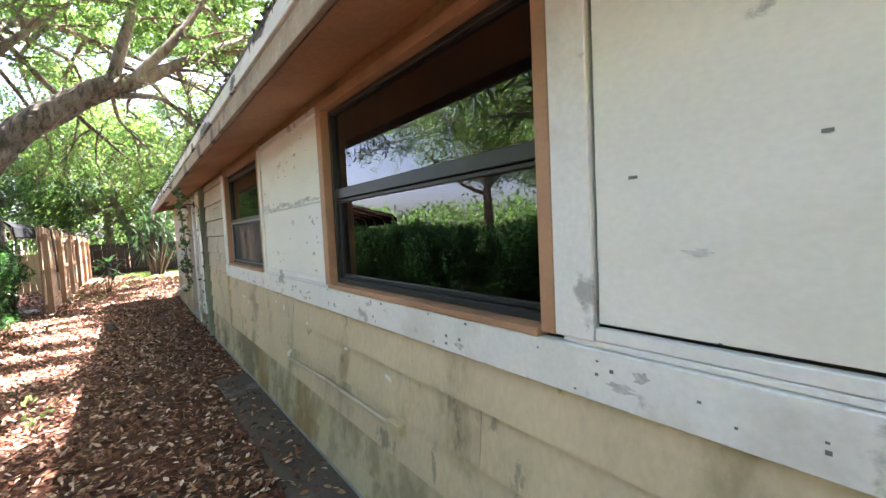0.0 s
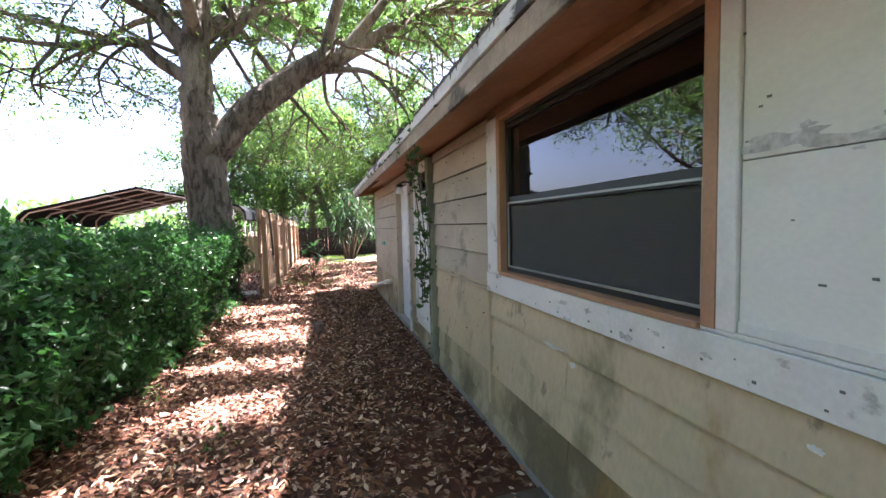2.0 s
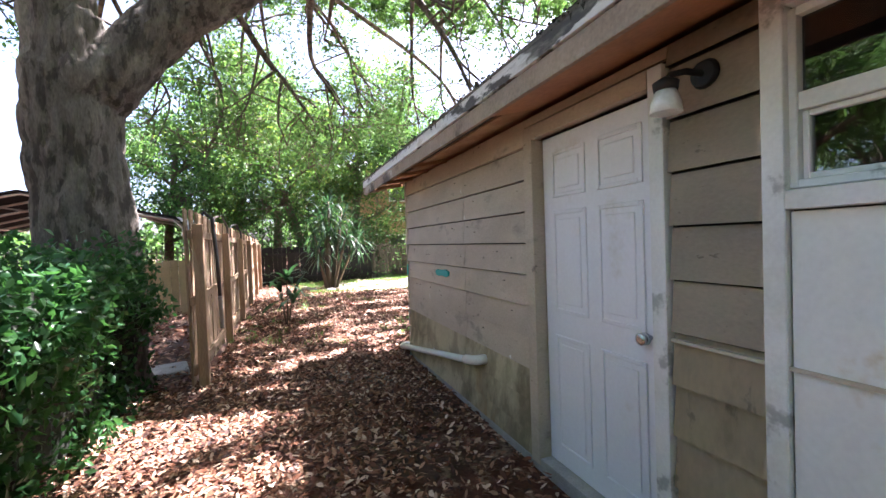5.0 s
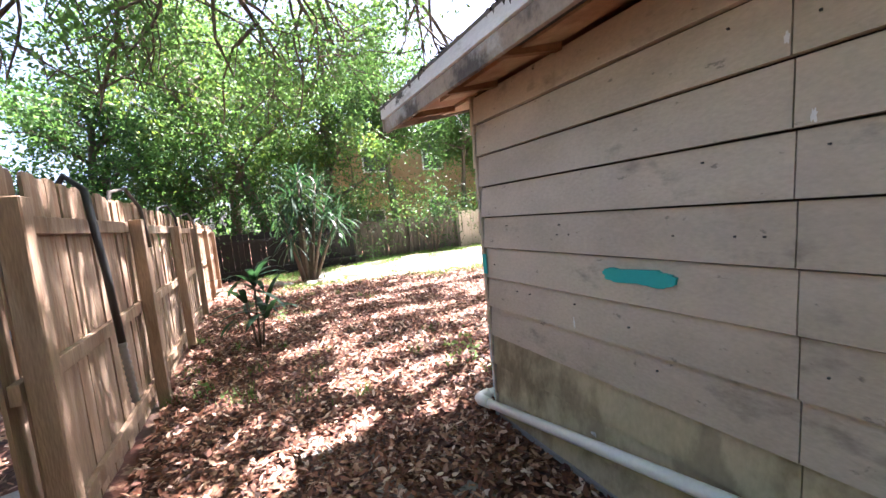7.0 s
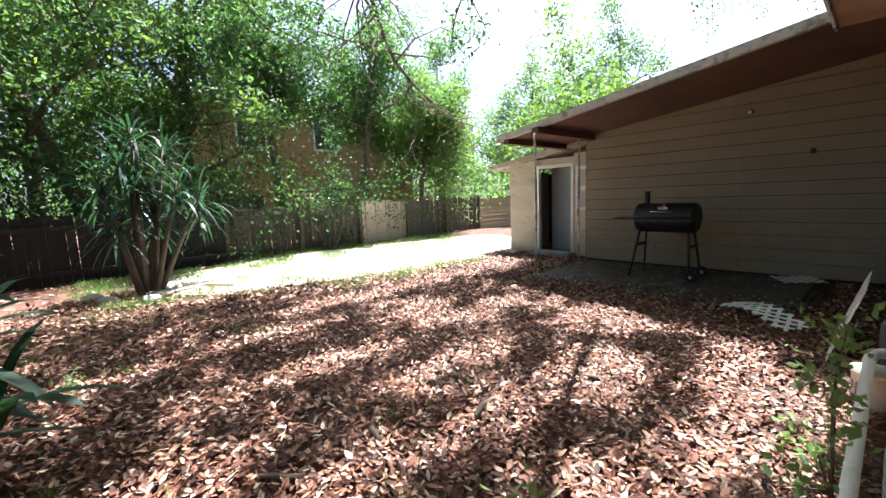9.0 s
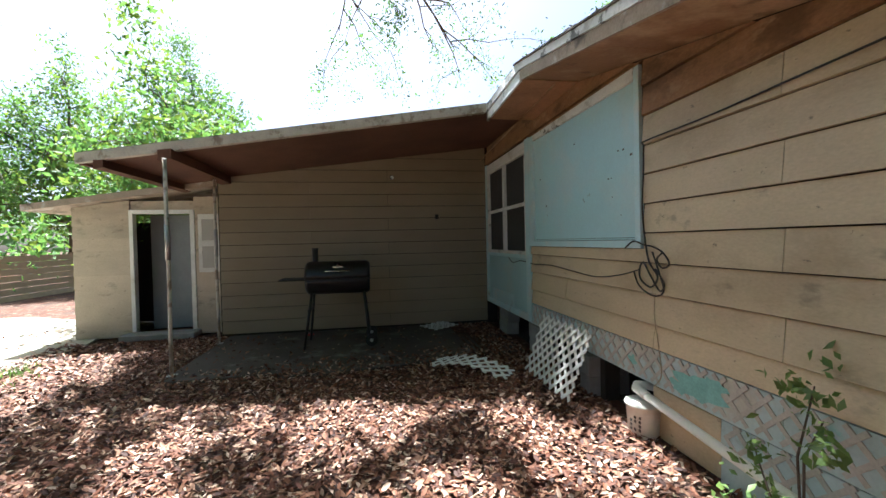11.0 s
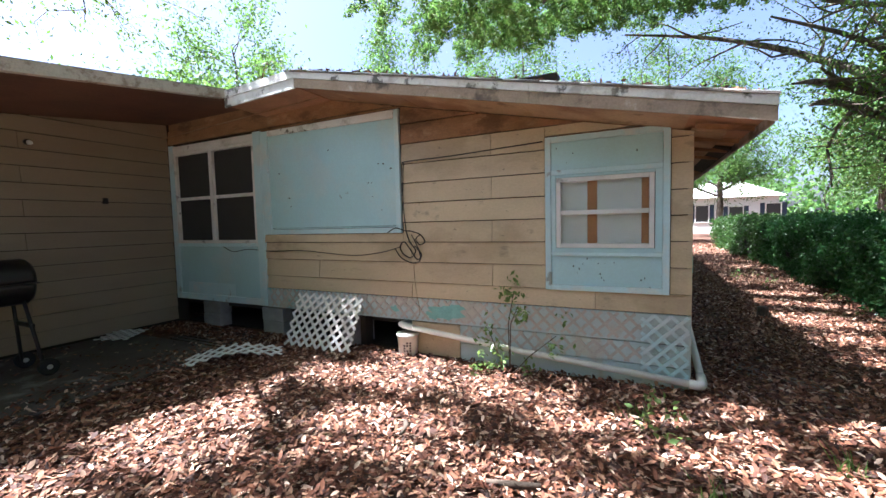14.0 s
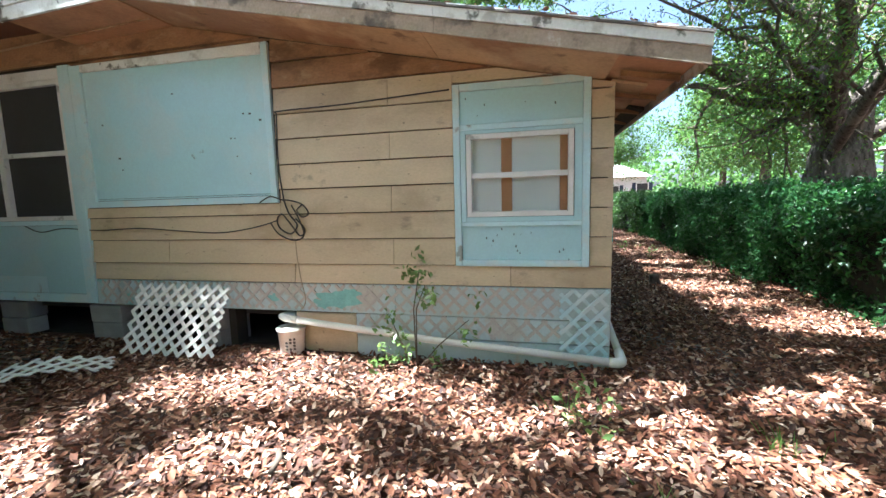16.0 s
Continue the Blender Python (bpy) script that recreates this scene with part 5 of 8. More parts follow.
OAK = (-3.33, 11.9, -0.03)
oak_limbs = [
    [(-3.33, 11.9, -0.06, 0.60), (-3.33, 11.9, 0.45, 0.47), (-3.33, 11.9, 1.5, 0.415), (-3.34, 11.9, 2.5, 0.40), (-3.30, 11.9, 3.25, 0.42), (-3.30, 11.9, 3.7, 0.30)],
    [(-3.37, 11.9, 3.0, 0.34), (-3.44, 11.9, 4.1, 0.29), (-3.42, 11.9, 5.1, 0.26), (-3.33, 12.0, 6.1, 0.20), (-3.2, 12.2, 7.6, 0.13), (-3.0, 12.3, 9.2, 0.05)],
    [(-3.46, 11.9, 4.9, 0.19), (-3.95, 11.9, 5.55, 0.16), (-4.4, 11.8, 6.6, 0.11), (-5.1, 11.6, 8.2, 0.04)],
    [(-3.5, 11.9, 4.35, 0.14), (-4.05, 11.9, 4.75, 0.12), (-4.5, 11.9, 5.05, 0.085), (-5.6, 11.8, 4.85, 0.05), (-6.8, 11.7, 4.9, 0.02)],
    [(-3.25, 11.9, 4.8, 0.11), (-2.75, 11.9, 5.35, 0.085), (-2.15, 11.9, 6.05, 0.06), (-1.2, 11.8, 7.0, 0.025)],
    [(-3.22, 11.9, 3.0, 0.32), (-2.5, 11.9, 3.85, 0.29), (-1.76, 11.9, 4.48, 0.265), (-1.1, 11.9, 4.95, 0.24), (-0.5, 11.95, 5.22, 0.17), (0.3, 12.0, 5.75, 0.13), (1.13, 12.0, 6.25, 0.11), (2.0, 12.0, 6.42, 0.09), (3.3, 12.0, 6.45, 0.06), (4.8, 12.2, 6.3, 0.02)],
    [(-1.0, 11.9, 4.95, 0.15), (-0.62, 11.9, 6.3, 0.11), (-0.3, 12.0, 7.6, 0.06), (0.2, 12.2, 9.0, 0.02)],
    [(-0.65, 11.9, 5.1, 0.14), (0.42, 11.95, 6.5, 0.10), (1.2, 12.2, 7.8, 0.05), (2.0, 12.4, 8.9, 0.02)],
    [(-0.95, 11.9, 4.8, 0.08), (-0.01, 11.95, 4.85, 0.06), (0.72, 12.0, 4.15, 0.035), (1.15, 12.1, 3.4, 0.012)],
    [(0.0, 12.0, 5.5, 0.10), (2.3, 13.4, 7.4, 0.08), (4.5, 14.6, 8.2, 0.05), (6.6, 15.4, 8.0, 0.02)],
    [(-0.3, 12.0, 7.4, 0.08), (1.3, 14.4, 8.6, 0.06), (3.0, 17.0, 8.8, 0.04), (4.2, 18.6, 8.4, 0.015)],
    [(-3.3, 12.0, 5.4, 0.15), (-2.6, 13.8, 6.8, 0.11), (-1.5, 16.2, 7.6, 0.07), (0.0, 18.6, 7.4, 0.03)],
    [(-3.35, 11.8, 5.2, 0.14), (-3.2, 9.6, 7.0, 0.10), (-2.3, 7.2, 7.9, 0.06), (-1.2, 4.6, 7.9, 0.025)],
    [(-1.5, 16.2, 7.6, 0.07), (1.2, 18.4, 7.6, 0.06), (3.6, 19.8, 7.0, 0.055), (4.46, 20.0, 5.9, 0.05), (4.91, 20.0, 4.84, 0.045), (5.55, 20.0, 4.24, 0.035), (6.6, 20.0, 3.62, 0.025), (8.0, 20.1, 3.42, 0.01)],
    [(-1.0, 16.8, 7.5, 0.05), (0.3, 18.6, 7.2, 0.04), (0.62, 19.0, 6.3, 0.035), (0.88, 19.0, 5.4, 0.025), (1.45, 19.1, 4.7, 0.012)],
    [(1.3, 14.4, 8.6, 0.05), (2.9, 17.6, 8.0, 0.045), (3.38, 19.0, 6.8, 0.04), (3.46, 19.1, 5.8, 0.03), (3.95, 19.2, 5.2, 0.012)],
    [(-2.3, 14.6, 7.0, 0.06), (-3.2, 18.0, 7.2, 0.05), (-3.15, 20.0, 6.4, 0.04), (-3.0, 20.1, 5.5, 0.03), (-2.3, 20.2, 5.6, 0.012)],
    [(-4.4, 11.8, 6.6, 0.09), (-6.0, 10.2, 7.0, 0.06), (-7.6, 8.6, 7.2, 0.02)],
    [(-4.5, 11.9, 5.05, 0.07), (-6.2, 12.8, 5.6, 0.05), (-8.2, 13.4, 6.2, 0.02)],
    [(-3.95, 11.9, 5.55, 0.09), (-5.6, 10.4, 5.9, 0.06), (-7.2, 9.2, 5.6, 0.02)],
    [(-4.4, 11.8, 6.6, 0.08), (-5.4, 12.6, 7.8, 0.06), (-7.0, 12.8, 8.6, 0.02)],
    [(-2.6, 13.8, 6.8, 0.08), (-4.0, 15.5, 6.6, 0.06), (-5.0, 17.5, 6.0, 0.04), (-5.6, 19.0, 5.2, 0.015)],
    [(-1.5, 16.2, 7.6, 0.06), (-2.2, 17.8, 6.8, 0.04), (-2.4, 19.2, 5.9, 0.015)],
    [(-3.35, 12.6, 6.1, 0.10), (-5.2, 14.2, 6.4, 0.07), (-6.8, 15.6, 6.0, 0.04), (-7.8, 16.6, 5.4, 0.015)],
    [(-3.0, 13.0, 6.3, 0.07), (-1.9, 15.0, 6.5, 0.05), (-1.7, 16.8, 6.2, 0.03), (-1.6, 18.0, 5.6, 0.012)],
    [(0.0, 18.6, 7.4, 0.05), (1.2, 20.0, 6.6, 0.03), (1.9, 21.0, 5.7, 0.012)],
    [(-3.2, 12.2, 7.4, 0.08), (-1.0, 15.2, 9.2, 0.06), (1.0, 18.4, 9.8, 0.04), (2.4, 20.6, 9.2, 0.015)],
    [(2.3, 13.4, 7.4, 0.07), (5.0, 13.0, 8.8, 0.05), (7.6, 13.6, 9.4, 0.03), (9.4, 14.4, 9.0, 0.012)],
    [(-0.3, 12.0, 7.4, 0.08), (0.8, 10.0, 8.2, 0.06), (2.0, 8.0, 8.4, 0.03), (3.2, 6.6, 8.2, 0.012)],
    [(-3.3, 12.2, 6, 0.055), (-2.7, 14.4, 5, 0.039), (-2.4, 15, 4.1, 0.025), (-2.65, 15.3, 3.4, 0.017), (-2.85, 15.6, 3, 0.008)],
    [(-3, 12.4, 6.2, 0.072), (-1.8, 14.4, 4.9, 0.055), (-1.3, 15, 4.45, 0.044), (-0.9, 15.6, 4.1, 0.028), (-0.5, 16.4, 3.9, 0.011)],
    [(-1.75, 14.5, 4.85, 0.028), (-2, 14.9, 4, 0.017), (-2.4, 15.2, 3.6, 0.008)],
    [(-1, 12, 5, 0.055), (-0.9, 14.6, 4.9, 0.041), (-0.5, 15.2, 4.5, 0.03), (-0.1, 15.8, 4.2, 0.019), (0.3, 16.6, 3.9, 0.008)],
    [(0.3, 12, 5.7, 0.044), (0.9, 14.2, 5.2, 0.033), (1.15, 15, 4.5, 0.025), (1.5, 15.6, 4, 0.008)],
    [(-3.5, 12.1, 5.2, 0.039), (-3.4, 14.2, 4.5, 0.028), (-3.2, 15, 4, 0.017), (-3.6, 15.6, 3.4, 0.008)],
    [(0.0, 12.0, 5.5, 0.05), (0.9, 12.0, 5.2, 0.035), (1.6, 12.1, 4.6, 0.012)],
    [(6.0, 15.2, 8.0, 0.04), (7.7, 13.8, 7.2, 0.032), (8.6, 12.7, 6.6, 0.024), (9.3, 11.9, 5.9, 0.01)],
    [(7.6, 13.8, 7.3, 0.03), (8.6, 14.2, 6.9, 0.02), (9.4, 14.5, 6.2, 0.008)],
    [(0.9, 12.0, 6.1, 0.05), (1.7, 12.0, 5.5, 0.035), (2.3, 12.1, 4.9, 0.012)],
    [(-5.6, 11.8, 4.85, 0.04), (-5.9, 11.6, 4.2, 0.025), (-5.7, 11.5, 3.7, 0.01)],
    [(-4.5, 11.9, 5.05, 0.04), (-4.9, 11.6, 4.4, 0.025), (-4.8, 11.5, 3.7, 0.01)],
    [(-3.2, 9.6, 7.0, 0.08), (-1.0, 8.4, 8.2, 0.06), (0.8, 7.2, 8.6, 0.03), (2.0, 6.4, 8.4, 0.012)],
]
oak = make_tree("oak_tree", OAK, oak_limbs, "large old oak with furrowed bark and forked limbs", M_BARK,
          [(M_LEAF_OAK, 1.0), (M_LEAF_FAR, 1.0)], 11, twigs=7, tlen=1.7, depth=1, n_each=18, spread=0.15, size=0.09, droop=0.06, clear=True)


def high_crown(tree, seed):
    """Clumps of leaves high over the yard and the roof, with gaps between."""
    g = np.random.default_rng(seed)
    cen = []
    for k in range(17000):
        x, y, z = g.uniform(-5, 14), g.uniform(-2, 20.5), g.uniform(8.7, 9.6)
        if x > 6.4 and y > 18.6:
            continue
        v = noise.noise(Vector((x * 0.75, y * 1.7, 4.0))) + 0.25 * noise.noise(Vector((x * 0.3, y * 0.3, 9.0))) + 0.12 * noise.noise(Vector((x * 3.1, y * 4.4, 2.0)))
        v += 0.34 * (y < 9.0) - (0.60 if y < 10 else 0.2) * max(0.0, x - (4.0 if y < 6 else 6.5)) / 3.5
        if x < 10.5 and v > -0.32 and not sunny((x, y, z)) and not open_sky(Vector((x, y, z - 0.4))):
            cen.append((x - OAK[0], y - OAK[1], z - OAK[2]))
    half = len(cen) // 2
    for k, (m, sel) in enumerate(((M_LEAF_OAK, cen[:half]), (M_LEAF_FAR, cen[half:]))):
        tagged(leaves("crown", sel, 30, 0.085, 0.14, m, seed + k, parent=tree), kind="stuff")


high_crown(oak, 301)


def upright(x, y, h, r, lean=(0, 0), n=6, seed=0, start=0.35, reach=2.6):
    """Trunk and limbs of an ordinary garden tree."""
    rnd = random.Random(seed)
    top = (x + lean[0], y + lean[1], h * 0.8)
    rows = [[(x, y, -0.08, r * 1.3), (x + lean[0] * 0.2, y + lean[1] * 0.2, h * 0.25, r), (x + lean[0] * 0.6, y + lean[1] * 0.6, h * 0.55, r * 0.7), (*top, r * 0.3)]]
    for k in range(n):
        t = start + (0.95 - start) * k / n
        p = Vector((x + lean[0] * t, y + lean[1] * t, h * 0.8 * t))
        a = k * 2.4 + rnd.random()
        e = reach * rnd.uniform(0.6, 1.1) * (1.15 - 0.5 * t)
        q = p + Vector((math.cos(a) * e * 0.5, math.sin(a) * e * 0.5, e * rnd.uniform(0.15, 0.4)))
        s = p + Vector((math.cos(a) * e, math.sin(a) * e, e * rnd.uniform(0.3, 0.75)))
        rows.append([(*p, r * 0.45), (*q, r * 0.3), (*s, r * 0.12)])
    rows.append([(*top, r * 0.3), (top[0] + lean[0] * 0.1, top[1], h * 0.9, r * 0.2), (top[0] + lean[0] * 0.2, top[1] + 0.2, h, 0.02)])
    return rows


ROW = [  # x, y, height, radius, lean, foliage, limbs, reach
    (-0.5, 25.8, 9.5, 0.17, (-2.6, 0.3), [(M_LEAF_FAR, 1), (M_LEAF_OAK, 1), (M_LEAF_YEL, 0.7)], 9, 3.2),
    (-3.4, 27.2, 10.0, 0.2, (0.4, 0), [(M_LEAF_FAR, 1), (M_LEAF_OAK, 0.8), (M_LEAF_YEL, 0.5)], 9, 3.2),
    (-5.9, 26.0, 8.0, 0.16, (0.6, 0), [(M_LEAF_FAR, 1), (M_LEAF_DARK, 0.8)], 8, 2.6),
    (1.6, 26.2, 10.5, 0.18, (0.5, 0), [(M_LEAF_YEL, 0.7), (M_LEAF_OAK, 0.8), (M_LEAF_FAR, 1)], 10, 3.0),
    (4.2, 25.6, 9.0, 0.14, (-0.3, 0), [(M_LEAF_FAR, 1), (M_LEAF_DARK, 0.6)], 9, 2.6),
    (7.6, 26.0, 8.0, 0.12, (0.6, 0), [(M_LEAF_FAR, 1), (M_LEAF_OAK, 0.8)], 8, 2.4),
    (10.2, 25.8, 6.2, 0.10, (0.8, 0), [(M_LEAF_YEL, 1), (M_LEAF_FAR, 0.8)], 8, 2.0),
    (14.0, 28.5, 9.0, 0.16, (0, 0), [(M_LEAF_FAR, 1), (M_LEAF_OAK, 0.8)], 9, 3.0),
    (17.5, 25.0, 8.0, 0.15, (0, 0), [(M_LEAF_FAR, 1), (M_LEAF_YEL, 0.5)], 9, 2.8),
    (21.0, 22.0, 9.5, 0.18, (0, 0), [(M_LEAF_OAK, 1), (M_LEAF_FAR, 0.8)], 8, 3.0),
    (11.0, 18.7, 5.3, 0.08, (0, 0), [(M_LEAF_FAR, 0.6), (M_LEAF_YEL, 0.5)], 8, 1.7),
    (-1.8, 30.5, 11.0, 0.2, (0, 0), [(M_LEAF_OAK, 1), (M_LEAF_FAR, 1)], 9, 3.4),
]
for k, (x, y, h, r, lean, fol, nl, reach) in enumerate(ROW):
    make_tree("garden_tree", (x, y, -0.05), upright(x, y, h, r, lean, nl, k, 0.62 if 3 < x < 11 else 0.28, reach), "leafy green tree growing behind the back fence", M_BARK_THIN,
              fol, 40 + k, twigs=7, tlen=1.5, depth=1, n_each=44, spread=0.27, size=0.165, first=0.2, droop=0.04, group="trees behind the fence")
# trees on the street side of the house
make_tree("oak_tree", (-7.6, 1.6, -0.05), [
    [(-7.6, 1.6, -0.1, 0.95), (-7.55, 1.7, 0.8, 0.82), (-7.55, 1.8, 2.0, 0.70), (-7.6, 1.8, 3.2, 0.56), (-7.65, 1.8, 3.8, 0.40)],
    [(-7.2, 1.9, 3.2, 0.20), (-6.76, 2.0, 3.6, 0.17), (-4.72, 2.67, 3.74, 0.12), (-3.53, 3.33, 4.08, 0.08), (-2.95, 4.0, 3.9, 0.03)],
    [(-7.2, 1.9, 3.3, 0.22), (-6.76, 2.0, 3.75, 0.19), (-5.35, 2.62, 3.98, 0.15), (-4.17, 3.25, 4.2, 0.11), (-3.2, 3.88, 4.41, 0.07), (-2.5, 4.5, 4.3, 0.02)],
    [(-7.3, 2.0, 3.5, 0.26), (-6.34, 2.75, 4.15, 0.20), (-5.37, 3.5, 4.45, 0.14), (-4.4, 4.2, 5.2, 0.05)],
    [(-7.5, 1.8, 3.6, 0.28), (-7.24, 1.7, 4.79, 0.23), (-7.0, 1.6, 5.8, 0.18), (-6.8, 1.5, 6.6, 0.12), (-6.4, 1.6, 8.0, 0.04)],
    [(-7.14, 1.8, 5.4, 0.12), (-7.54, 1.9, 5.6, 0.11), (-7.81, 2.0, 6.2, 0.08), (-8.0, 2.2, 7.2, 0.03)],
    [(-7.9, 1.8, 3.5, 0.26), (-8.1, 1.8, 3.9, 0.24), (-8.73, 1.65, 4.75, 0.19), (-9.5, 1.5, 5.4, 0.12), (-10.6, 1.6, 6.2, 0.04)],
    [(-7.1, 1.9, 3.1, 0.16), (-6.78, 2.0, 3.29, 0.13), (-5.76, 2.5, 3.21, 0.09), (-4.94, 3.0, 2.75, 0.03)],
    [(-7.1, 1.8, 5.0, 0.15), (-6.3, 2.2, 5.74, 0.12), (-5.41, 2.6, 6.11, 0.09), (-4.03, 3.0, 6.25, 0.06), (-2.4, 3.4, 6.8, 0.02)],
    [(-5.6, 2.4, 5.3, 0.10), (-4.4, 3.33, 5.1, 0.08), (-3.37, 4.17, 5.3, 0.05), (-2.0, 5.0, 5.6, 0.02)],
    [(-7.3, 1.8, 2.4, 0.3), (-6.6, 3.0, 3.6, 0.24), (-5.9, 4.4, 4.9, 0.17), (-4.6, 5.4, 6.3, 0.10), (-2.6, 6.0, 7.4, 0.04)],
    [(-7.3, 1.8, 2.6, 0.28), (-6.2, 0.8, 4.4, 0.17), (-4.4, -0.6, 6.2, 0.11), (-2.0, -1.4, 7.6, 0.07), (1.0, -1.4, 8.4, 0.03)],
    [(-7.4, 1.9, 2.8, 0.28), (-7.6, 3.6, 4.4, 0.2), (-7.4, 5.6, 6.0, 0.12), (-6.6, 7.6, 6.8, 0.04)],
    [(-7.2, 1.9, 2.9, 0.3), (-7.0, 1.6, 5.0, 0.24), (-6.2, 1.2, 7.2, 0.15), (-5.0, 1.6, 9.0, 0.05)],
    [(-7.5, 1.7, 2.2, 0.2), (-8.6, 2.6, 3.4, 0.16), (-9.8, 4.4, 4.4, 0.08), (-10.6, 5.6, 4.6, 0.03)],
    [(-7.3, 1.8, 2.3, 0.16), (-6.4, 4.2, 3.1, 0.12), (-6.0, 5.6, 3.7, 0.07), (-5.8, 7.0, 4.0, 0.02)],
], "spreading oak with heavy limbs behind the hedge", M_BARK, [(M_LEAF_FAR, 1), (M_LEAF_YEL, 0.8)], 77, twigs=9, tlen=1.9, depth=1, n_each=20, spread=0.28, size=0.11, first=0.35, clear=True)
for k, (x, y, h) in enumerate(((6.5, -7.5, 11.5), (12.5, -3.0, 10.5), (-1.0, -13.0, 12.0), (15.5, 4.0, 9.0), (-14.0, -9.0, 9.5), (-13.0, -19.0, 9.0), (-10.0, -7.0, 8.5), (-5.0, -22.0, 9.5), (-24.5, 1.0, 13.0), (-25.0, 9.5, 12.0), (-19.0, 15.0, 10.5), (-24.0, -8.0, 12.0), (-12.8, 14.2, 9.0))):
    make_tree("garden_tree", (x, y, -0.05), upright(x, y, h, 0.22, (0, 0), 11, 90 + k, 0.4, 4.2), "broad leafy tree rising behind the house", M_BARK,
              [(M_LEAF_OAK, 1), (M_LEAF_FAR, 1)], 120 + k, twigs=8, tlen=1.8, depth=1, n_each=34, spread=0.40, size=0.18, first=0.2, clear=True, group="trees in front of the house")
# far woods that close the view
gw = np.random.default_rng(5)
cs = []
for k in range(2600):
    a = gw.uniform(0, 2 * math.pi)
    rr = gw.uniform(42, 58)
    x, y = rr * math.sin(a), 8 + rr * math.cos(a)
    if x < -14 and 22 < y < 62:
        top = 4.0
    else:
        top = 6.0 + 3.5 * noise.noise(Vector((math.sin(a) * 3, math.cos(a) * 3, 0.3)))
    cs.append((x, y, gw.uniform(0, max(1.5, top))))
w = leaves("far_woods", cs, 16, (0.9, 0.9, 0.7), 0.75, M_LEAF_FAR, 6, aspect=0.6)
tagged(w, "distant green trees all round the yards", "woods", "", "stuff")


# ---------------------------------------------------------------- hedge
def make_hedge(name, x0, x1, y0, y1, h, label, seed, count, material, size):
    hedge = empty(name, (0.5 * (x0 + x1), 0.5 * (y0 + y1), -0.02), label, "hedge")
    ox, oy = hedge.location.x, hedge.location.y
    g = np.random.default_rng(seed)
    flare = lambda y: 0.20 * min(1.0, max(0.0, (y - 2.6) / 1.4)) + 0.12 * min(1.0, max(0.0, (y - 8.6) / 1.6))
    bump = lambda y, z: 0.40 * noise.noise(Vector((y * 0.8, z * 1.2, seed))) + 0.26 * noise.noise(Vector((y * 2.7, z * 2.5, seed + 3)))
    bm = bm_new()
    ny = int((y1 - y0) / 0.35)
    prof = [(x0 + 0.2, 0.05), (x0 + 0.12, h * 0.7), (x0 + 0.35, h - 0.14), (x1 - 0.35, h - 0.14), (x1 - 0.14, h * 0.7), (x1 - 0.3, 0.05)]
    rings = []
    for j in range(ny + 1):
        y = y0 + 0.12 + (y1 - y0 - 0.24) * j / ny
        rings.append([bm.verts.new((px + (flare(y) if px > ox else 0.0) - ox + bump(y, pz) * 0.7, y - oy, pz + 0.02)) for px, pz in prof])
    for a, b in zip(rings, rings[1:]):
        for i in range(6):
            bm.faces.new((a[i], a[(i + 1) % 6], b[(i + 1) % 6], b[i]))
    bm.faces.new(rings[0])
    bm.faces.new(rings[-1][::-1])
    # Solid body added behind the leaves to block light and look dark.
    part("twig_core", bm, M_HEDGE_SHADE, hedge)
    cen = []
    while len(cen) < count:
        y = g.uniform(y0, y1)
        side = g.random()
        if side < 0.50:
            z = h * g.uniform(0.03, 1.0)
            taper = 0.08 * (1 - z / h) + (0.12 * max(0.0, z / h - 0.75) * 4)
            cen.append((x1 + flare(y) - taper - ox + bump(y, z) - abs(g.normal()) * 0.10, y - oy, z))
        elif side < 0.86:
            x = g.uniform(x0, x1 + flare(y))
            e = min(x - x0, x1 + flare(y) - x)
            cen.append((x - ox, y - oy, h - 0.10 * max(0, 1 - e / 0.3) + bump(y, x * 1.7) * 0.8 - abs(g.normal()) * 0.06))
        else:
            x, z = g.uniform(x0 + 0.1, x1 + 0.1), h * g.uniform(0.03, 0.95)
            cen.append((x - ox, (y0 if g.random() < 0.4 else y1) - oy + bump(x * 2, z) - 0.05, z))
    leaves("foliage", cen, 3, 0.055, size, material, seed, aspect=0.5, parent=hedge)
    return hedge


make_hedge("hedge", -4.5, -2.98, 0.5, 11.75, 1.36, "clipped dark green hedge along the side yard", 21, 22000, M_LEAF_HEDGE, 0.076)
make_hedge("hedge", -4.6, -2.9, -9.0, 0.45, 1.42, "sunlit light green hedge running on towards the street", 22, 6000, M_LEAF_VINE, 0.10)


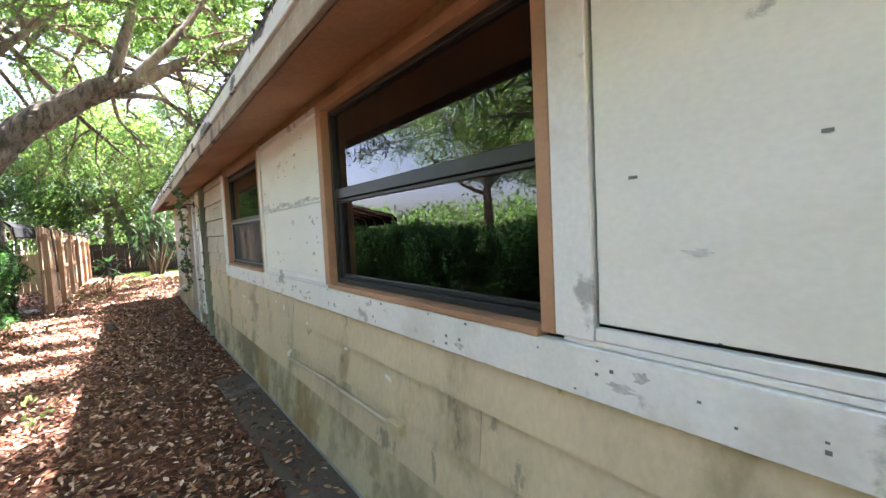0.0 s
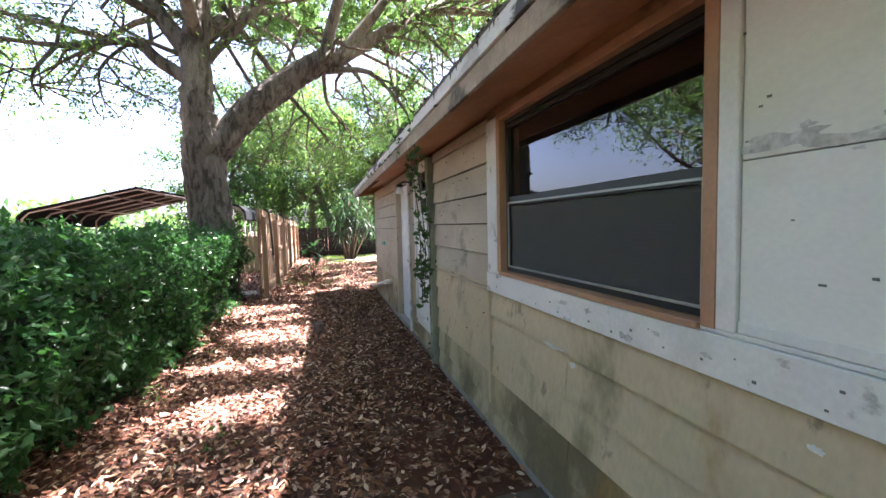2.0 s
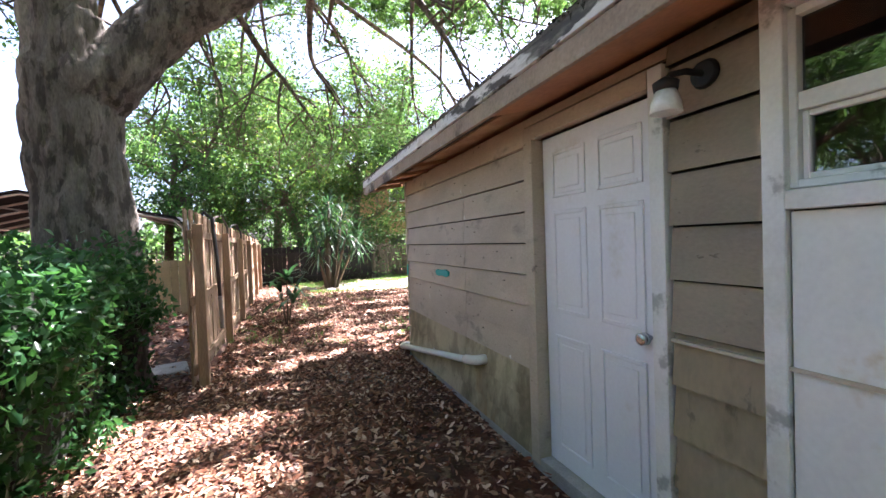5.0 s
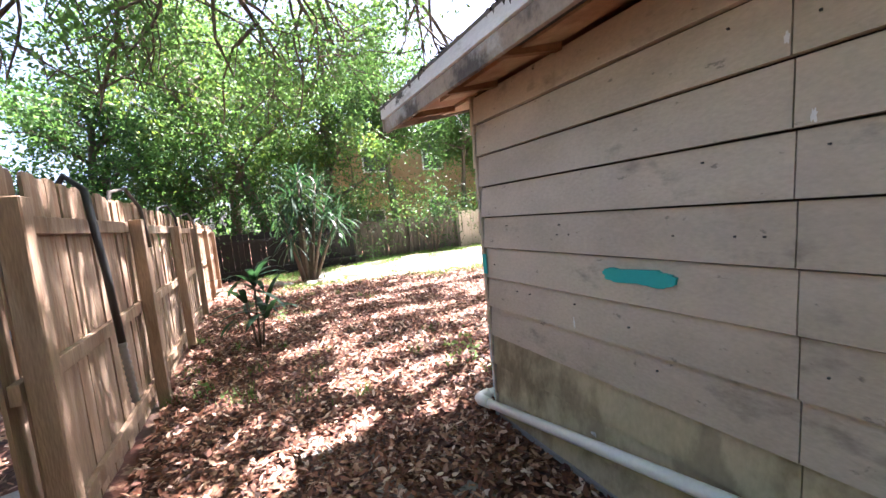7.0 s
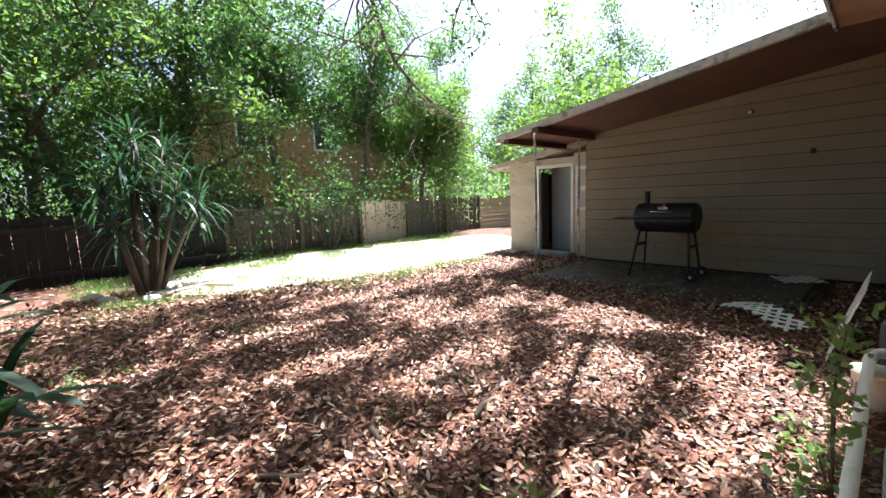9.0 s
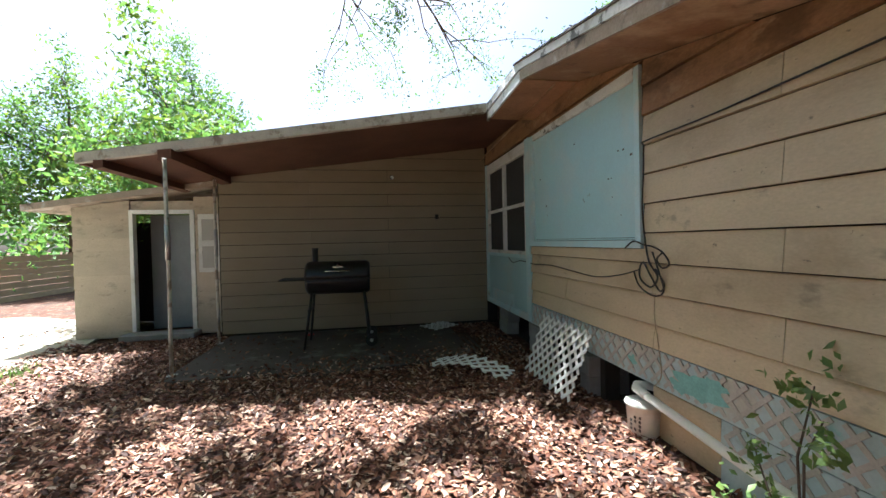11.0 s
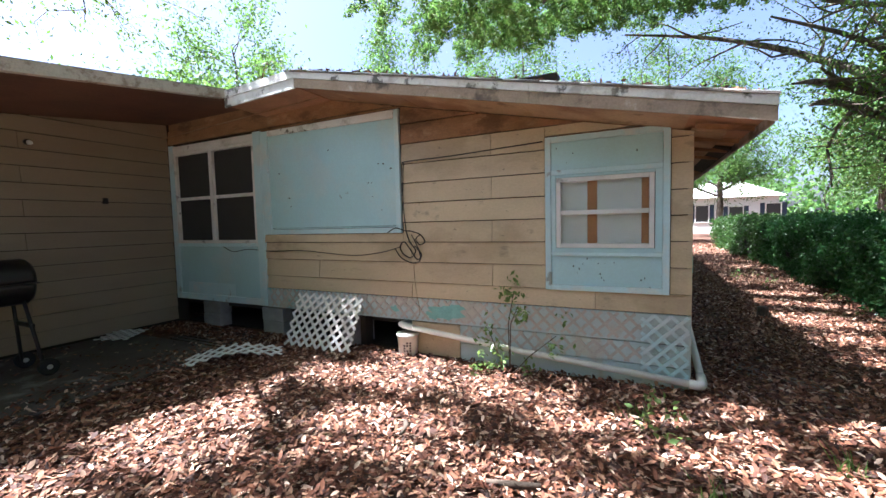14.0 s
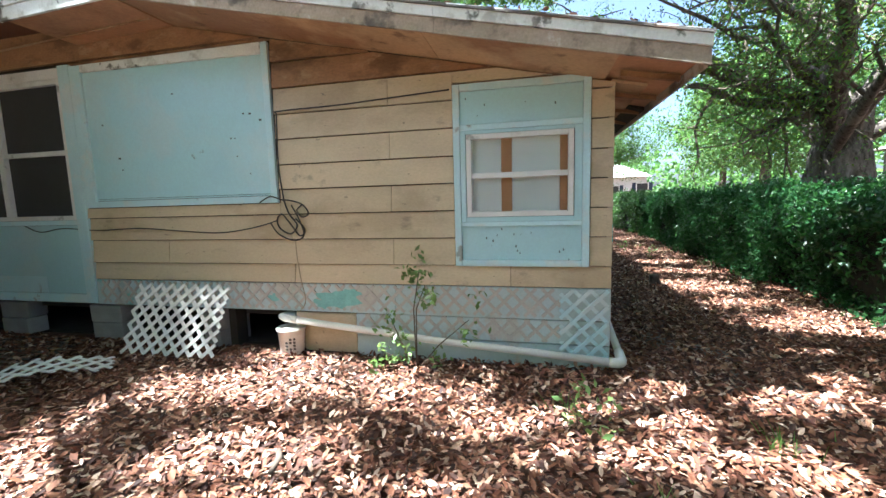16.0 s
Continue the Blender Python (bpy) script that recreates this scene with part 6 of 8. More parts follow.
# ---------------------------------------------------------------- blade plants
def blade_plant(name, base, heads, label, blade_len, width, material, seed, stem_r, arch=0.5, low=-0.35, high=1.25, skirt=0.18):
    """Arching strap leaves in heads on stems."""
    rnd = random.Random(seed)
    pl = empty(name, base, label, "plant")
    for hx, hy, hz, n in heads:
        part("stem", add_tube(bm_new(), [(hx * 0.2, hy * 0.2, -0.05), (hx * 0.6, hy * 0.6, hz * 0.5), (hx, hy, hz)], [stem_r * 1.3, stem_r, stem_r * 0.8], 7), M_BARK_THIN, pl)
        bm = bm_new()
        for k in range(n):
            a, el = k * 2.399 + rnd.uniform(-0.3, 0.3), rnd.uniform(low, high)
            ln = blade_len * rnd.uniform(0.7, 1.15)
            d = Vector((math.cos(a) * math.cos(el), math.sin(a) * math.cos(el), math.sin(el)))
            sd = Vector((-math.sin(a), math.cos(a), 0))
            p, rows = Vector((hx, hy, hz - rnd.uniform(0, skirt))), []
            for s in range(6):
                t = s / 5
                wd = width * (0.5 + 1.6 * t) * (1 - t) ** 0.7 + 0.002
                rows.append((bm.verts.new(p - sd * wd * 0.5), bm.verts.new(p + sd * wd * 0.5)))
                d = (d + Vector((0, 0, -arch * (0.12 + 0.4 * t)))).normalized()
                p = p + d * ln / 5
            for (q0, q1), (q2, q3) in zip(rows, rows[1:]):
                bm.faces.new((q0, q1, q3, q2))
        tagged(part("leaf_head", bm, material, pl), kind="stuff")
    return pl


blade_plant("yucca", (-0.16, 20.7, 0), [(-0.1, 0.1, 2.45, 46), (0.0, 0.0, 1.95, 44), (0.65, -0.1, 1.95, 46), (1.0, 0.2, 1.62, 40), (-0.42, 0.2, 1.9, 40), (0.3, 0.3, 1.5, 44), (0.1, 0.3, 2.9, 40), (0.55, 0.35, 2.6, 36), (-0.3, -0.1, 1.3, 36)],
            "tall clump of dark yucca with drooping sword leaves", 0.78, 0.05, M_LEAF_YUCCA, 3, 0.04, 0.85, -0.75, 1.35, 0.45)
blade_plant("young_dracaena", (-1.48, 14.97, 0), [(0.02, 0.0, 0.92, 17), (-0.10, 0.05, 0.60, 9), (0.10, -0.06, 0.48, 9)], "small broad-leaved sapling growing through the leaf litter", 0.62, 0.095, M_LEAF_YUCCA, 8, 0.014, 0.75)
# tangled shrubs before the back fence and building
for k, (x, y, h, rx, m) in enumerate(((2.3, 25.6, 4.0, 1.0, M_LEAF_DARK), (-0.4, 25.4, 3.6, 1.0, M_LEAF_DARK), (4.9, 23.6, 2.6, 0.6, M_LEAF_DARK), (0.6, 24.6, 4.6, 1.3, M_LEAF_DARK), (-2.4, 25.6, 4.8, 1.4, M_LEAF_DARK), (1.4, 24.2, 2.6, 0.8, M_LEAF_DARK), (2.8, 25.0, 3.2, 1.0, M_LEAF_OAK), (7.2, 25.0, 2.6, 0.9, M_LEAF_OAK), (9.6, 25.3, 2.8, 0.9, M_LEAF_YEL), (-1.6, 24.6, 3.2, 1.2, M_LEAF_DARK), (-4.2, 24.5, 3.0, 1.2, M_LEAF_FAR), (12.5, 26.2, 2.4, 1.0, M_LEAF_SHRUB))):
    sh = empty("shrub", (x, y, -0.05), "tangled leafy shrub by the back fence", "shrub", "shrubs by the back fence")
    rnd = random.Random(k)
    bm, tips = bm_new(), []
    for j in range(9):
        a = j * 2.4
        twig(bm, Vector((0.1 * math.cos(a), 0.1 * math.sin(a), 0)), Vector((0.35 * math.cos(a), 0.35 * math.sin(a), 1)).normalized(), h * rnd.uniform(0.6, 1.0), 0.025, 1, rnd, tips, 0.02)
    tagged(part("stem_growth", bm, M_BARK_THIN, sh), kind="stuff")
    leaves("foliage", tips, 26, (0.28 * rx + 0.1, 0.25, 0.28), 0.12, m, 60 + k, parent=sh)


# ---------------------------------------------------------------- vine and small shrubs by the house
def sprig(bm_stem, rows, pts, n, size, rnd):
    """Stem through pts and n leaf centres along it."""
    add_tube(bm_stem, pts, [0.004] * len(pts), 5)
    for k in range(n):
        t = rnd.random() * (len(pts) - 1)
        i = int(t)
        p = Vector(pts[i]).lerp(Vector(pts[i + 1]), t - i)
        rows.append(tuple(p))


vine = empty("hanging_vine", (-0.38, 5.8, 0.8), "vine with dark green leaves hanging from the eave", "vine")
rnd = random.Random(4)
bm, rows = bm_new(), []
o = Vector((-0.38, 5.8, 0.8))
for pts, n in (([(-0.42, 5.98, 2.12), (-0.40, 5.95, 1.85), (-0.38, 5.89, 1.57), (-0.38, 5.85, 1.32), (-0.38, 5.82, 1.07), (-0.37, 5.86, 0.81)], 26),
               ([(-0.42, 5.80, 2.12), (-0.40, 5.75, 1.78), (-0.38, 5.71, 1.46), (-0.38, 5.68, 1.26), (-0.38, 5.69, 1.05)], 24),
               ([(-0.38, 5.85, 1.32), (-0.39, 5.77, 1.15), (-0.38, 5.74, 1.0), (-0.38, 5.78, 0.9)], 14)):
    sprig(bm, rows, [Vector(p) - o for p in pts], n, 0.06, rnd)
part("stem", bm, M_BARK_THIN, vine)
leaves("foliage", rows, 3, (0.03, 0.035, 0.03), 0.066, M_LEAF_VINE, 4, aspect=0.55, parent=vine)
v2 = empty("hanging_vine", (-0.1, 6.75, 0.3), "thin vine climbing the grey-green post", "vine")
o = Vector((-0.1, 6.75, 0.3))
bm, rows = bm_new(), []
sprig(bm, rows, [Vector(p) - o for p in ((-0.06, 6.73, 0.05), (-0.09, 6.74, 0.7), (-0.08, 6.70, 1.3), (-0.1, 6.74, 1.9), (-0.3, 6.8, 2.12))], 22, 0.05, rnd)
part("stem", bm, M_BARK_THIN, v2)
leaves("foliage", rows, 2, 0.03, 0.06, M_LEAF_VINE, 5, aspect=0.55, parent=v2)
v3 = empty("hanging_vine", (-0.42, 6.2, 2.2), "sprigs of vine lying on the roof edge", "vine")
leaves("foliage", [(0.0, 0.3 * k * 0.5 - 0.4, 0.05 + 0.03 * (k % 3)) for k in range(8)], 9, (0.03, 0.08, 0.05), 0.07, M_LEAF_VINE, 6, aspect=0.5, parent=v3)


def small_shrub(base, stems, label, seed, n=16, size=0.06):
    sh = empty("small_shrub", base, label, "shrub")
    rnd = random.Random(seed)
    bm, rows = bm_new(), []
    for pts, tip in stems:
        pts = [(0, 0, -0.04)] + pts
        add_tube(bm, pts, [0.0055] * (len(pts) - 1) + [0.003], 6)
        for k in range(tip):
            q = Vector(pts[-1]) + Vector((rnd.gauss(0, 0.05), rnd.gauss(0, 0.05), rnd.gauss(-0.05, 0.08)))
            rows.append(tuple(q))
    part("stem", bm, M_BARK_THIN, sh)
    leaves("foliage", rows, 8, 0.04, size, M_LEAF_SHRUB, seed, aspect=0.55, parent=sh)


small_shrub((1.53, 12.0, 0), [([(0.0, 0.03, 0.5), (-0.05, 0.0, 0.83)], 8), ([(-0.02, 0.02, 0.5), (-0.10, 0.02, 0.70)], 4), ([(0.12, 0.02, 0.2), (0.20, 0.03, 0.42)], 4), ([(-0.2, 0.02, 0.2), (-0.46, 0.03, 0.43)], 3), ([(0.08, 0.03, 0.15), (0.13, 0.04, 0.26)], 6), ([(0.15, 0.05, 0.08), (0.24, 0.1, 0.15)], 5), ([(-0.1, 0.05, 0.08), (-0.22, 0.1, 0.12)], 3)],
            "spindly shrub with pale green leaves by the skirting", 31)
small_shrub((0.3, 12.75, 0), [([(0.02, 0.02, 0.12), (0.05, 0.05, 0.25)], 5), ([(-0.05, 0.1, 0.1), (-0.1, 0.14, 0.2)], 4)], "low green seedling in the leaf litter", 33)
for k, (x, y) in enumerate(((-2.2, 4.6), (-1.9, 5.6), (-2.5, 8.0), (-2.0, 3.6), (-2.6, 6.6), (-1.6, 4.4), (-1.9, 13.4), (-1.1, 16.2))):
    small_shrub((x, y, 0), [([(0.01, 0.02, 0.06), (0.03, 0.02, 0.10)], 3), ([(-0.03, 0.0, 0.04), (-0.05, 0.02, 0.08)], 2)], "tiny green seedling in the leaf litter", 200 + k, size=0.05)

# ---------------------------------------------------------------- fences
def board_mesh(name, w, h, t, material, dog=0.02):
    bm = bm_new()
    pts = [(-w / 2, 0), (w / 2, 0), (w / 2, h - dog), (w / 2 - dog, h), (-w / 2 + dog, h), (-w / 2, h - dog)]
    a = [bm.verts.new((x, -t / 2, z)) for x, z in pts]
    b = [bm.verts.new((x, t / 2, z)) for x, z in pts]
    bm.faces.new(a)
    bm.faces.new(b[::-1])
    for i in range(6):
        bm.faces.new((a[i], a[(i + 1) % 6], b[(i + 1) % 6], b[i]))
    bmesh.ops.recalc_face_normals(bm, faces=bm.faces)
    me = bpy.data.meshes.new(name)
    bm.to_mesh(me)
    bm.free()
    me.materials.append(material)
    return me


rf = random.Random(9)
fs = empty("side_fence", (-2.40, 11.5, 0), "new cedar privacy fence with posts and three rails", "fence")
me = board_mesh("board", 0.138, 1.82, 0.016, M_FENCE)
for k in range(78):
    o = shared("board", me, fs, (rf.uniform(-0.004, 0.004), 0.17 + k * 0.146, 0.05 - 0.0024 * k + rf.uniform(-0.012, 0.016)), (rf.uniform(-0.012, 0.012), 0, math.pi / 2 + rf.uniform(-0.02, 0.02)))
for j, z in enumerate((0.15, 0.87, 1.56)):
    for k in range(5):
        part("rail", add_box(bm_new(), 0.010, 0.048, 0.1 + k * 2.3, 2.39 + k * 2.3, z - 0.012 * k, z + 0.088 - 0.012 * k, 0.004), M_FENCE, fs)
for k, y in enumerate((0.18, 2.25, 4.3, 6.4, 8.5, 10.6)):
    part("post", add_box(bm_new(), 0.050, 0.145, y - 0.048, y + 0.048, -0.3, 1.70 - 0.014 * y + rf.uniform(-0.015, 0.015), 0.006), M_FENCE, fs)
hose = empty("flat_hose", (-2.36, 12.55, 0.5), "black corrugated hose slung over the fence", "hose")
part("sheath", add_tube(bm_new(), [(-0.10, 0.0, 1.05), (-0.08, 0, 1.30), (-0.02, 0, 1.40), (0.06, 0.02, 1.32), (0.09, 0.05, 0.8), (0.10, 0.08, 0.35)], 0.022, 8), M_CABLE, hose)
bm = bm_new()
ph = [(0.10, 0.08 + 0.004 * k, 0.35 - 0.02 * k) for k in range(22)]
add_tube(bm, ph, [0.028 if k % 2 else 0.020 for k in range(22)], 8)
part("corrugated_end", bm, M_METAL_ROOF, hose, "grey corrugated hose end")
for k, y in enumerate((13.9, 15.9, 17.9, 19.9)):
    c = empty("fence_cable", (-2.40, y, 1.80 - 0.014 * (y - 11.5)), "grey cable looped over the fence top", "cable", "cables over the fence")
    part("loop", add_tube(bm_new(), [(-0.06, -0.3, -0.1), (-0.03, -0.25, 0.14), (0.05, -0.12, 0.17), (0.10, 0.05, 0.02), (0.12, 0.12, -0.35)], 0.016, 7), M_CABLE if k % 2 else M_FENCE_OLD, c)

# back fence in unlike stretches
fb = empty("back_fence", (2.0, 24.0, -0.1), "weathered grey picket fence across the back of the yard", "fence")
me_old = board_mesh("picket", 0.135, 1.5, 0.02, M_FENCE_OLD, 0.0)
me_pink = board_mesh("picket", 0.135, 1.52, 0.02, M_FENCE_PINK, 0.0)
for k in range(75):
    x = k * 0.146
    o = shared("picket", me_pink if 4.4 < x < 6.5 else me_old, fb, (x, 0.07 * x + rf.uniform(-0.01, 0.01), rf.uniform(-0.07, 0.04)), (rf.uniform(-0.02, 0.02), rf.uniform(-0.015, 0.015), 0.07))
for z in (0.25, 1.15):
    part("rail", add_tube(bm_new(), [(0, 0.05, z), (10.9, 0.82, z)], 0.045, 4), M_FENCE_OLD, fb)
for k in range(6):
    part("post", add_box(bm_new(), k * 2.15 - 0.05, k * 2.15 + 0.05, 0.07 * k * 2.15 - 0.15, 0.07 * k * 2.15 - 0.05, -0.2, 1.55, 0.005), M_FENCE_OLD, fb)
ft = empty("tan_fence", (12.9, 24.7, -0.1), "tan horizontal board fence", "fence")
for k in range(7):
    part("board", add_box(bm_new(), 0, 6.0, 0, 0.02, 0.05 + k * 0.2, 0.24 + k * 0.2, 0.004), M_FENCE_TAN, ft)
for k in range(4):
    part("post", add_box(bm_new(), k * 2.0 - 0.02, k * 2.0 + 0.08, 0.021, 0.12, -0.2, 1.5, 0.004), M_FENCE_TAN, ft)
fk = empty("dark_fence", (-2.6, 23.2, -0.1), "wooden fence with deep shade in its near-black colour", "fence")
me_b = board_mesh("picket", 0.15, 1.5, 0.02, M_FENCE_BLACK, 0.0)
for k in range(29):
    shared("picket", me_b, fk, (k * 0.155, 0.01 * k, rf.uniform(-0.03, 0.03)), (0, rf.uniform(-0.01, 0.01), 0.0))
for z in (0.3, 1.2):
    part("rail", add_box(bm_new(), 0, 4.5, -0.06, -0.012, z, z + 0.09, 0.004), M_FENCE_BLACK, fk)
fg = empty("neighbour_fence", (-9.5, 17.5, -0.05), "brown neighbour fence beyond the side fence", "fence")
me_n = board_mesh("picket", 0.14, 1.25, 0.02, M_FENCE_TAN, 0.0)
for k in range(44):
    shared("picket", me_n, fg, (k * 0.15, 0, rf.uniform(-0.02, 0.02)))
part("rail", add_box(bm_new(), 0, 6.5, 0.011, 0.06, 0.9, 0.99, 0.004), M_FENCE_TAN, fg)
for k, (x, y, s) in enumerate(((-3.45, 12.9, 1.0), (-3.9, 13.5, 0.8))):
    pt = empty("plant_pot", (x, y, -0.02), "black plastic nursery pot beyond the fence", "pot", "nursery pots")
    part("body", add_tube(bm_new(), [(0, 0, 0), (0, 0, 0.38 * s), (0, 0, 0.42 * s), (0, 0, 0.40 * s)], [0.17 * s, 0.22 * s, 0.235 * s, 0.19 * s], 20), M_POT, pt)
    leaves("foliage", [(0.1 * math.cos(a), 0.1 * math.sin(a), 0.5 * s) for a in (0, 1.5, 3, 4.5)], 14, 0.1, 0.12, M_LEAF_DARK, 70 + k, parent=pt)

tub = empty("stock_tub", (-4.12, 15.75, -0.02), "large dark blue-black plastic tub beyond the fence", "tub")
part("body", add_tube(bm_new(), [(0, 0, 0), (0, 0, 0.50), (0, 0, 0.56), (0, 0, 0.57), (0, 0, 0.50), (0, 0, 0.10)], [0.30, 0.36, 0.37, 0.385, 0.34, 0.28], 28), M_POT, tub)
part("rim", add_tube(bm_new(), [(0, 0, 0.535), (0, 0, 0.575)], 0.395, 28), M_POT, tub)
ps = part("paving_stone", add_box(bm_new(), -0.24, 0.24, -0.24, 0.24, -0.03, 0.045, 0.01), M_BLOCK)
ps.location, ps.rotation_euler.z = (-2.86, 12.5, 0), 0.25
tagged(ps, "square grey concrete slab behind the fence", "paver")
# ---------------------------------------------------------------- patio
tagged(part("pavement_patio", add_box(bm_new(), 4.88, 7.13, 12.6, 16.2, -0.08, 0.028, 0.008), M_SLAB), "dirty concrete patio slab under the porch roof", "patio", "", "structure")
tagged(part("edging_board", add_tube(bm_new(), [(4.74, 14.9, 0.02), (4.83, 13.9, 0.03), (4.95, 13.0, 0.025)], 0.018, 6), M_FENCE_OLD), "thin weathered stick along the patio edge", "stick")
for x, y, kx, lab in ((5.11, 16.17, 0.05, "scraped white pole with a bent foot under the porch roof"), (6.62, 16.19, -0.06, "thin scraped white pole under the porch roof")):
    pl = empty("porch_pole", (x, y, 0.0), lab, "pole", "porch poles")
    part("tube", add_tube(bm_new(), [(0, 0, 0.03), (0.0, 0.0, 0.5), (kx * 0.3, 0, 1.1), (kx * 0.1, 0, 1.7), (0, 0, 2.505)], 0.021, 10), M_POLE, pl)
    part("foot", add_box(bm_new(), -0.05, 0.05, -0.05, 0.05, 0.026 if x > 6 else 0.0, 0.034, 0.003), M_GREY_ALU, pl)
    part("sleeve", add_tube(bm_new(), [(kx * 0.2, 0, 1.35), (kx * 0.1, 0, 1.75)], 0.028, 10), M_GREY_ALU, pl)


# ---------------------------------------------------------------- barrel grill
def make_grill():
    g = empty("barrel_grill", (6.18, 14.38, 0.028), "black barrel charcoal grill with a side shelf and chimney", "grill")
    L, R, zc = 0.45, 0.235, 0.97

    def half(a0, a1, r, l, n=14):
        bm = bm_new()
        prof = [(r * math.cos(a0 + (a1 - a0) * k / n), zc + r * math.sin(a0 + (a1 - a0) * k / n)) for k in range(n + 1)]
        rings = []
        for y, s in ((-l, 0.86), (-l + 0.03, 0.97), (-l + 0.05, 1.0), (l - 0.05, 1.0), (l - 0.03, 0.97), (l, 0.86)):
            rings.append([bm.verts.new((x * s, y, zc + (z - zc) * s)) for x, z in prof])
        for a, b in zip(rings, rings[1:]):
            for k in range(n):
                f = bm.faces.new((a[k], a[k + 1], b[k + 1], b[k]))
                f.smooth = True
            bm.faces.new((a[0], b[0], b[n], a[n]))
        bm.faces.new(rings[0])
        bm.faces.new(rings[-1][::-1])
        return bm
    bowl = part("firebox", half(math.pi, 2 * math.pi, R, L), M_BLACK, g)
    lid = part("lid", half(0.0, math.pi, R + 0.006, L + 0.004), M_BLACK, g)
    part("handle", add_tube(bm_new(), [(-0.215, -0.16, zc + 0.10), (-0.27, -0.16, zc + 0.11), (-0.27, 0.16, zc + 0.11), (-0.215, 0.16, zc + 0.10)], 0.010, 8), M_CHROME, lid, "chrome lid handle")
    part("badge", add_box(bm_new(), -0.213, -0.203, -0.08, 0.06, zc + 0.15, zc + 0.18, 0.002), M_CHROME, lid, "small pale badge plate")
    part("gauge", add_tube(bm_new(), [(-0.16, -0.01, zc + 0.19), (-0.178, -0.01, zc + 0.205)], 0.028, 14), M_CHROME, lid, "round chrome thermometer")
    part("rim", add_box(bm_new(), -R - 0.012, R + 0.012, -L - 0.01, L + 0.01, zc - 0.012, zc + 0.004, 0.003), M_BLACK, g)
    part("chimney", add_tube(bm_new(), [(0.06, 0.33, zc + 0.16), (0.06, 0.33, zc + 0.42)], 0.042, 12), M_BLACK, g)
    part("chimney_cap", add_tube(bm_new(), [(0.06, 0.33, zc + 0.422), (0.06, 0.33, zc + 0.436)], 0.05, 12), M_BLACK, g)
    sf = part("shelf", add_box(bm_new(), -0.16, 0.16, L + 0.02, L + 0.36, zc - 0.02, zc - 0.004, 0.003), M_BLACK, g, "slatted black side shelf")
    for k in range(6):
        part("slat", add_box(bm_new(), -0.15 + k * 0.052, -0.11 + k * 0.052, L + 0.03, L + 0.35, zc - 0.003, zc + 0.006, 0.002), M_BLACK, sf)
    for a, b in (((-0.13, 0.36), (-0.30, 0.46)), ((0.13, 0.36), (0.30, 0.46)), ((-0.13, -0.36), (-0.28, -0.44)), ((0.13, -0.36), (0.28, -0.44))):
        bm = add_tube(bm_new(), [(a[0], a[1], zc - 0.17), (b[0], b[1], 0.0)], 0.019, 6)
        lg = part("leg", bm, M_BLACK, g)
    for y in (0.405, -0.395):
        part("cross_brace", add_box(bm_new(), -0.21, 0.21, y - 0.012, y + 0.012, 0.50, 0.545, 0.003), M_BLACK, g)
    for x in (-0.28, 0.28):
        wh = part("wheel", add_tube(bm_new(), [(x - 0.028, -0.46, 0.085), (x - 0.024, -0.46, 0.085), (x + 0.024, -0.46, 0.085), (x + 0.028, -0.46, 0.085)], [0.07, 0.086, 0.086, 0.07], 18), M_RUBBER, g)
        part("hub", add_tube(bm_new(), [(x - 0.034, -0.46, 0.085), (x + 0.034, -0.46, 0.085)], 0.025, 10), M_GREY_ALU, wh)
    return g


make_grill()
tagged(part("plastic_lid", add_tube(bm_new(), [(6.84, 14.9, 0.03), (6.84, 14.9, 0.05), (6.84, 14.9, 0.055)], [0.06, 0.058, 0.045], 16), mat("red_plastic", (0.35, 0.02, 0.02), rough=0.4, bump=0.02)), "small red plastic lid on the patio", "lid")

# ---------------------------------------------------------------- lattice pieces
def lattice(name, w, h, step, label, arch=0.0, shear=0.0):
    """A lattice of single slats in two layers."""
    piece = empty(name, (0, 0, 0), label, "lattice", "white lattice pieces")
    place = lambda u_, d, z: (u_, d, z)
    c = -h
    while c < w:
        lo_, hi_ = max(0.0, -c), min(h, w - c)
        if hi_ - lo_ > 0.03:
            bm = bm_new()
            strip(bm, place, (c + lo_, lo_), (c + hi_, hi_), 0.034, 0.0, 0.007)
            part("slat", bm, M_LATTICE, piece)
            bm = bm_new()
            strip(bm, place, (c + lo_, h - lo_), (c + hi_, h - hi_), 0.034, 0.0072, 0.0142)
            part("slat", bm, M_LATTICE, piece)
        c += step
    if arch or shear:
        for ob in piece.children:
            for v in ob.data.vertices:
                v.co.x -= shear * v.co.z
                v.co.y += arch * math.sin(math.pi * min(1.0, max(0.0, v.co.x / w))) ** 1.5
    return piece


o = lattice("garden_trellis", 1.02, 0.66, 0.128, "white plastic lattice panel leaning against the skirting", 0.0, 0.14)
o.matrix_world = Matrix.Translation((3.38, 12.19, 0.025)) @ Matrix.Rotation(radians(17), 4, 'X')
o = lattice("garden_trellis", 0.98, 0.30, 0.13, "broken white lattice piece lying arched in the leaves", 0.09)
o.matrix_world = Matrix.Translation((4.05, 12.56, 0.035)) @ Matrix.Rotation(radians(47), 4, 'Z') @ Matrix.Rotation(radians(84), 4, 'X')
o = lattice("garden_trellis", 0.55, 0.40, 0.13, "white lattice scrap lying flat on the patio")
o.matrix_world = Matrix.Translation((6.86, 12.45, 0.05)) @ Matrix.Rotation(radians(125), 4, 'Z') @ Matrix.Rotation(radians(88), 4, 'X')
dk = empty("slat_mat", (5.6, 12.25, 0.0), "dark slatted mat half under the leaves", "mat")
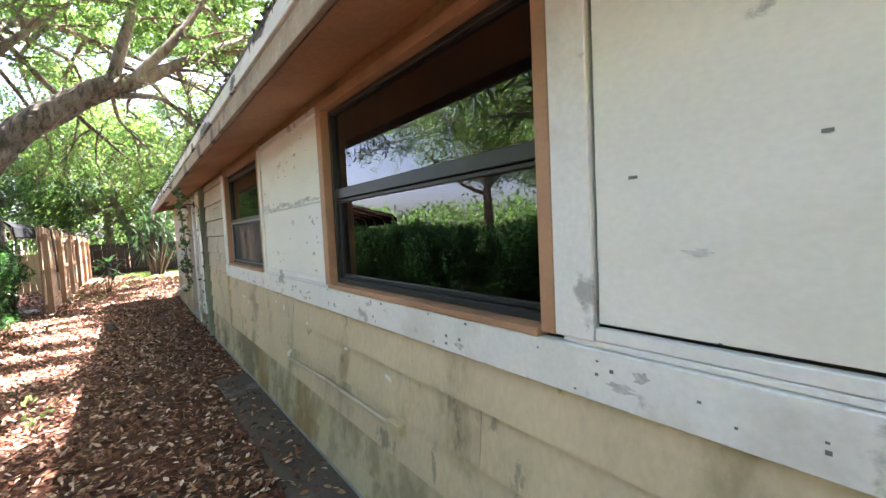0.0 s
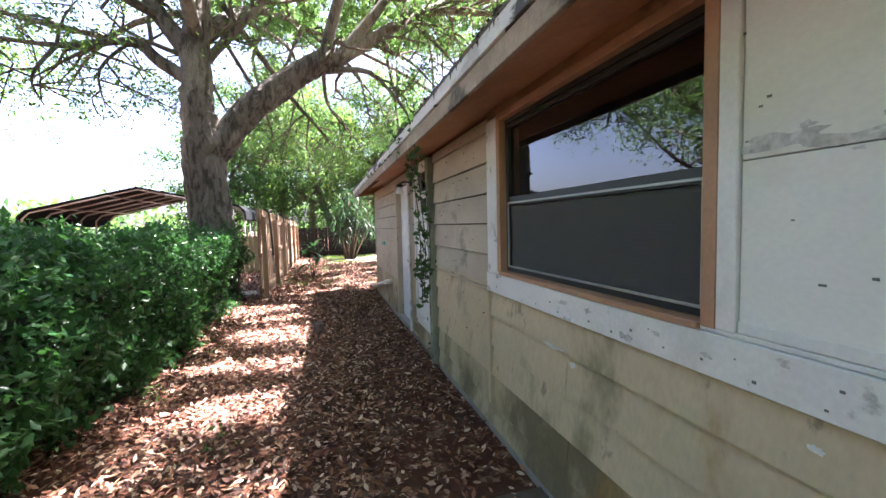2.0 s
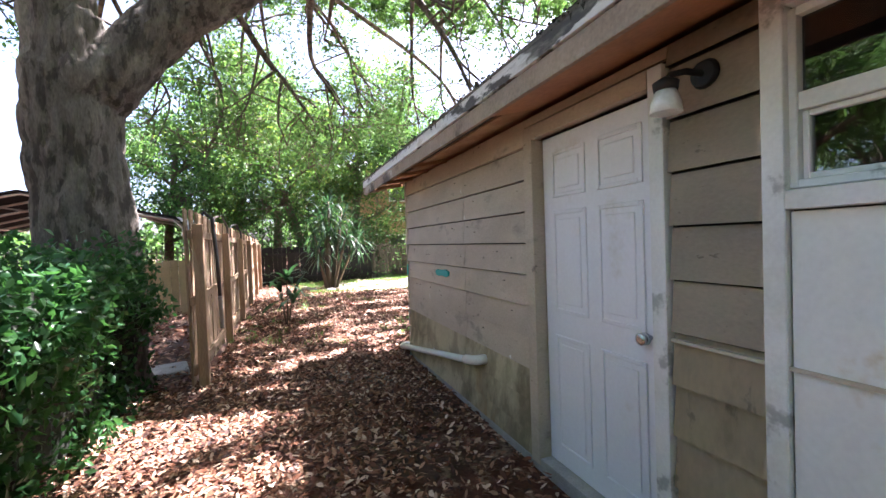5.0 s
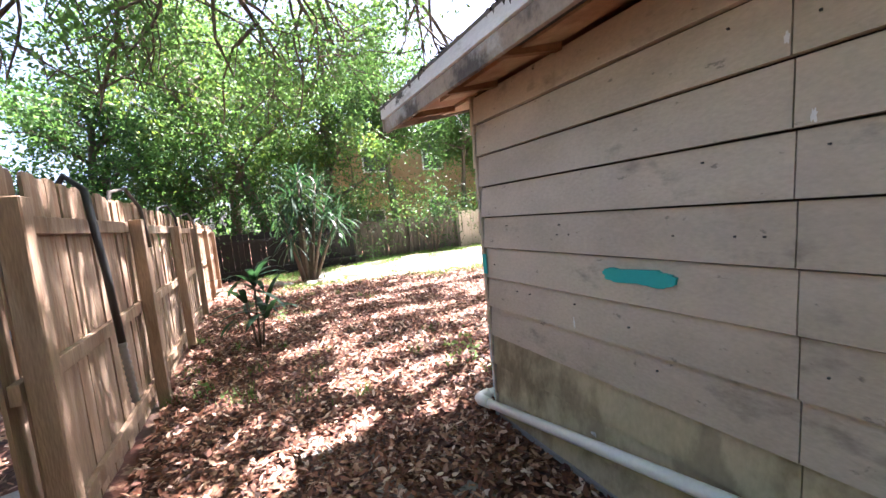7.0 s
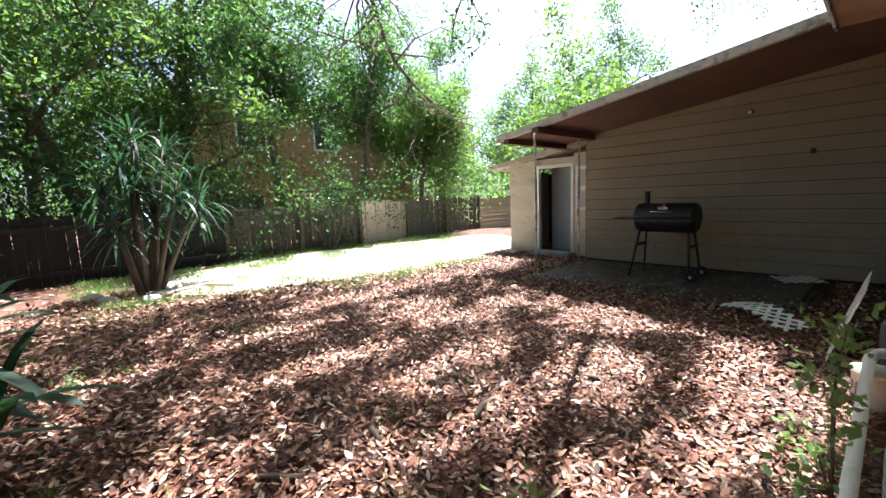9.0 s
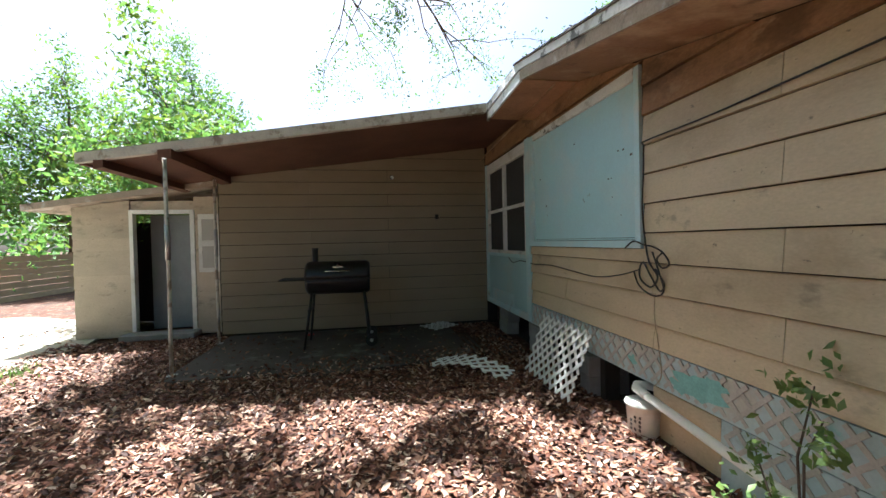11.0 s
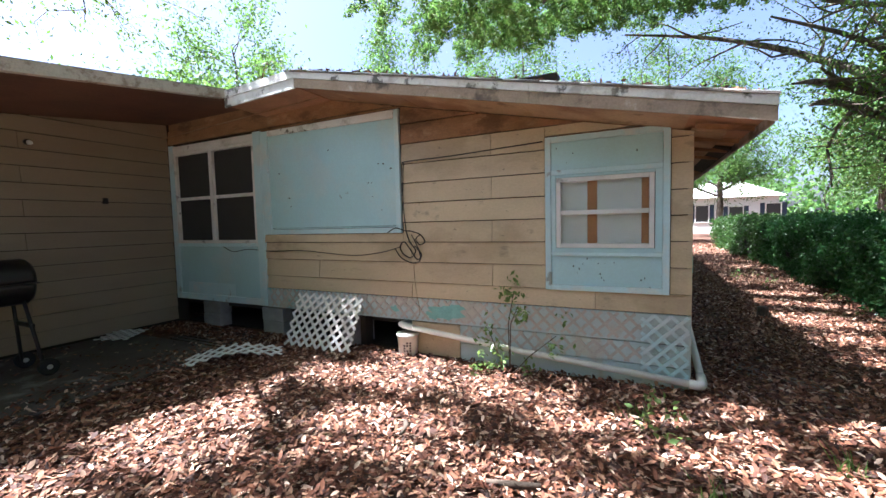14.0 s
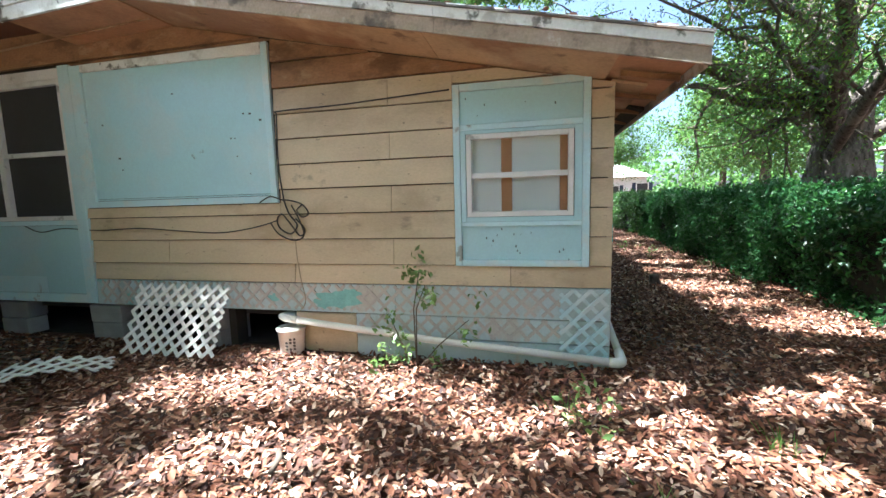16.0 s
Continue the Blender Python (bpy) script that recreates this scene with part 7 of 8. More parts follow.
for k in range(8):
    part("slat", add_box(bm_new(), -0.55, 0.55, -0.32 + k * 0.085, -0.275 + k * 0.085, 0.012, 0.03, 0.004), M_SLAB, dk)

# ---------------------------------------------------------------- drain pipe, bucket, cables
pp = empty("drain_pipe", (0, 0, 0), "white plastic drain pipe running round the house corner", "pipe")
R0 = 0.03
part("pipe_run", add_tube(bm_new(), [(-0.10, 9.86, 0.46), (-0.10, 10.8, 0.30), (-0.10, 11.83, 0.12)], R0, 12), M_PVC, pp)
part("elbow", add_tube(bm_new(), [(0.0, 9.72, 0.49), (-0.06, 9.72, 0.49), (-0.09, 9.75, 0.485), (-0.10, 9.80, 0.475), (-0.10, 9.90, 0.455)], 0.039, 12), M_PVC, pp)
part("elbow", add_tube(bm_new(), [(-0.10, 11.78, 0.13), (-0.10, 11.90, 0.108), (-0.09, 11.935, 0.105), (-0.06, 11.95, 0.106), (0.0, 11.95, 0.11)], 0.038, 12), M_PVC, pp)
part("pipe_run", add_tube(bm_new(), [(-0.05, 11.95, 0.107), (1.4, 11.945, 0.215), (2.72, 11.94, 0.345)], R0, 12), M_PVC, pp)
part("elbow", add_tube(bm_new(), [(2.66, 11.94, 0.34), (2.80, 11.93, 0.352), (2.86, 11.88, 0.35), (2.86, 11.80, 0.34), (2.80, 11.74, 0.335)], 0.034, 12), M_PVC, pp)
bk = empty("bucket", (2.76, 11.90, 0.0), "white plastic bucket with a printed label under the pipe", "bucket")
bm = bm_new()
add_tube(bm, [(0, 0, 0.0), (0, 0, 0.02), (0, 0, 0.235), (0, 0, 0.24), (0, 0, 0.262), (0, 0, 0.264), (0, 0, 0.22), (0, 0, 0.06)], [0.098, 0.105, 0.122, 0.13, 0.13, 0.118, 0.114, 0.10], 24)
part("body", bm, M_PVC, bk)
bm = bm_new()
for row in range(4):
    for col in range(3):
        if (row * 3 + col) % 5 != 4:
            a0 = radians(100 + col * 16)
            rr_ = 0.119
            add_box(bm, rr_ * math.cos(a0) - 0.011, rr_ * math.cos(a0) + 0.011, rr_ * math.sin(a0) - 0.002, rr_ * math.sin(a0) + 0.002, 0.075 + row * 0.03, 0.093 + row * 0.03)
part("label_bars", bm, M_LABEL, bk, "dark printed label bars")
yb = L_REAR + 0.035
cb = empty("wall_cable", (2.75, yb, 1.3), "black cable coiled and hung on the siding", "cable")


def smooth_line(pts, n=5):
    """A curve through the points, n steps to a span."""
    q = [Vector(p) for p in pts]
    out = []
    for i in range(len(q) - 1):
        p0, p1, p2, p3 = q[max(i - 1, 0)], q[i], q[i + 1], q[min(i + 2, len(q) - 1)]
        for k in range(n):
            t = k / n
            out.append(0.5 * (2 * p1 + (p2 - p0) * t + (2 * p0 - 5 * p1 + 4 * p2 - p3) * t * t + (3 * p1 - p0 - 3 * p2 + p3) * t ** 3))
    return out + [q[-1]]


def cput(pts, r, m=M_CABLE, nm="cable_run"):
    part(nm, add_tube(bm_new(), smooth_line([(x - 2.75, 0.012 * math.sin(i * 2.1), z - 1.3) for i, (x, z) in enumerate(pts)]), r * 0.75, 7), m, cb)


cput([(2.77, 1.42), (2.79, 1.7), (2.80, 2.0), (2.78, 2.17), (2.74, 2.2), (2.2, 2.215), (1.7, 2.235), (1.22, 2.255)], 0.008)
cput([(3.02, 1.41), (2.9, 1.46), (2.80, 1.43), (2.70, 1.42), (2.58, 1.38), (2.54, 1.30), (2.60, 1.27), (2.64, 1.33), (2.60, 1.38)], 0.008)
cput([(2.77, 1.42), (2.72, 1.30), (2.66, 1.20), (2.72, 1.12), (2.82, 1.17), (2.86, 1.25), (2.80, 1.30), (2.72, 1.22), (2.64, 1.10), (2.58, 1.16), (2.66, 1.26)], 0.009, nm="coil")
cput([(2.70, 1.38), (2.62, 1.24), (2.60, 1.10), (2.70, 1.06), (2.84, 1.12), (2.93, 1.22)], 0.008, nm="coil")
cput([(2.86, 1.24), (3.1, 1.18), (3.5, 1.135), (3.95, 1.16), (4.4, 1.19), (4.95, 1.175), (5.4, 1.20), (5.7, 1.165), (5.95, 1.235)], 0.007)
cput([(2.68, 1.06), (2.67, 0.9), (2.66, 0.7), (2.62, 0.5), (2.68, 0.40)], 0.005, M_CABLE_TAN)
c2 = empty("porch_conduit", (5.0, L_REAR + 0.25, 2.98), "thin painted conduit under the porch soffit", "conduit")
part("tube", add_tube(bm_new(), [(-1.2, 0, 0.03), (0.0, -0.05, 0.0), (2.1, -0.12, -0.06)], 0.008, 6), M_SOFFIT_TAN, c2)
bulb = empty("porch_lamp", (X_WING - 0.06, 13.52, 2.62), "small bare bulb holder on the porch wall", "lamp")
part("holder", add_tube(bm_new(), [(0.05, 0, 0), (0.0, 0, 0)], [0.035, 0.03], 12), M_BLACK, bulb)
part("bulb", add_tube(bm_new(), [(0.0, 0, 0), (-0.03, 0, -0.01), (-0.06, 0, -0.02), (-0.075, 0, -0.025)], [0.012, 0.028, 0.026, 0.01], 12), M_FILM, bulb)
ot = empty("outlet_box", (X_WING - 0.026, 12.75, 1.93), "small dark outlet on the porch wall", "outlet")
part("box", add_box(bm_new(), -0.02, 0.02, -0.03, 0.03, -0.04, 0.04, 0.004), M_BLACK, ot)

# ---------------------------------------------------------------- shed behind the wing
shed = empty("shed", (7.6, 17.5, 0), "tan lap-sided shed with an open doorway", "shed")
SX = 7.6
sp = lambda u_, d, z: (-d, u_ - 17.5, z)
SR = lambda y: 2.49 - 0.14 * (y - 16.6)
# Inner sheet of the shed, in the same painted indoor shade.
body = part("body", add_box(bm_new(), 1.6, 1.7, -1.0, 1.2, 0, 2.0), M_ROOM_SHADE, shed)
for d in ((0.012, 0.10, 0.35, 1.2, 0.0, 2.1), (0.012, 0.10, -1.15, -0.62, 0.0, 2.35), (0.012, 0.10, -0.62, 0.35, 2.06, 2.28), (0.10, 1.6, 1.1, 1.2, 0.0, 2.05)):
    part("wall", add_box(bm_new(), *d), M_SIDING, shed)
for k in range(11):
    z0, z1 = 0.02 + k * 0.205, 0.02 + (k + 1) * 0.205
    for a, b in ((17.86, 18.70), (16.36, 16.86)):
        poly = [(a, z0 + 0.004), (b, z0 + 0.004), (b, z1 + 0.01), (a, z1 + 0.01)]
        poly = clip_poly(poly, 0.14, 1.0, 2.49 + 0.14 * 16.6 - 0.02)
        if len(poly) > 2:
            part("siding_board", lap_board(poly, sp, z0, z1 + 0.01), M_SIDING, shed)
for b in ((16.86, 16.93, 0.0, 2.13), (17.80, 17.86, 0.0, 2.13), (16.931, 17.799, 2.06, 2.13)):
    part("door_casing", on(sp, *b, -0.08, 0.034), M_TRIM, shed)
# Panel added well inside the opening, standing for the shed's dark interior.
dl = part("door", on(sp, 16.90, 17.83, 0.02, 2.08, -0.62, -0.58), mat("grey_doorway_panel", (0.30, 0.33, 0.34), rough=0.5, var=0.1, bump=0.05), shed, "grey panel added behind the open shed doorway")
part("sidelight", on(sp, 16.44, 16.80, 1.06, 2.05, 0.02, 0.045), M_TRIM, shed, "white framed panel beside the door")
part("sidelight_pane", on(sp, 16.50, 16.74, 1.60, 1.96, 0.045, 0.048), M_BLIND, shed)
part("sidelight_pane", on(sp, 16.50, 16.74, 1.13, 1.50, 0.045, 0.048), M_BLIND, shed)
bm = bm_new()
ring = [(-0.25, -1.1), (1.8, -1.1), (1.8, 1.75), (-0.25, 1.75)]
lo = [bm.verts.new((x, y, SR(y + 17.5) - 0.01)) for x, y in ring]
hi = [bm.verts.new((x, y, SR(y + 17.5) + 0.09)) for x, y in ring]
bm.faces.new(lo)
bm.faces.new(hi[::-1])
for i in range(4):
    bm.faces.new((lo[i], lo[(i + 1) % 4], hi[(i + 1) % 4], hi[i]))
part("roof", bm, M_FASCIA_GREY, shed)
part("step", add_box(bm_new(), -0.35, 0.0, -0.7, 0.4, 0.0, 0.09, 0.01), M_BLOCK, shed)

# ---------------------------------------------------------------- pavers, stump, sticks, debris
for x, y, a in ((-0.95, 11.35, 0.15), (-0.58, 11.1, 0.3), (-0.9, 11.85, 0.1), (-1.25, 12.1, 0.2)):
    o = part("paving_stone", add_box(bm_new(), -0.10, 0.10, -0.19, 0.19, -0.03, 0.02, 0.006), M_PAVER)
    o.location, o.rotation_euler.z = (x, y, 0), a
    tagged(o, "grey paving stone half hidden by leaves", "paver", "paving stones")
st = part("tree_stump", add_tube(bm_new(), [(0, 0, -0.05), (0, 0, 0.05), (0.005, 0, 0.15), (0.005, 0, 0.16)], [0.085, 0.075, 0.07, 0.06], 14), M_BARK)
st.location = (-1.25, 8.42, 0)
tagged(st, "short cut stump in the leaf litter", "stump")
for k, (x, y, a, ln) in enumerate(((0.3, 14.0, 1.2, 0.25), (1.0, 13.7, 0.3, 0.3), (1.9, 13.4, 2.0, 0.2), (-0.3, 14.0, 2.4, 0.22), (0.5, 16.4, 0.6, 0.35), (1.2, 14.4, 1.0, 0.18), (-0.6, 16.0, 0.4, 0.3))):
    o = part("fallen_stick", add_tube(bm_new(), [(-ln / 2, 0, 0.03), (0, 0.02, 0.045), (ln / 2, -0.01, 0.035)], [0.018, 0.02, 0.012], 7), M_BARK_THIN)
    o.location, o.rotation_euler.z = (x, y, 0), a
    tagged(o, "broken brown stick on the leaf litter", "stick", "fallen sticks")
for k, (x, y, a, ln, r_) in enumerate(((0.7, 20.2, 2.5, 0.9, 0.04), (0.3, 20.0, 0.4, 0.7, 0.03), (0.1, 21.0, 1.3, 0.6, 0.04))):
    o = part("cut_branch", add_tube(bm_new(), [(-ln / 2, 0, 0.05), (0, 0.03, 0.08), (ln / 2, -0.02, 0.10)], [r_, r_ * 0.9, r_ * 0.6], 8), M_FENCE_PINK)
    o.location, o.rotation_euler.z = (x, y, 0), a
    tagged(o, "pale cut branch lying under the yucca", "branch", "cut branches")
for k, (x, y) in enumerate(((-0.7, 20.3), (-0.2, 19.9), (-0.9, 20.8))):
    o = part("rock", bm_new(), M_BLOCK)
    bm = bm_new()
    bmesh.ops.create_icosphere(bm, subdivisions=2, radius=0.16)
    for v in bm.verts:
        v.co *= 1 + 0.3 * noise.noise(v.co * 6 + Vector((k, 0, 0)))
        v.co.z *= 0.45
    bm.to_mesh(o.data)
    bm.free()
    o.location = (x, y, 0.03)
    tagged(o, "rough grey stone at the foot of the yucca", "rock", "garden stones")

# ---------------------------------------------------------------- carport, far houses
cp = empty("carport", (-7.6, 20.0, 0), "open gabled carport with a dark ribbed metal roof", "carport")
prof = [(-3.55, 1.68), (-3.52, 2.02), (-3.30, 2.24), (0.0, 3.04), (3.30, 2.34), (3.52, 2.12), (3.55, 1.78)]
bm = bm_new()
f0 = [bm.verts.new((x, 0.0, z)) for x, z in prof]
f1 = [bm.verts.new((x, 6.2, z)) for x, z in prof]
g0 = [bm.verts.new((x * 1.01, 0.0, z + 0.04)) for x, z in prof]
g1 = [bm.verts.new((x * 1.01, 6.2, z + 0.04)) for x, z in prof]
for i in range(6):
    bm.faces.new((f0[i], f0[i + 1], f1[i + 1], f1[i]))
    bm.faces.new((g0[i], g1[i], g1[i + 1], g0[i + 1]))
    bm.faces.new((f0[i], g0[i], g0[i + 1], f0[i + 1]))
    bm.faces.new((f1[i], f1[i + 1], g1[i + 1], g1[i]))
bm.faces.new((f0[0], f1[0], g1[0], g0[0]))
bm.faces.new((f0[6], g0[6], g1[6], f1[6]))
part("roof_sheet", bm, M_CARPORT, cp)
for k in range(6):
    y = 0.12 + k * 1.19
    part("rib", add_tube(bm_new(), [(x * 0.985, y, z - 0.05) for x, z in prof], 0.035, 6), M_GREY_ALU, cp)
    for x in (prof[0][0], prof[-1][0]):
        part("post", add_tube(bm_new(), [(x * 0.985, y, -0.05), (x * 0.985, y, 1.7)], 0.03, 6), M_GREY_WALL, cp)
for k in range(4):
    x = -2.6 + k * 1.75
    part("purlin", add_tube(bm_new(), [(x, 0.05, 2.93 - abs(x) * 0.235), (x, 6.15, 2.93 - abs(x) * 0.235)], 0.025, 5), M_GREY_ALU, cp)
pf = empty("picket_rail_fence", (-15.0, 27.5, 0), "pale open picket fence beyond the carport", "fence")
for k in range(58):
    part("picket", add_box(bm_new(), k * 0.19, k * 0.19 + 0.05, -0.012, 0.012, 0.05, 1.55, 0.0), M_METAL_ROOF, pf)
for z in (0.35, 1.30):
    part("rail", add_box(bm_new(), -0.05, 11.0, 0.013, 0.05, z, z + 0.07, 0.003), M_METAL_ROOF, pf)


def far_house(name, x0, x1, y0, y1, h, roof_h, wall, roof_m, label, windows, face, shutters=False, over=0.4):
    """A house with a hipped roof; windows are (u, z, width, height) on the face 's', 'n' or 'e'."""
    hs = empty(name, (0.5 * (x0 + x1), 0.5 * (y0 + y1), -0.05), label, "house")
    ox, oy = hs.location.x, hs.location.y
    part("wall", add_box(bm_new(), x0 - ox, x1 - ox, y0 - oy, y1 - oy, 0, h), wall, hs)
    bm = bm_new()
    a = [bm.verts.new((x - ox, y - oy, h)) for x, y in ((x0 - over, y0 - over), (x1 + over, y0 - over), (x1 + over, y1 + over), (x0 - over, y1 + over))]
    if x1 - x0 > y1 - y0:
        r0, r1 = bm.verts.new((x0 + 2 - ox, 0, h + roof_h)), bm.verts.new((x1 - 2 - ox, 0, h + roof_h))
        for f in ((a[0], a[1], r1, r0), (a[2], a[3], r0, r1), (a[1], a[2], r1), (a[3], a[0], r0), tuple(a)):
            bm.faces.new(f)
    else:
        r0, r1 = bm.verts.new((0, y0 + 2 - oy, h + roof_h)), bm.verts.new((0, y1 - 2 - oy, h + roof_h))
        for f in ((a[1], a[2], r1, r0), (a[3], a[0], r0, r1), (a[0], a[1], r0), (a[2], a[3], r1), tuple(a)):
            bm.faces.new(f)
    part("roof", bm, roof_m, hs)
    for u_, z, w_, h_ in windows:
        if face == 'n':
            pl2 = lambda u, d, q: (u - ox, y1 - oy + d, q)
        elif face == 's':
            pl2 = lambda u, d, q: (u - ox, y0 - oy - d, q)
        else:
            pl2 = lambda u, d, q: (x1 - ox + d, u - oy, q)
        wn_ = part("window", on(pl2, u_ - w_ / 2, u_ + w_ / 2, z, z + h_, 0.0, 0.04), M_SCREEN, hs)
        for b in frame_boxes(u_ - w_ / 2 - 0.08, u_ + w_ / 2 + 0.08, z - 0.08, z + h_ + 0.08, 0.08):
            part("frame", on(pl2, *b, 0.0, 0.07), M_TRIM, wn_)
        if shutters:
            for s in (-1, 1):
                c = u_ + s * (w_ / 2 + 0.27)
                part("shutter", on(pl2, c - 0.17, c + 0.17, z - 0.08, z + h_ + 0.08, 0.0, 0.05), M_SHUTTER, wn_)
    return hs


far_house("white_house", -10.3, -1.5, -37, -29, 3.3, 1.6, M_PALE_WALL, M_PALE_WALL, "white single-storey house with dark blue shutters", [(-4.6, 1.1, 1.0, 1.5), (-9.9, 1.1, 1.0, 1.5), (-7.2, 0.1, 1.0, 2.3)], 'n', True)
far_house("brick_building", 2.0, 13.6, 30.5, 38, 5.9, 1.3, M_BRICK_FAR, M_METAL_ROOF, "two-storey tan brick building behind the trees", [(11.9, 4.0, 1.1, 1.4), (8.4, 4.0, 1.1, 1.4), (5.0, 4.0, 1.1, 1.4), (4.8, 1.0, 0.9, 0.9), (8.6, 1.0, 1.1, 1.2)], 's')
far_house("grey_house", -22, -12.5, -4, 9.0, 2.9, 1.5, M_GREY_WALL, M_METAL_ROOF, "grey neighbouring house with a metal roof", [(-1.5, 0.9, 1.0, 1.4), (1.0, 0.9, 1.0, 1.4), (4.0, 0.9, 1.0, 1.4), (7.0, 0.9, 1.0, 1.4)], 'e')

# ---------------------------------------------------------------- leaf litter and grass
def litter(name, n, area, seed, label, size=0.075, material=None, skip=None, zmax=0.03):
    g = np.random.default_rng(seed)
    x = g.uniform(area[0], area[1], n * 2)
    y = g.uniform(area[2], area[3], n * 2)
    ok = np.ones(len(x), dtype=bool)
    if skip is not None:
        ok &= ~skip(x, y, g)
    x, y = x[ok][:n], y[ok][:n]
    k = len(x)
    ang = g.uniform(0, 2 * math.pi, k)
    tilt = g.normal(0, 0.30, k)
    roll = g.normal(0, 0.35, k)
    ln = size * g.uniform(0.6, 1.25, k)
    w = ln * g.uniform(0.30, 0.48, k)
    curl = g.uniform(-0.1, 0.28, k)
    z = g.uniform(0.004, zmax, k) + np.abs(np.sin(tilt)) * ln * 0.5
    ax = np.stack([np.cos(ang) * np.cos(tilt), np.sin(ang) * np.cos(tilt), np.sin(tilt)], 1)
    bx = np.stack([-np.sin(ang) * np.cos(roll), np.cos(ang) * np.cos(roll), np.sin(roll)], 1)
    nz = np.cross(ax, bx)
    c = np.stack([x, y, z], 1)
    v = np.empty((k, 6, 3))
    L = ln[:, None]
    W = w[:, None]
    C = curl[:, None]
    v[:, 0] = c - ax * L * 0.5 + nz * L * C * 0.5
    v[:, 1] = c - ax * L * 0.12 + bx * W * 0.5 + nz * W * 0.22
    v[:, 2] = c + ax * L * 0.22 + bx * W * 0.42 + nz * W * 0.22
    v[:, 3] = c + ax * L * 0.5 + nz * L * C * 0.5
    v[:, 4] = c + ax * L * 0.22 - bx * W * 0.42 + nz * W * 0.22
    v[:, 5] = c - ax * L * 0.12 - bx * W * 0.5 + nz * W * 0.22
    v[:, :, 2] = np.maximum(v[:, :, 2], 0.001)
    i = np.arange(k * 6).reshape(k, 6)
    quads = np.stack([i[:, [0, 1, 2, 3]], i[:, [0, 3, 4, 5]]], 1).reshape(-1)
    ob = new(name, raw_mesh(name, v.reshape(-1, 3), quads, np.full(k * 2, 4), material or M_LITTER))
    return tagged(ob, label, "leaves", "", "stuff")


def no_go(x, y, g):
    """Where no leaves lie: in the house, and few on slab, strip and lawn."""
    inside = ((x > -0.06) & (y < 11.86)) | ((x > 7.1) & (y < 18.7)) | ((x > 7.5) & (y < 18.8))
    slab_ = (x > 4.8) & (y > 12.4) & (y < 16.2) & (g.random(len(x)) < np.clip((x - 4.55) / 1.0 + 0.12 * (y - 14.0), 0.30, 0.96))
    strip_ = (x > -0.36) & (y < 4.7) & (g.random(len(x)) < 0.78)
    strip_ |= (x > -0.75) & (y > 4.7) & (y < 10.5) & (g.random(len(x)) < 0.45)
    lawn = (((x - 5.2) / 5.4) ** 2 + ((y - 20.9) / 2.4) ** 2 < 1) & (g.random(len(x)) < 0.95)
    back = (y > 19.0) & (g.random(len(x)) < np.clip((y - 18.5) / 3.0, 0, 0.93))
    thin = g.random(len(x)) < 0.35 * (np.sin(x * 1.7 + np.sin(y * 1.1) * 1.3) * np.sin(y * 1.3 + x * 0.6) > 0.25)
    return inside | slab_ | strip_ | lawn | back | thin


litter("leaf_litter", 34000, (-3.3, 0.0, -1.5, 6.0), 1, "dry brown oak leaves covering the side yard", 0.054, skip=no_go)
litter("leaf_litter", 38000, (-3.3, 0.0, 6.0, 12.0), 2, "dry brown oak leaves covering the side yard", 0.057, skip=no_go)
litter("leaf_litter", 88000, (-2.3, 7.1, 11.5, 17.5), 3, "dry brown oak leaves covering the back yard", 0.061, skip=no_go)
litter("leaf_litter", 20000, (-2.3, 9.0, 17.5, 23.5), 4, "dry brown oak leaves thinning out towards the lawn", 0.085, skip=no_go)
litter("leaf_litter", 9000, (-3.3, 0.0, -16.0, -1.5), 5, "dry brown oak leaves towards the street", 0.10, skip=no_go)
litter("leaf_litter", 6000, (-7.0, -2.5, 11.5, 18.0), 6, "dry brown oak leaves beyond the side fence", 0.09)


def grass(name, n, centres, spread, size, seed, label):
    g = np.random.default_rng(seed)
    idx = g.integers(0, len(centres), n)
    c = np.asarray(centres)[idx] + g.normal(size=(n, 2)) * spread
    a = g.uniform(0, 2 * math.pi, n)
    h = size * g.uniform(0.5, 1.3, n)
    lean_ = g.uniform(0.2, 0.9, n)
    side = np.stack([-np.sin(a), np.cos(a), np.zeros(n)], 1) * 0.006
    tip = np.stack([np.cos(a) * lean_, np.sin(a) * lean_, np.ones(n)], 1) * h[:, None]
    b = np.concatenate([c, np.full((n, 1), 0.0)], 1)
    v = np.stack([b - side, b + side, b + tip], 1).reshape(-1, 3)
    ob = new(name, raw_mesh(name, v, np.arange(n * 3), np.full(n, 3), M_GRASS))
    return tagged(ob, label, "grass", "", "stuff")


gg = np.random.default_rng(12)
spots = [(gg.uniform(-1.0, 3.0), gg.uniform(18.8, 23.0)) for k in range(90)] + [(gg.uniform(2.0, 9.5), gg.uniform(21.6, 24.2)) for k in range(110)] + \
        [(gg.uniform(2.2, 5.8), gg.uniform(18.0, 18.9)) for k in range(40)] + [(gg.uniform(2.5, 9), gg.uniform(19, 22)) for k in range(3)]
grass("grass", 20000, spots, 0.17, 0.09, 3, "thin green grass tufts at the lawn edge")
grass("grass", 700, [(gg.uniform(-2.1, 0.5), gg.uniform(12.5, 18.5)) for k in range(26)] + [(-2.28, 13.7), (-2.2, 15.8), (-2.2, 14.4)], 0.06, 0.11, 4, "scattered grass tufts among the leaves")


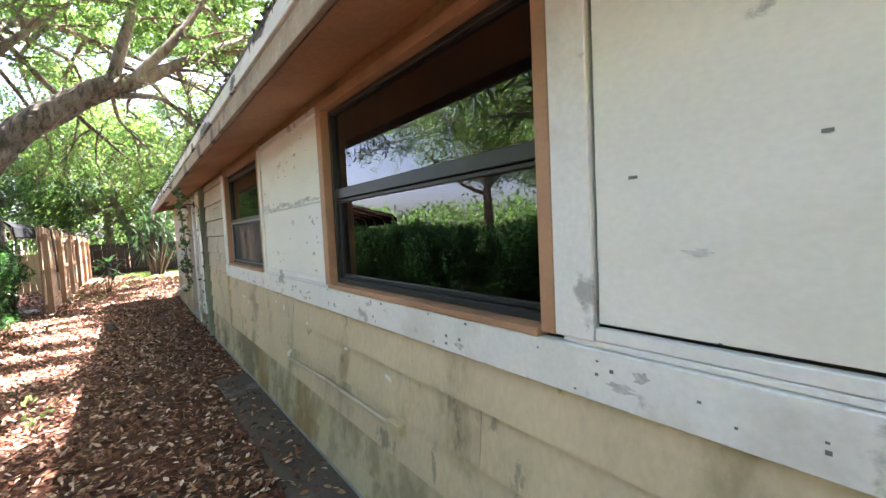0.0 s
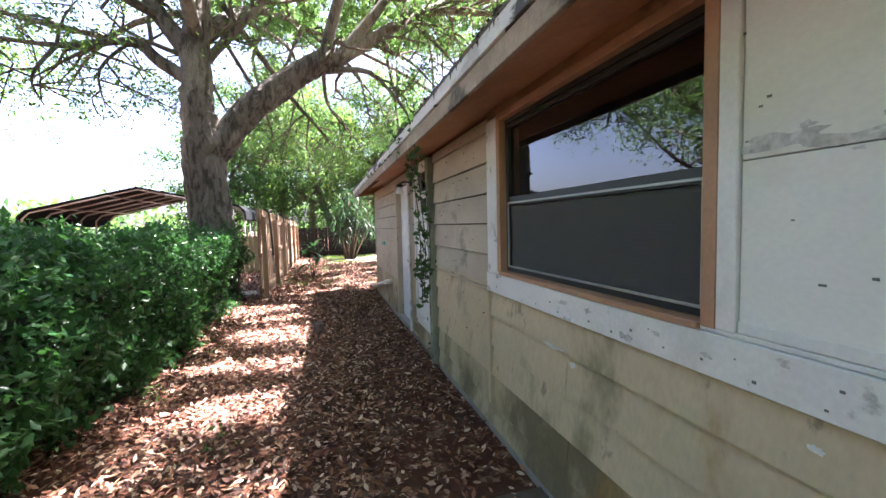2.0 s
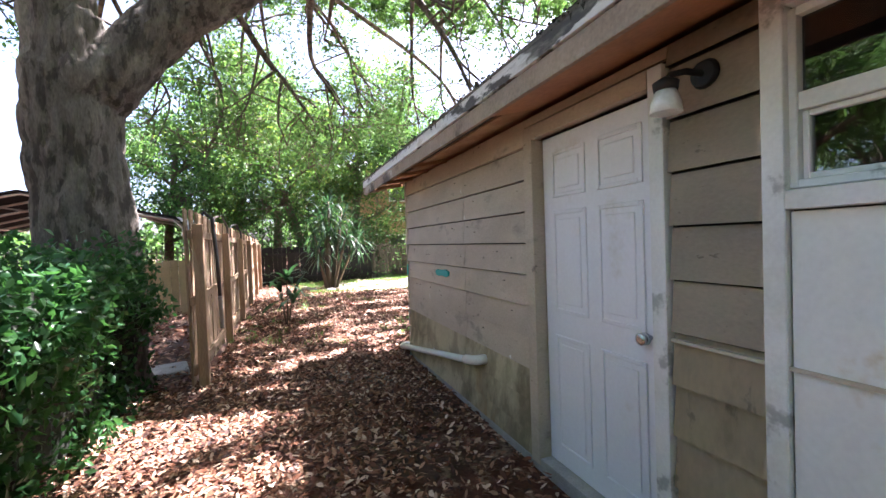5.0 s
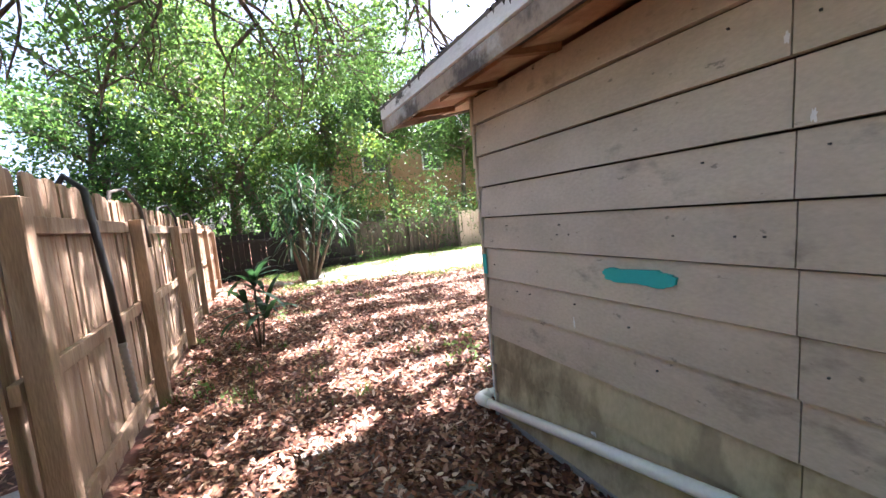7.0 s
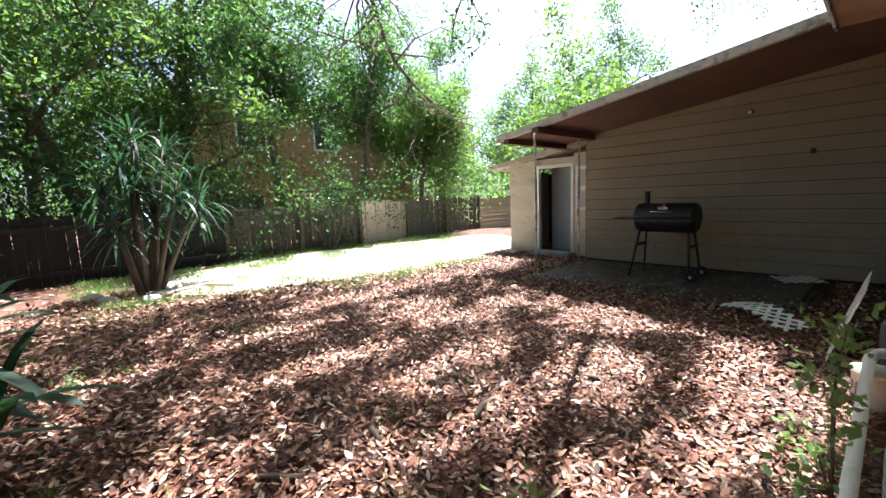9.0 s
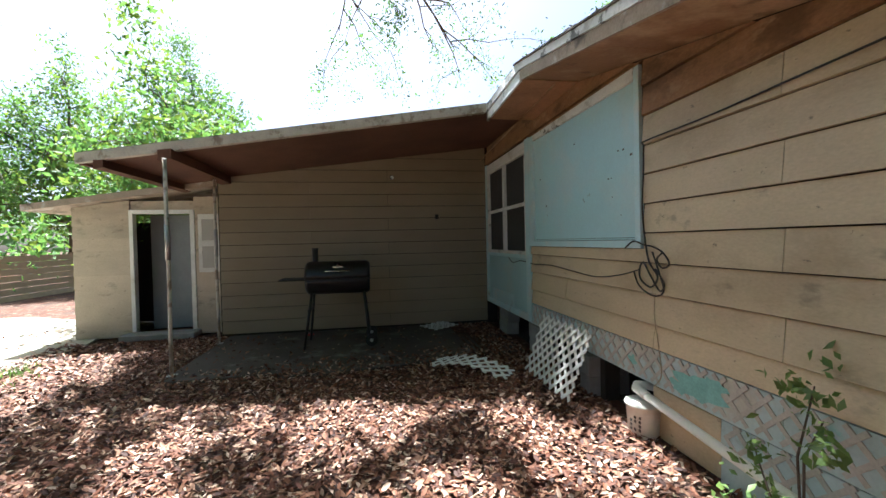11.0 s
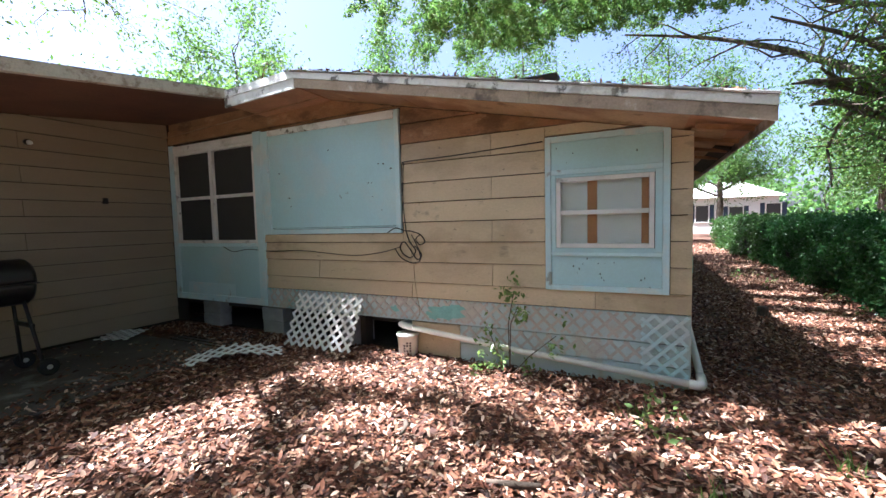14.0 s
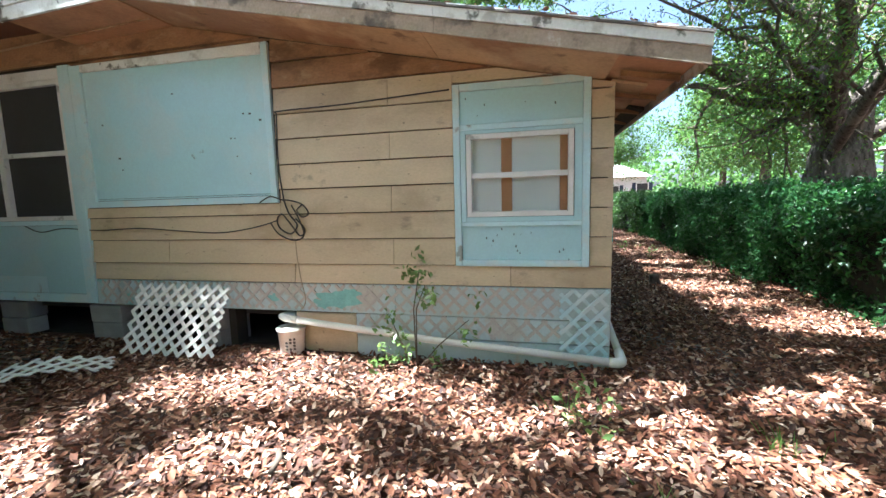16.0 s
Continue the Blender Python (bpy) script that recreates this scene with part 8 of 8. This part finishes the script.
def roof_leaves(n, seed):
    """Leaves and dirt caught along the rake and the eave."""
    g = np.random.default_rng(seed)
    cen = []
    for k in range(n):
        if k % 2:
            x = g.uniform(-0.4, 3.8)
            cen.append((x, 12.41 - abs(g.normal()) * 0.10, u(x) + 0.185 + abs(g.normal()) * 0.012))
        else:
            x = -0.42 + abs(g.normal()) * 0.12
            cen.append((x, g.uniform(-1, 12.3), u(x) + 0.18 + abs(g.normal()) * 0.012))
    ob = leaves("roof_litter", cen, 1, 0.006, 0.06, M_LITTER, seed, aspect=0.4)
    tagged(ob, "dead leaves caught along the roof edge", "leaves", "", "stuff")


roof_leaves(900, 55)


def mould_drips(n, seed):
    """Black runs of mould down the white drip board."""
    rnd_ = random.Random(seed)
    bm = bm_new()
    top = u(XE) + 0.169
    for k in range(n):
        y = rnd_.uniform(-2, 12.4)
        if noise.noise(Vector((y * 1.1, 0.0, 2.0))) < -0.05:
            continue
        w_, h_ = rnd_.uniform(0.004, 0.022), rnd_.uniform(0.01, 0.07) * rnd_.random() + 0.008
        d_ = -(XE - 0.0388 - 0.00002 * (k % 40))
        pts_ = [(y - w_, top), (y - w_ * 0.7, top - h_ * 0.5), (y - w_ * 0.1, top - h_), (y + w_ * 0.5, top - h_ * 0.6), (y + w_, top)]
        bm.faces.new([bm.verts.new((-d_, a_, b_)) for a_, b_ in pts_])
    part("mould_drips", bm, M_MOSS_GAP, roof, "black runs of mould on the drip board")


mould_drips(700, 57)


def roof_moss(n, seed):
    """Ragged dark moss and grit that hangs over the shingle edge."""
    g = np.random.default_rng(seed)
    cen = []
    for k in range(n):
        y = g.uniform(-3, 12.4)
        if noise.noise(Vector((y * 2.3, 0.0, 3.0))) + 0.5 * noise.noise(Vector((y * 7.0, 0.0, 8.0))) > -0.1:
            cen.append((-0.445 + g.uniform(0.0, 0.05), y, u(-0.44) + 0.16 + abs(g.normal()) * 0.016))
    ob = leaves("roof_moss", cen, 2, 0.008, 0.022, M_MOSS_GAP, seed, aspect=0.7)
    tagged(ob, "ragged black moss along the shingle edge", "moss", "", "stuff")


roof_moss(2600, 56)
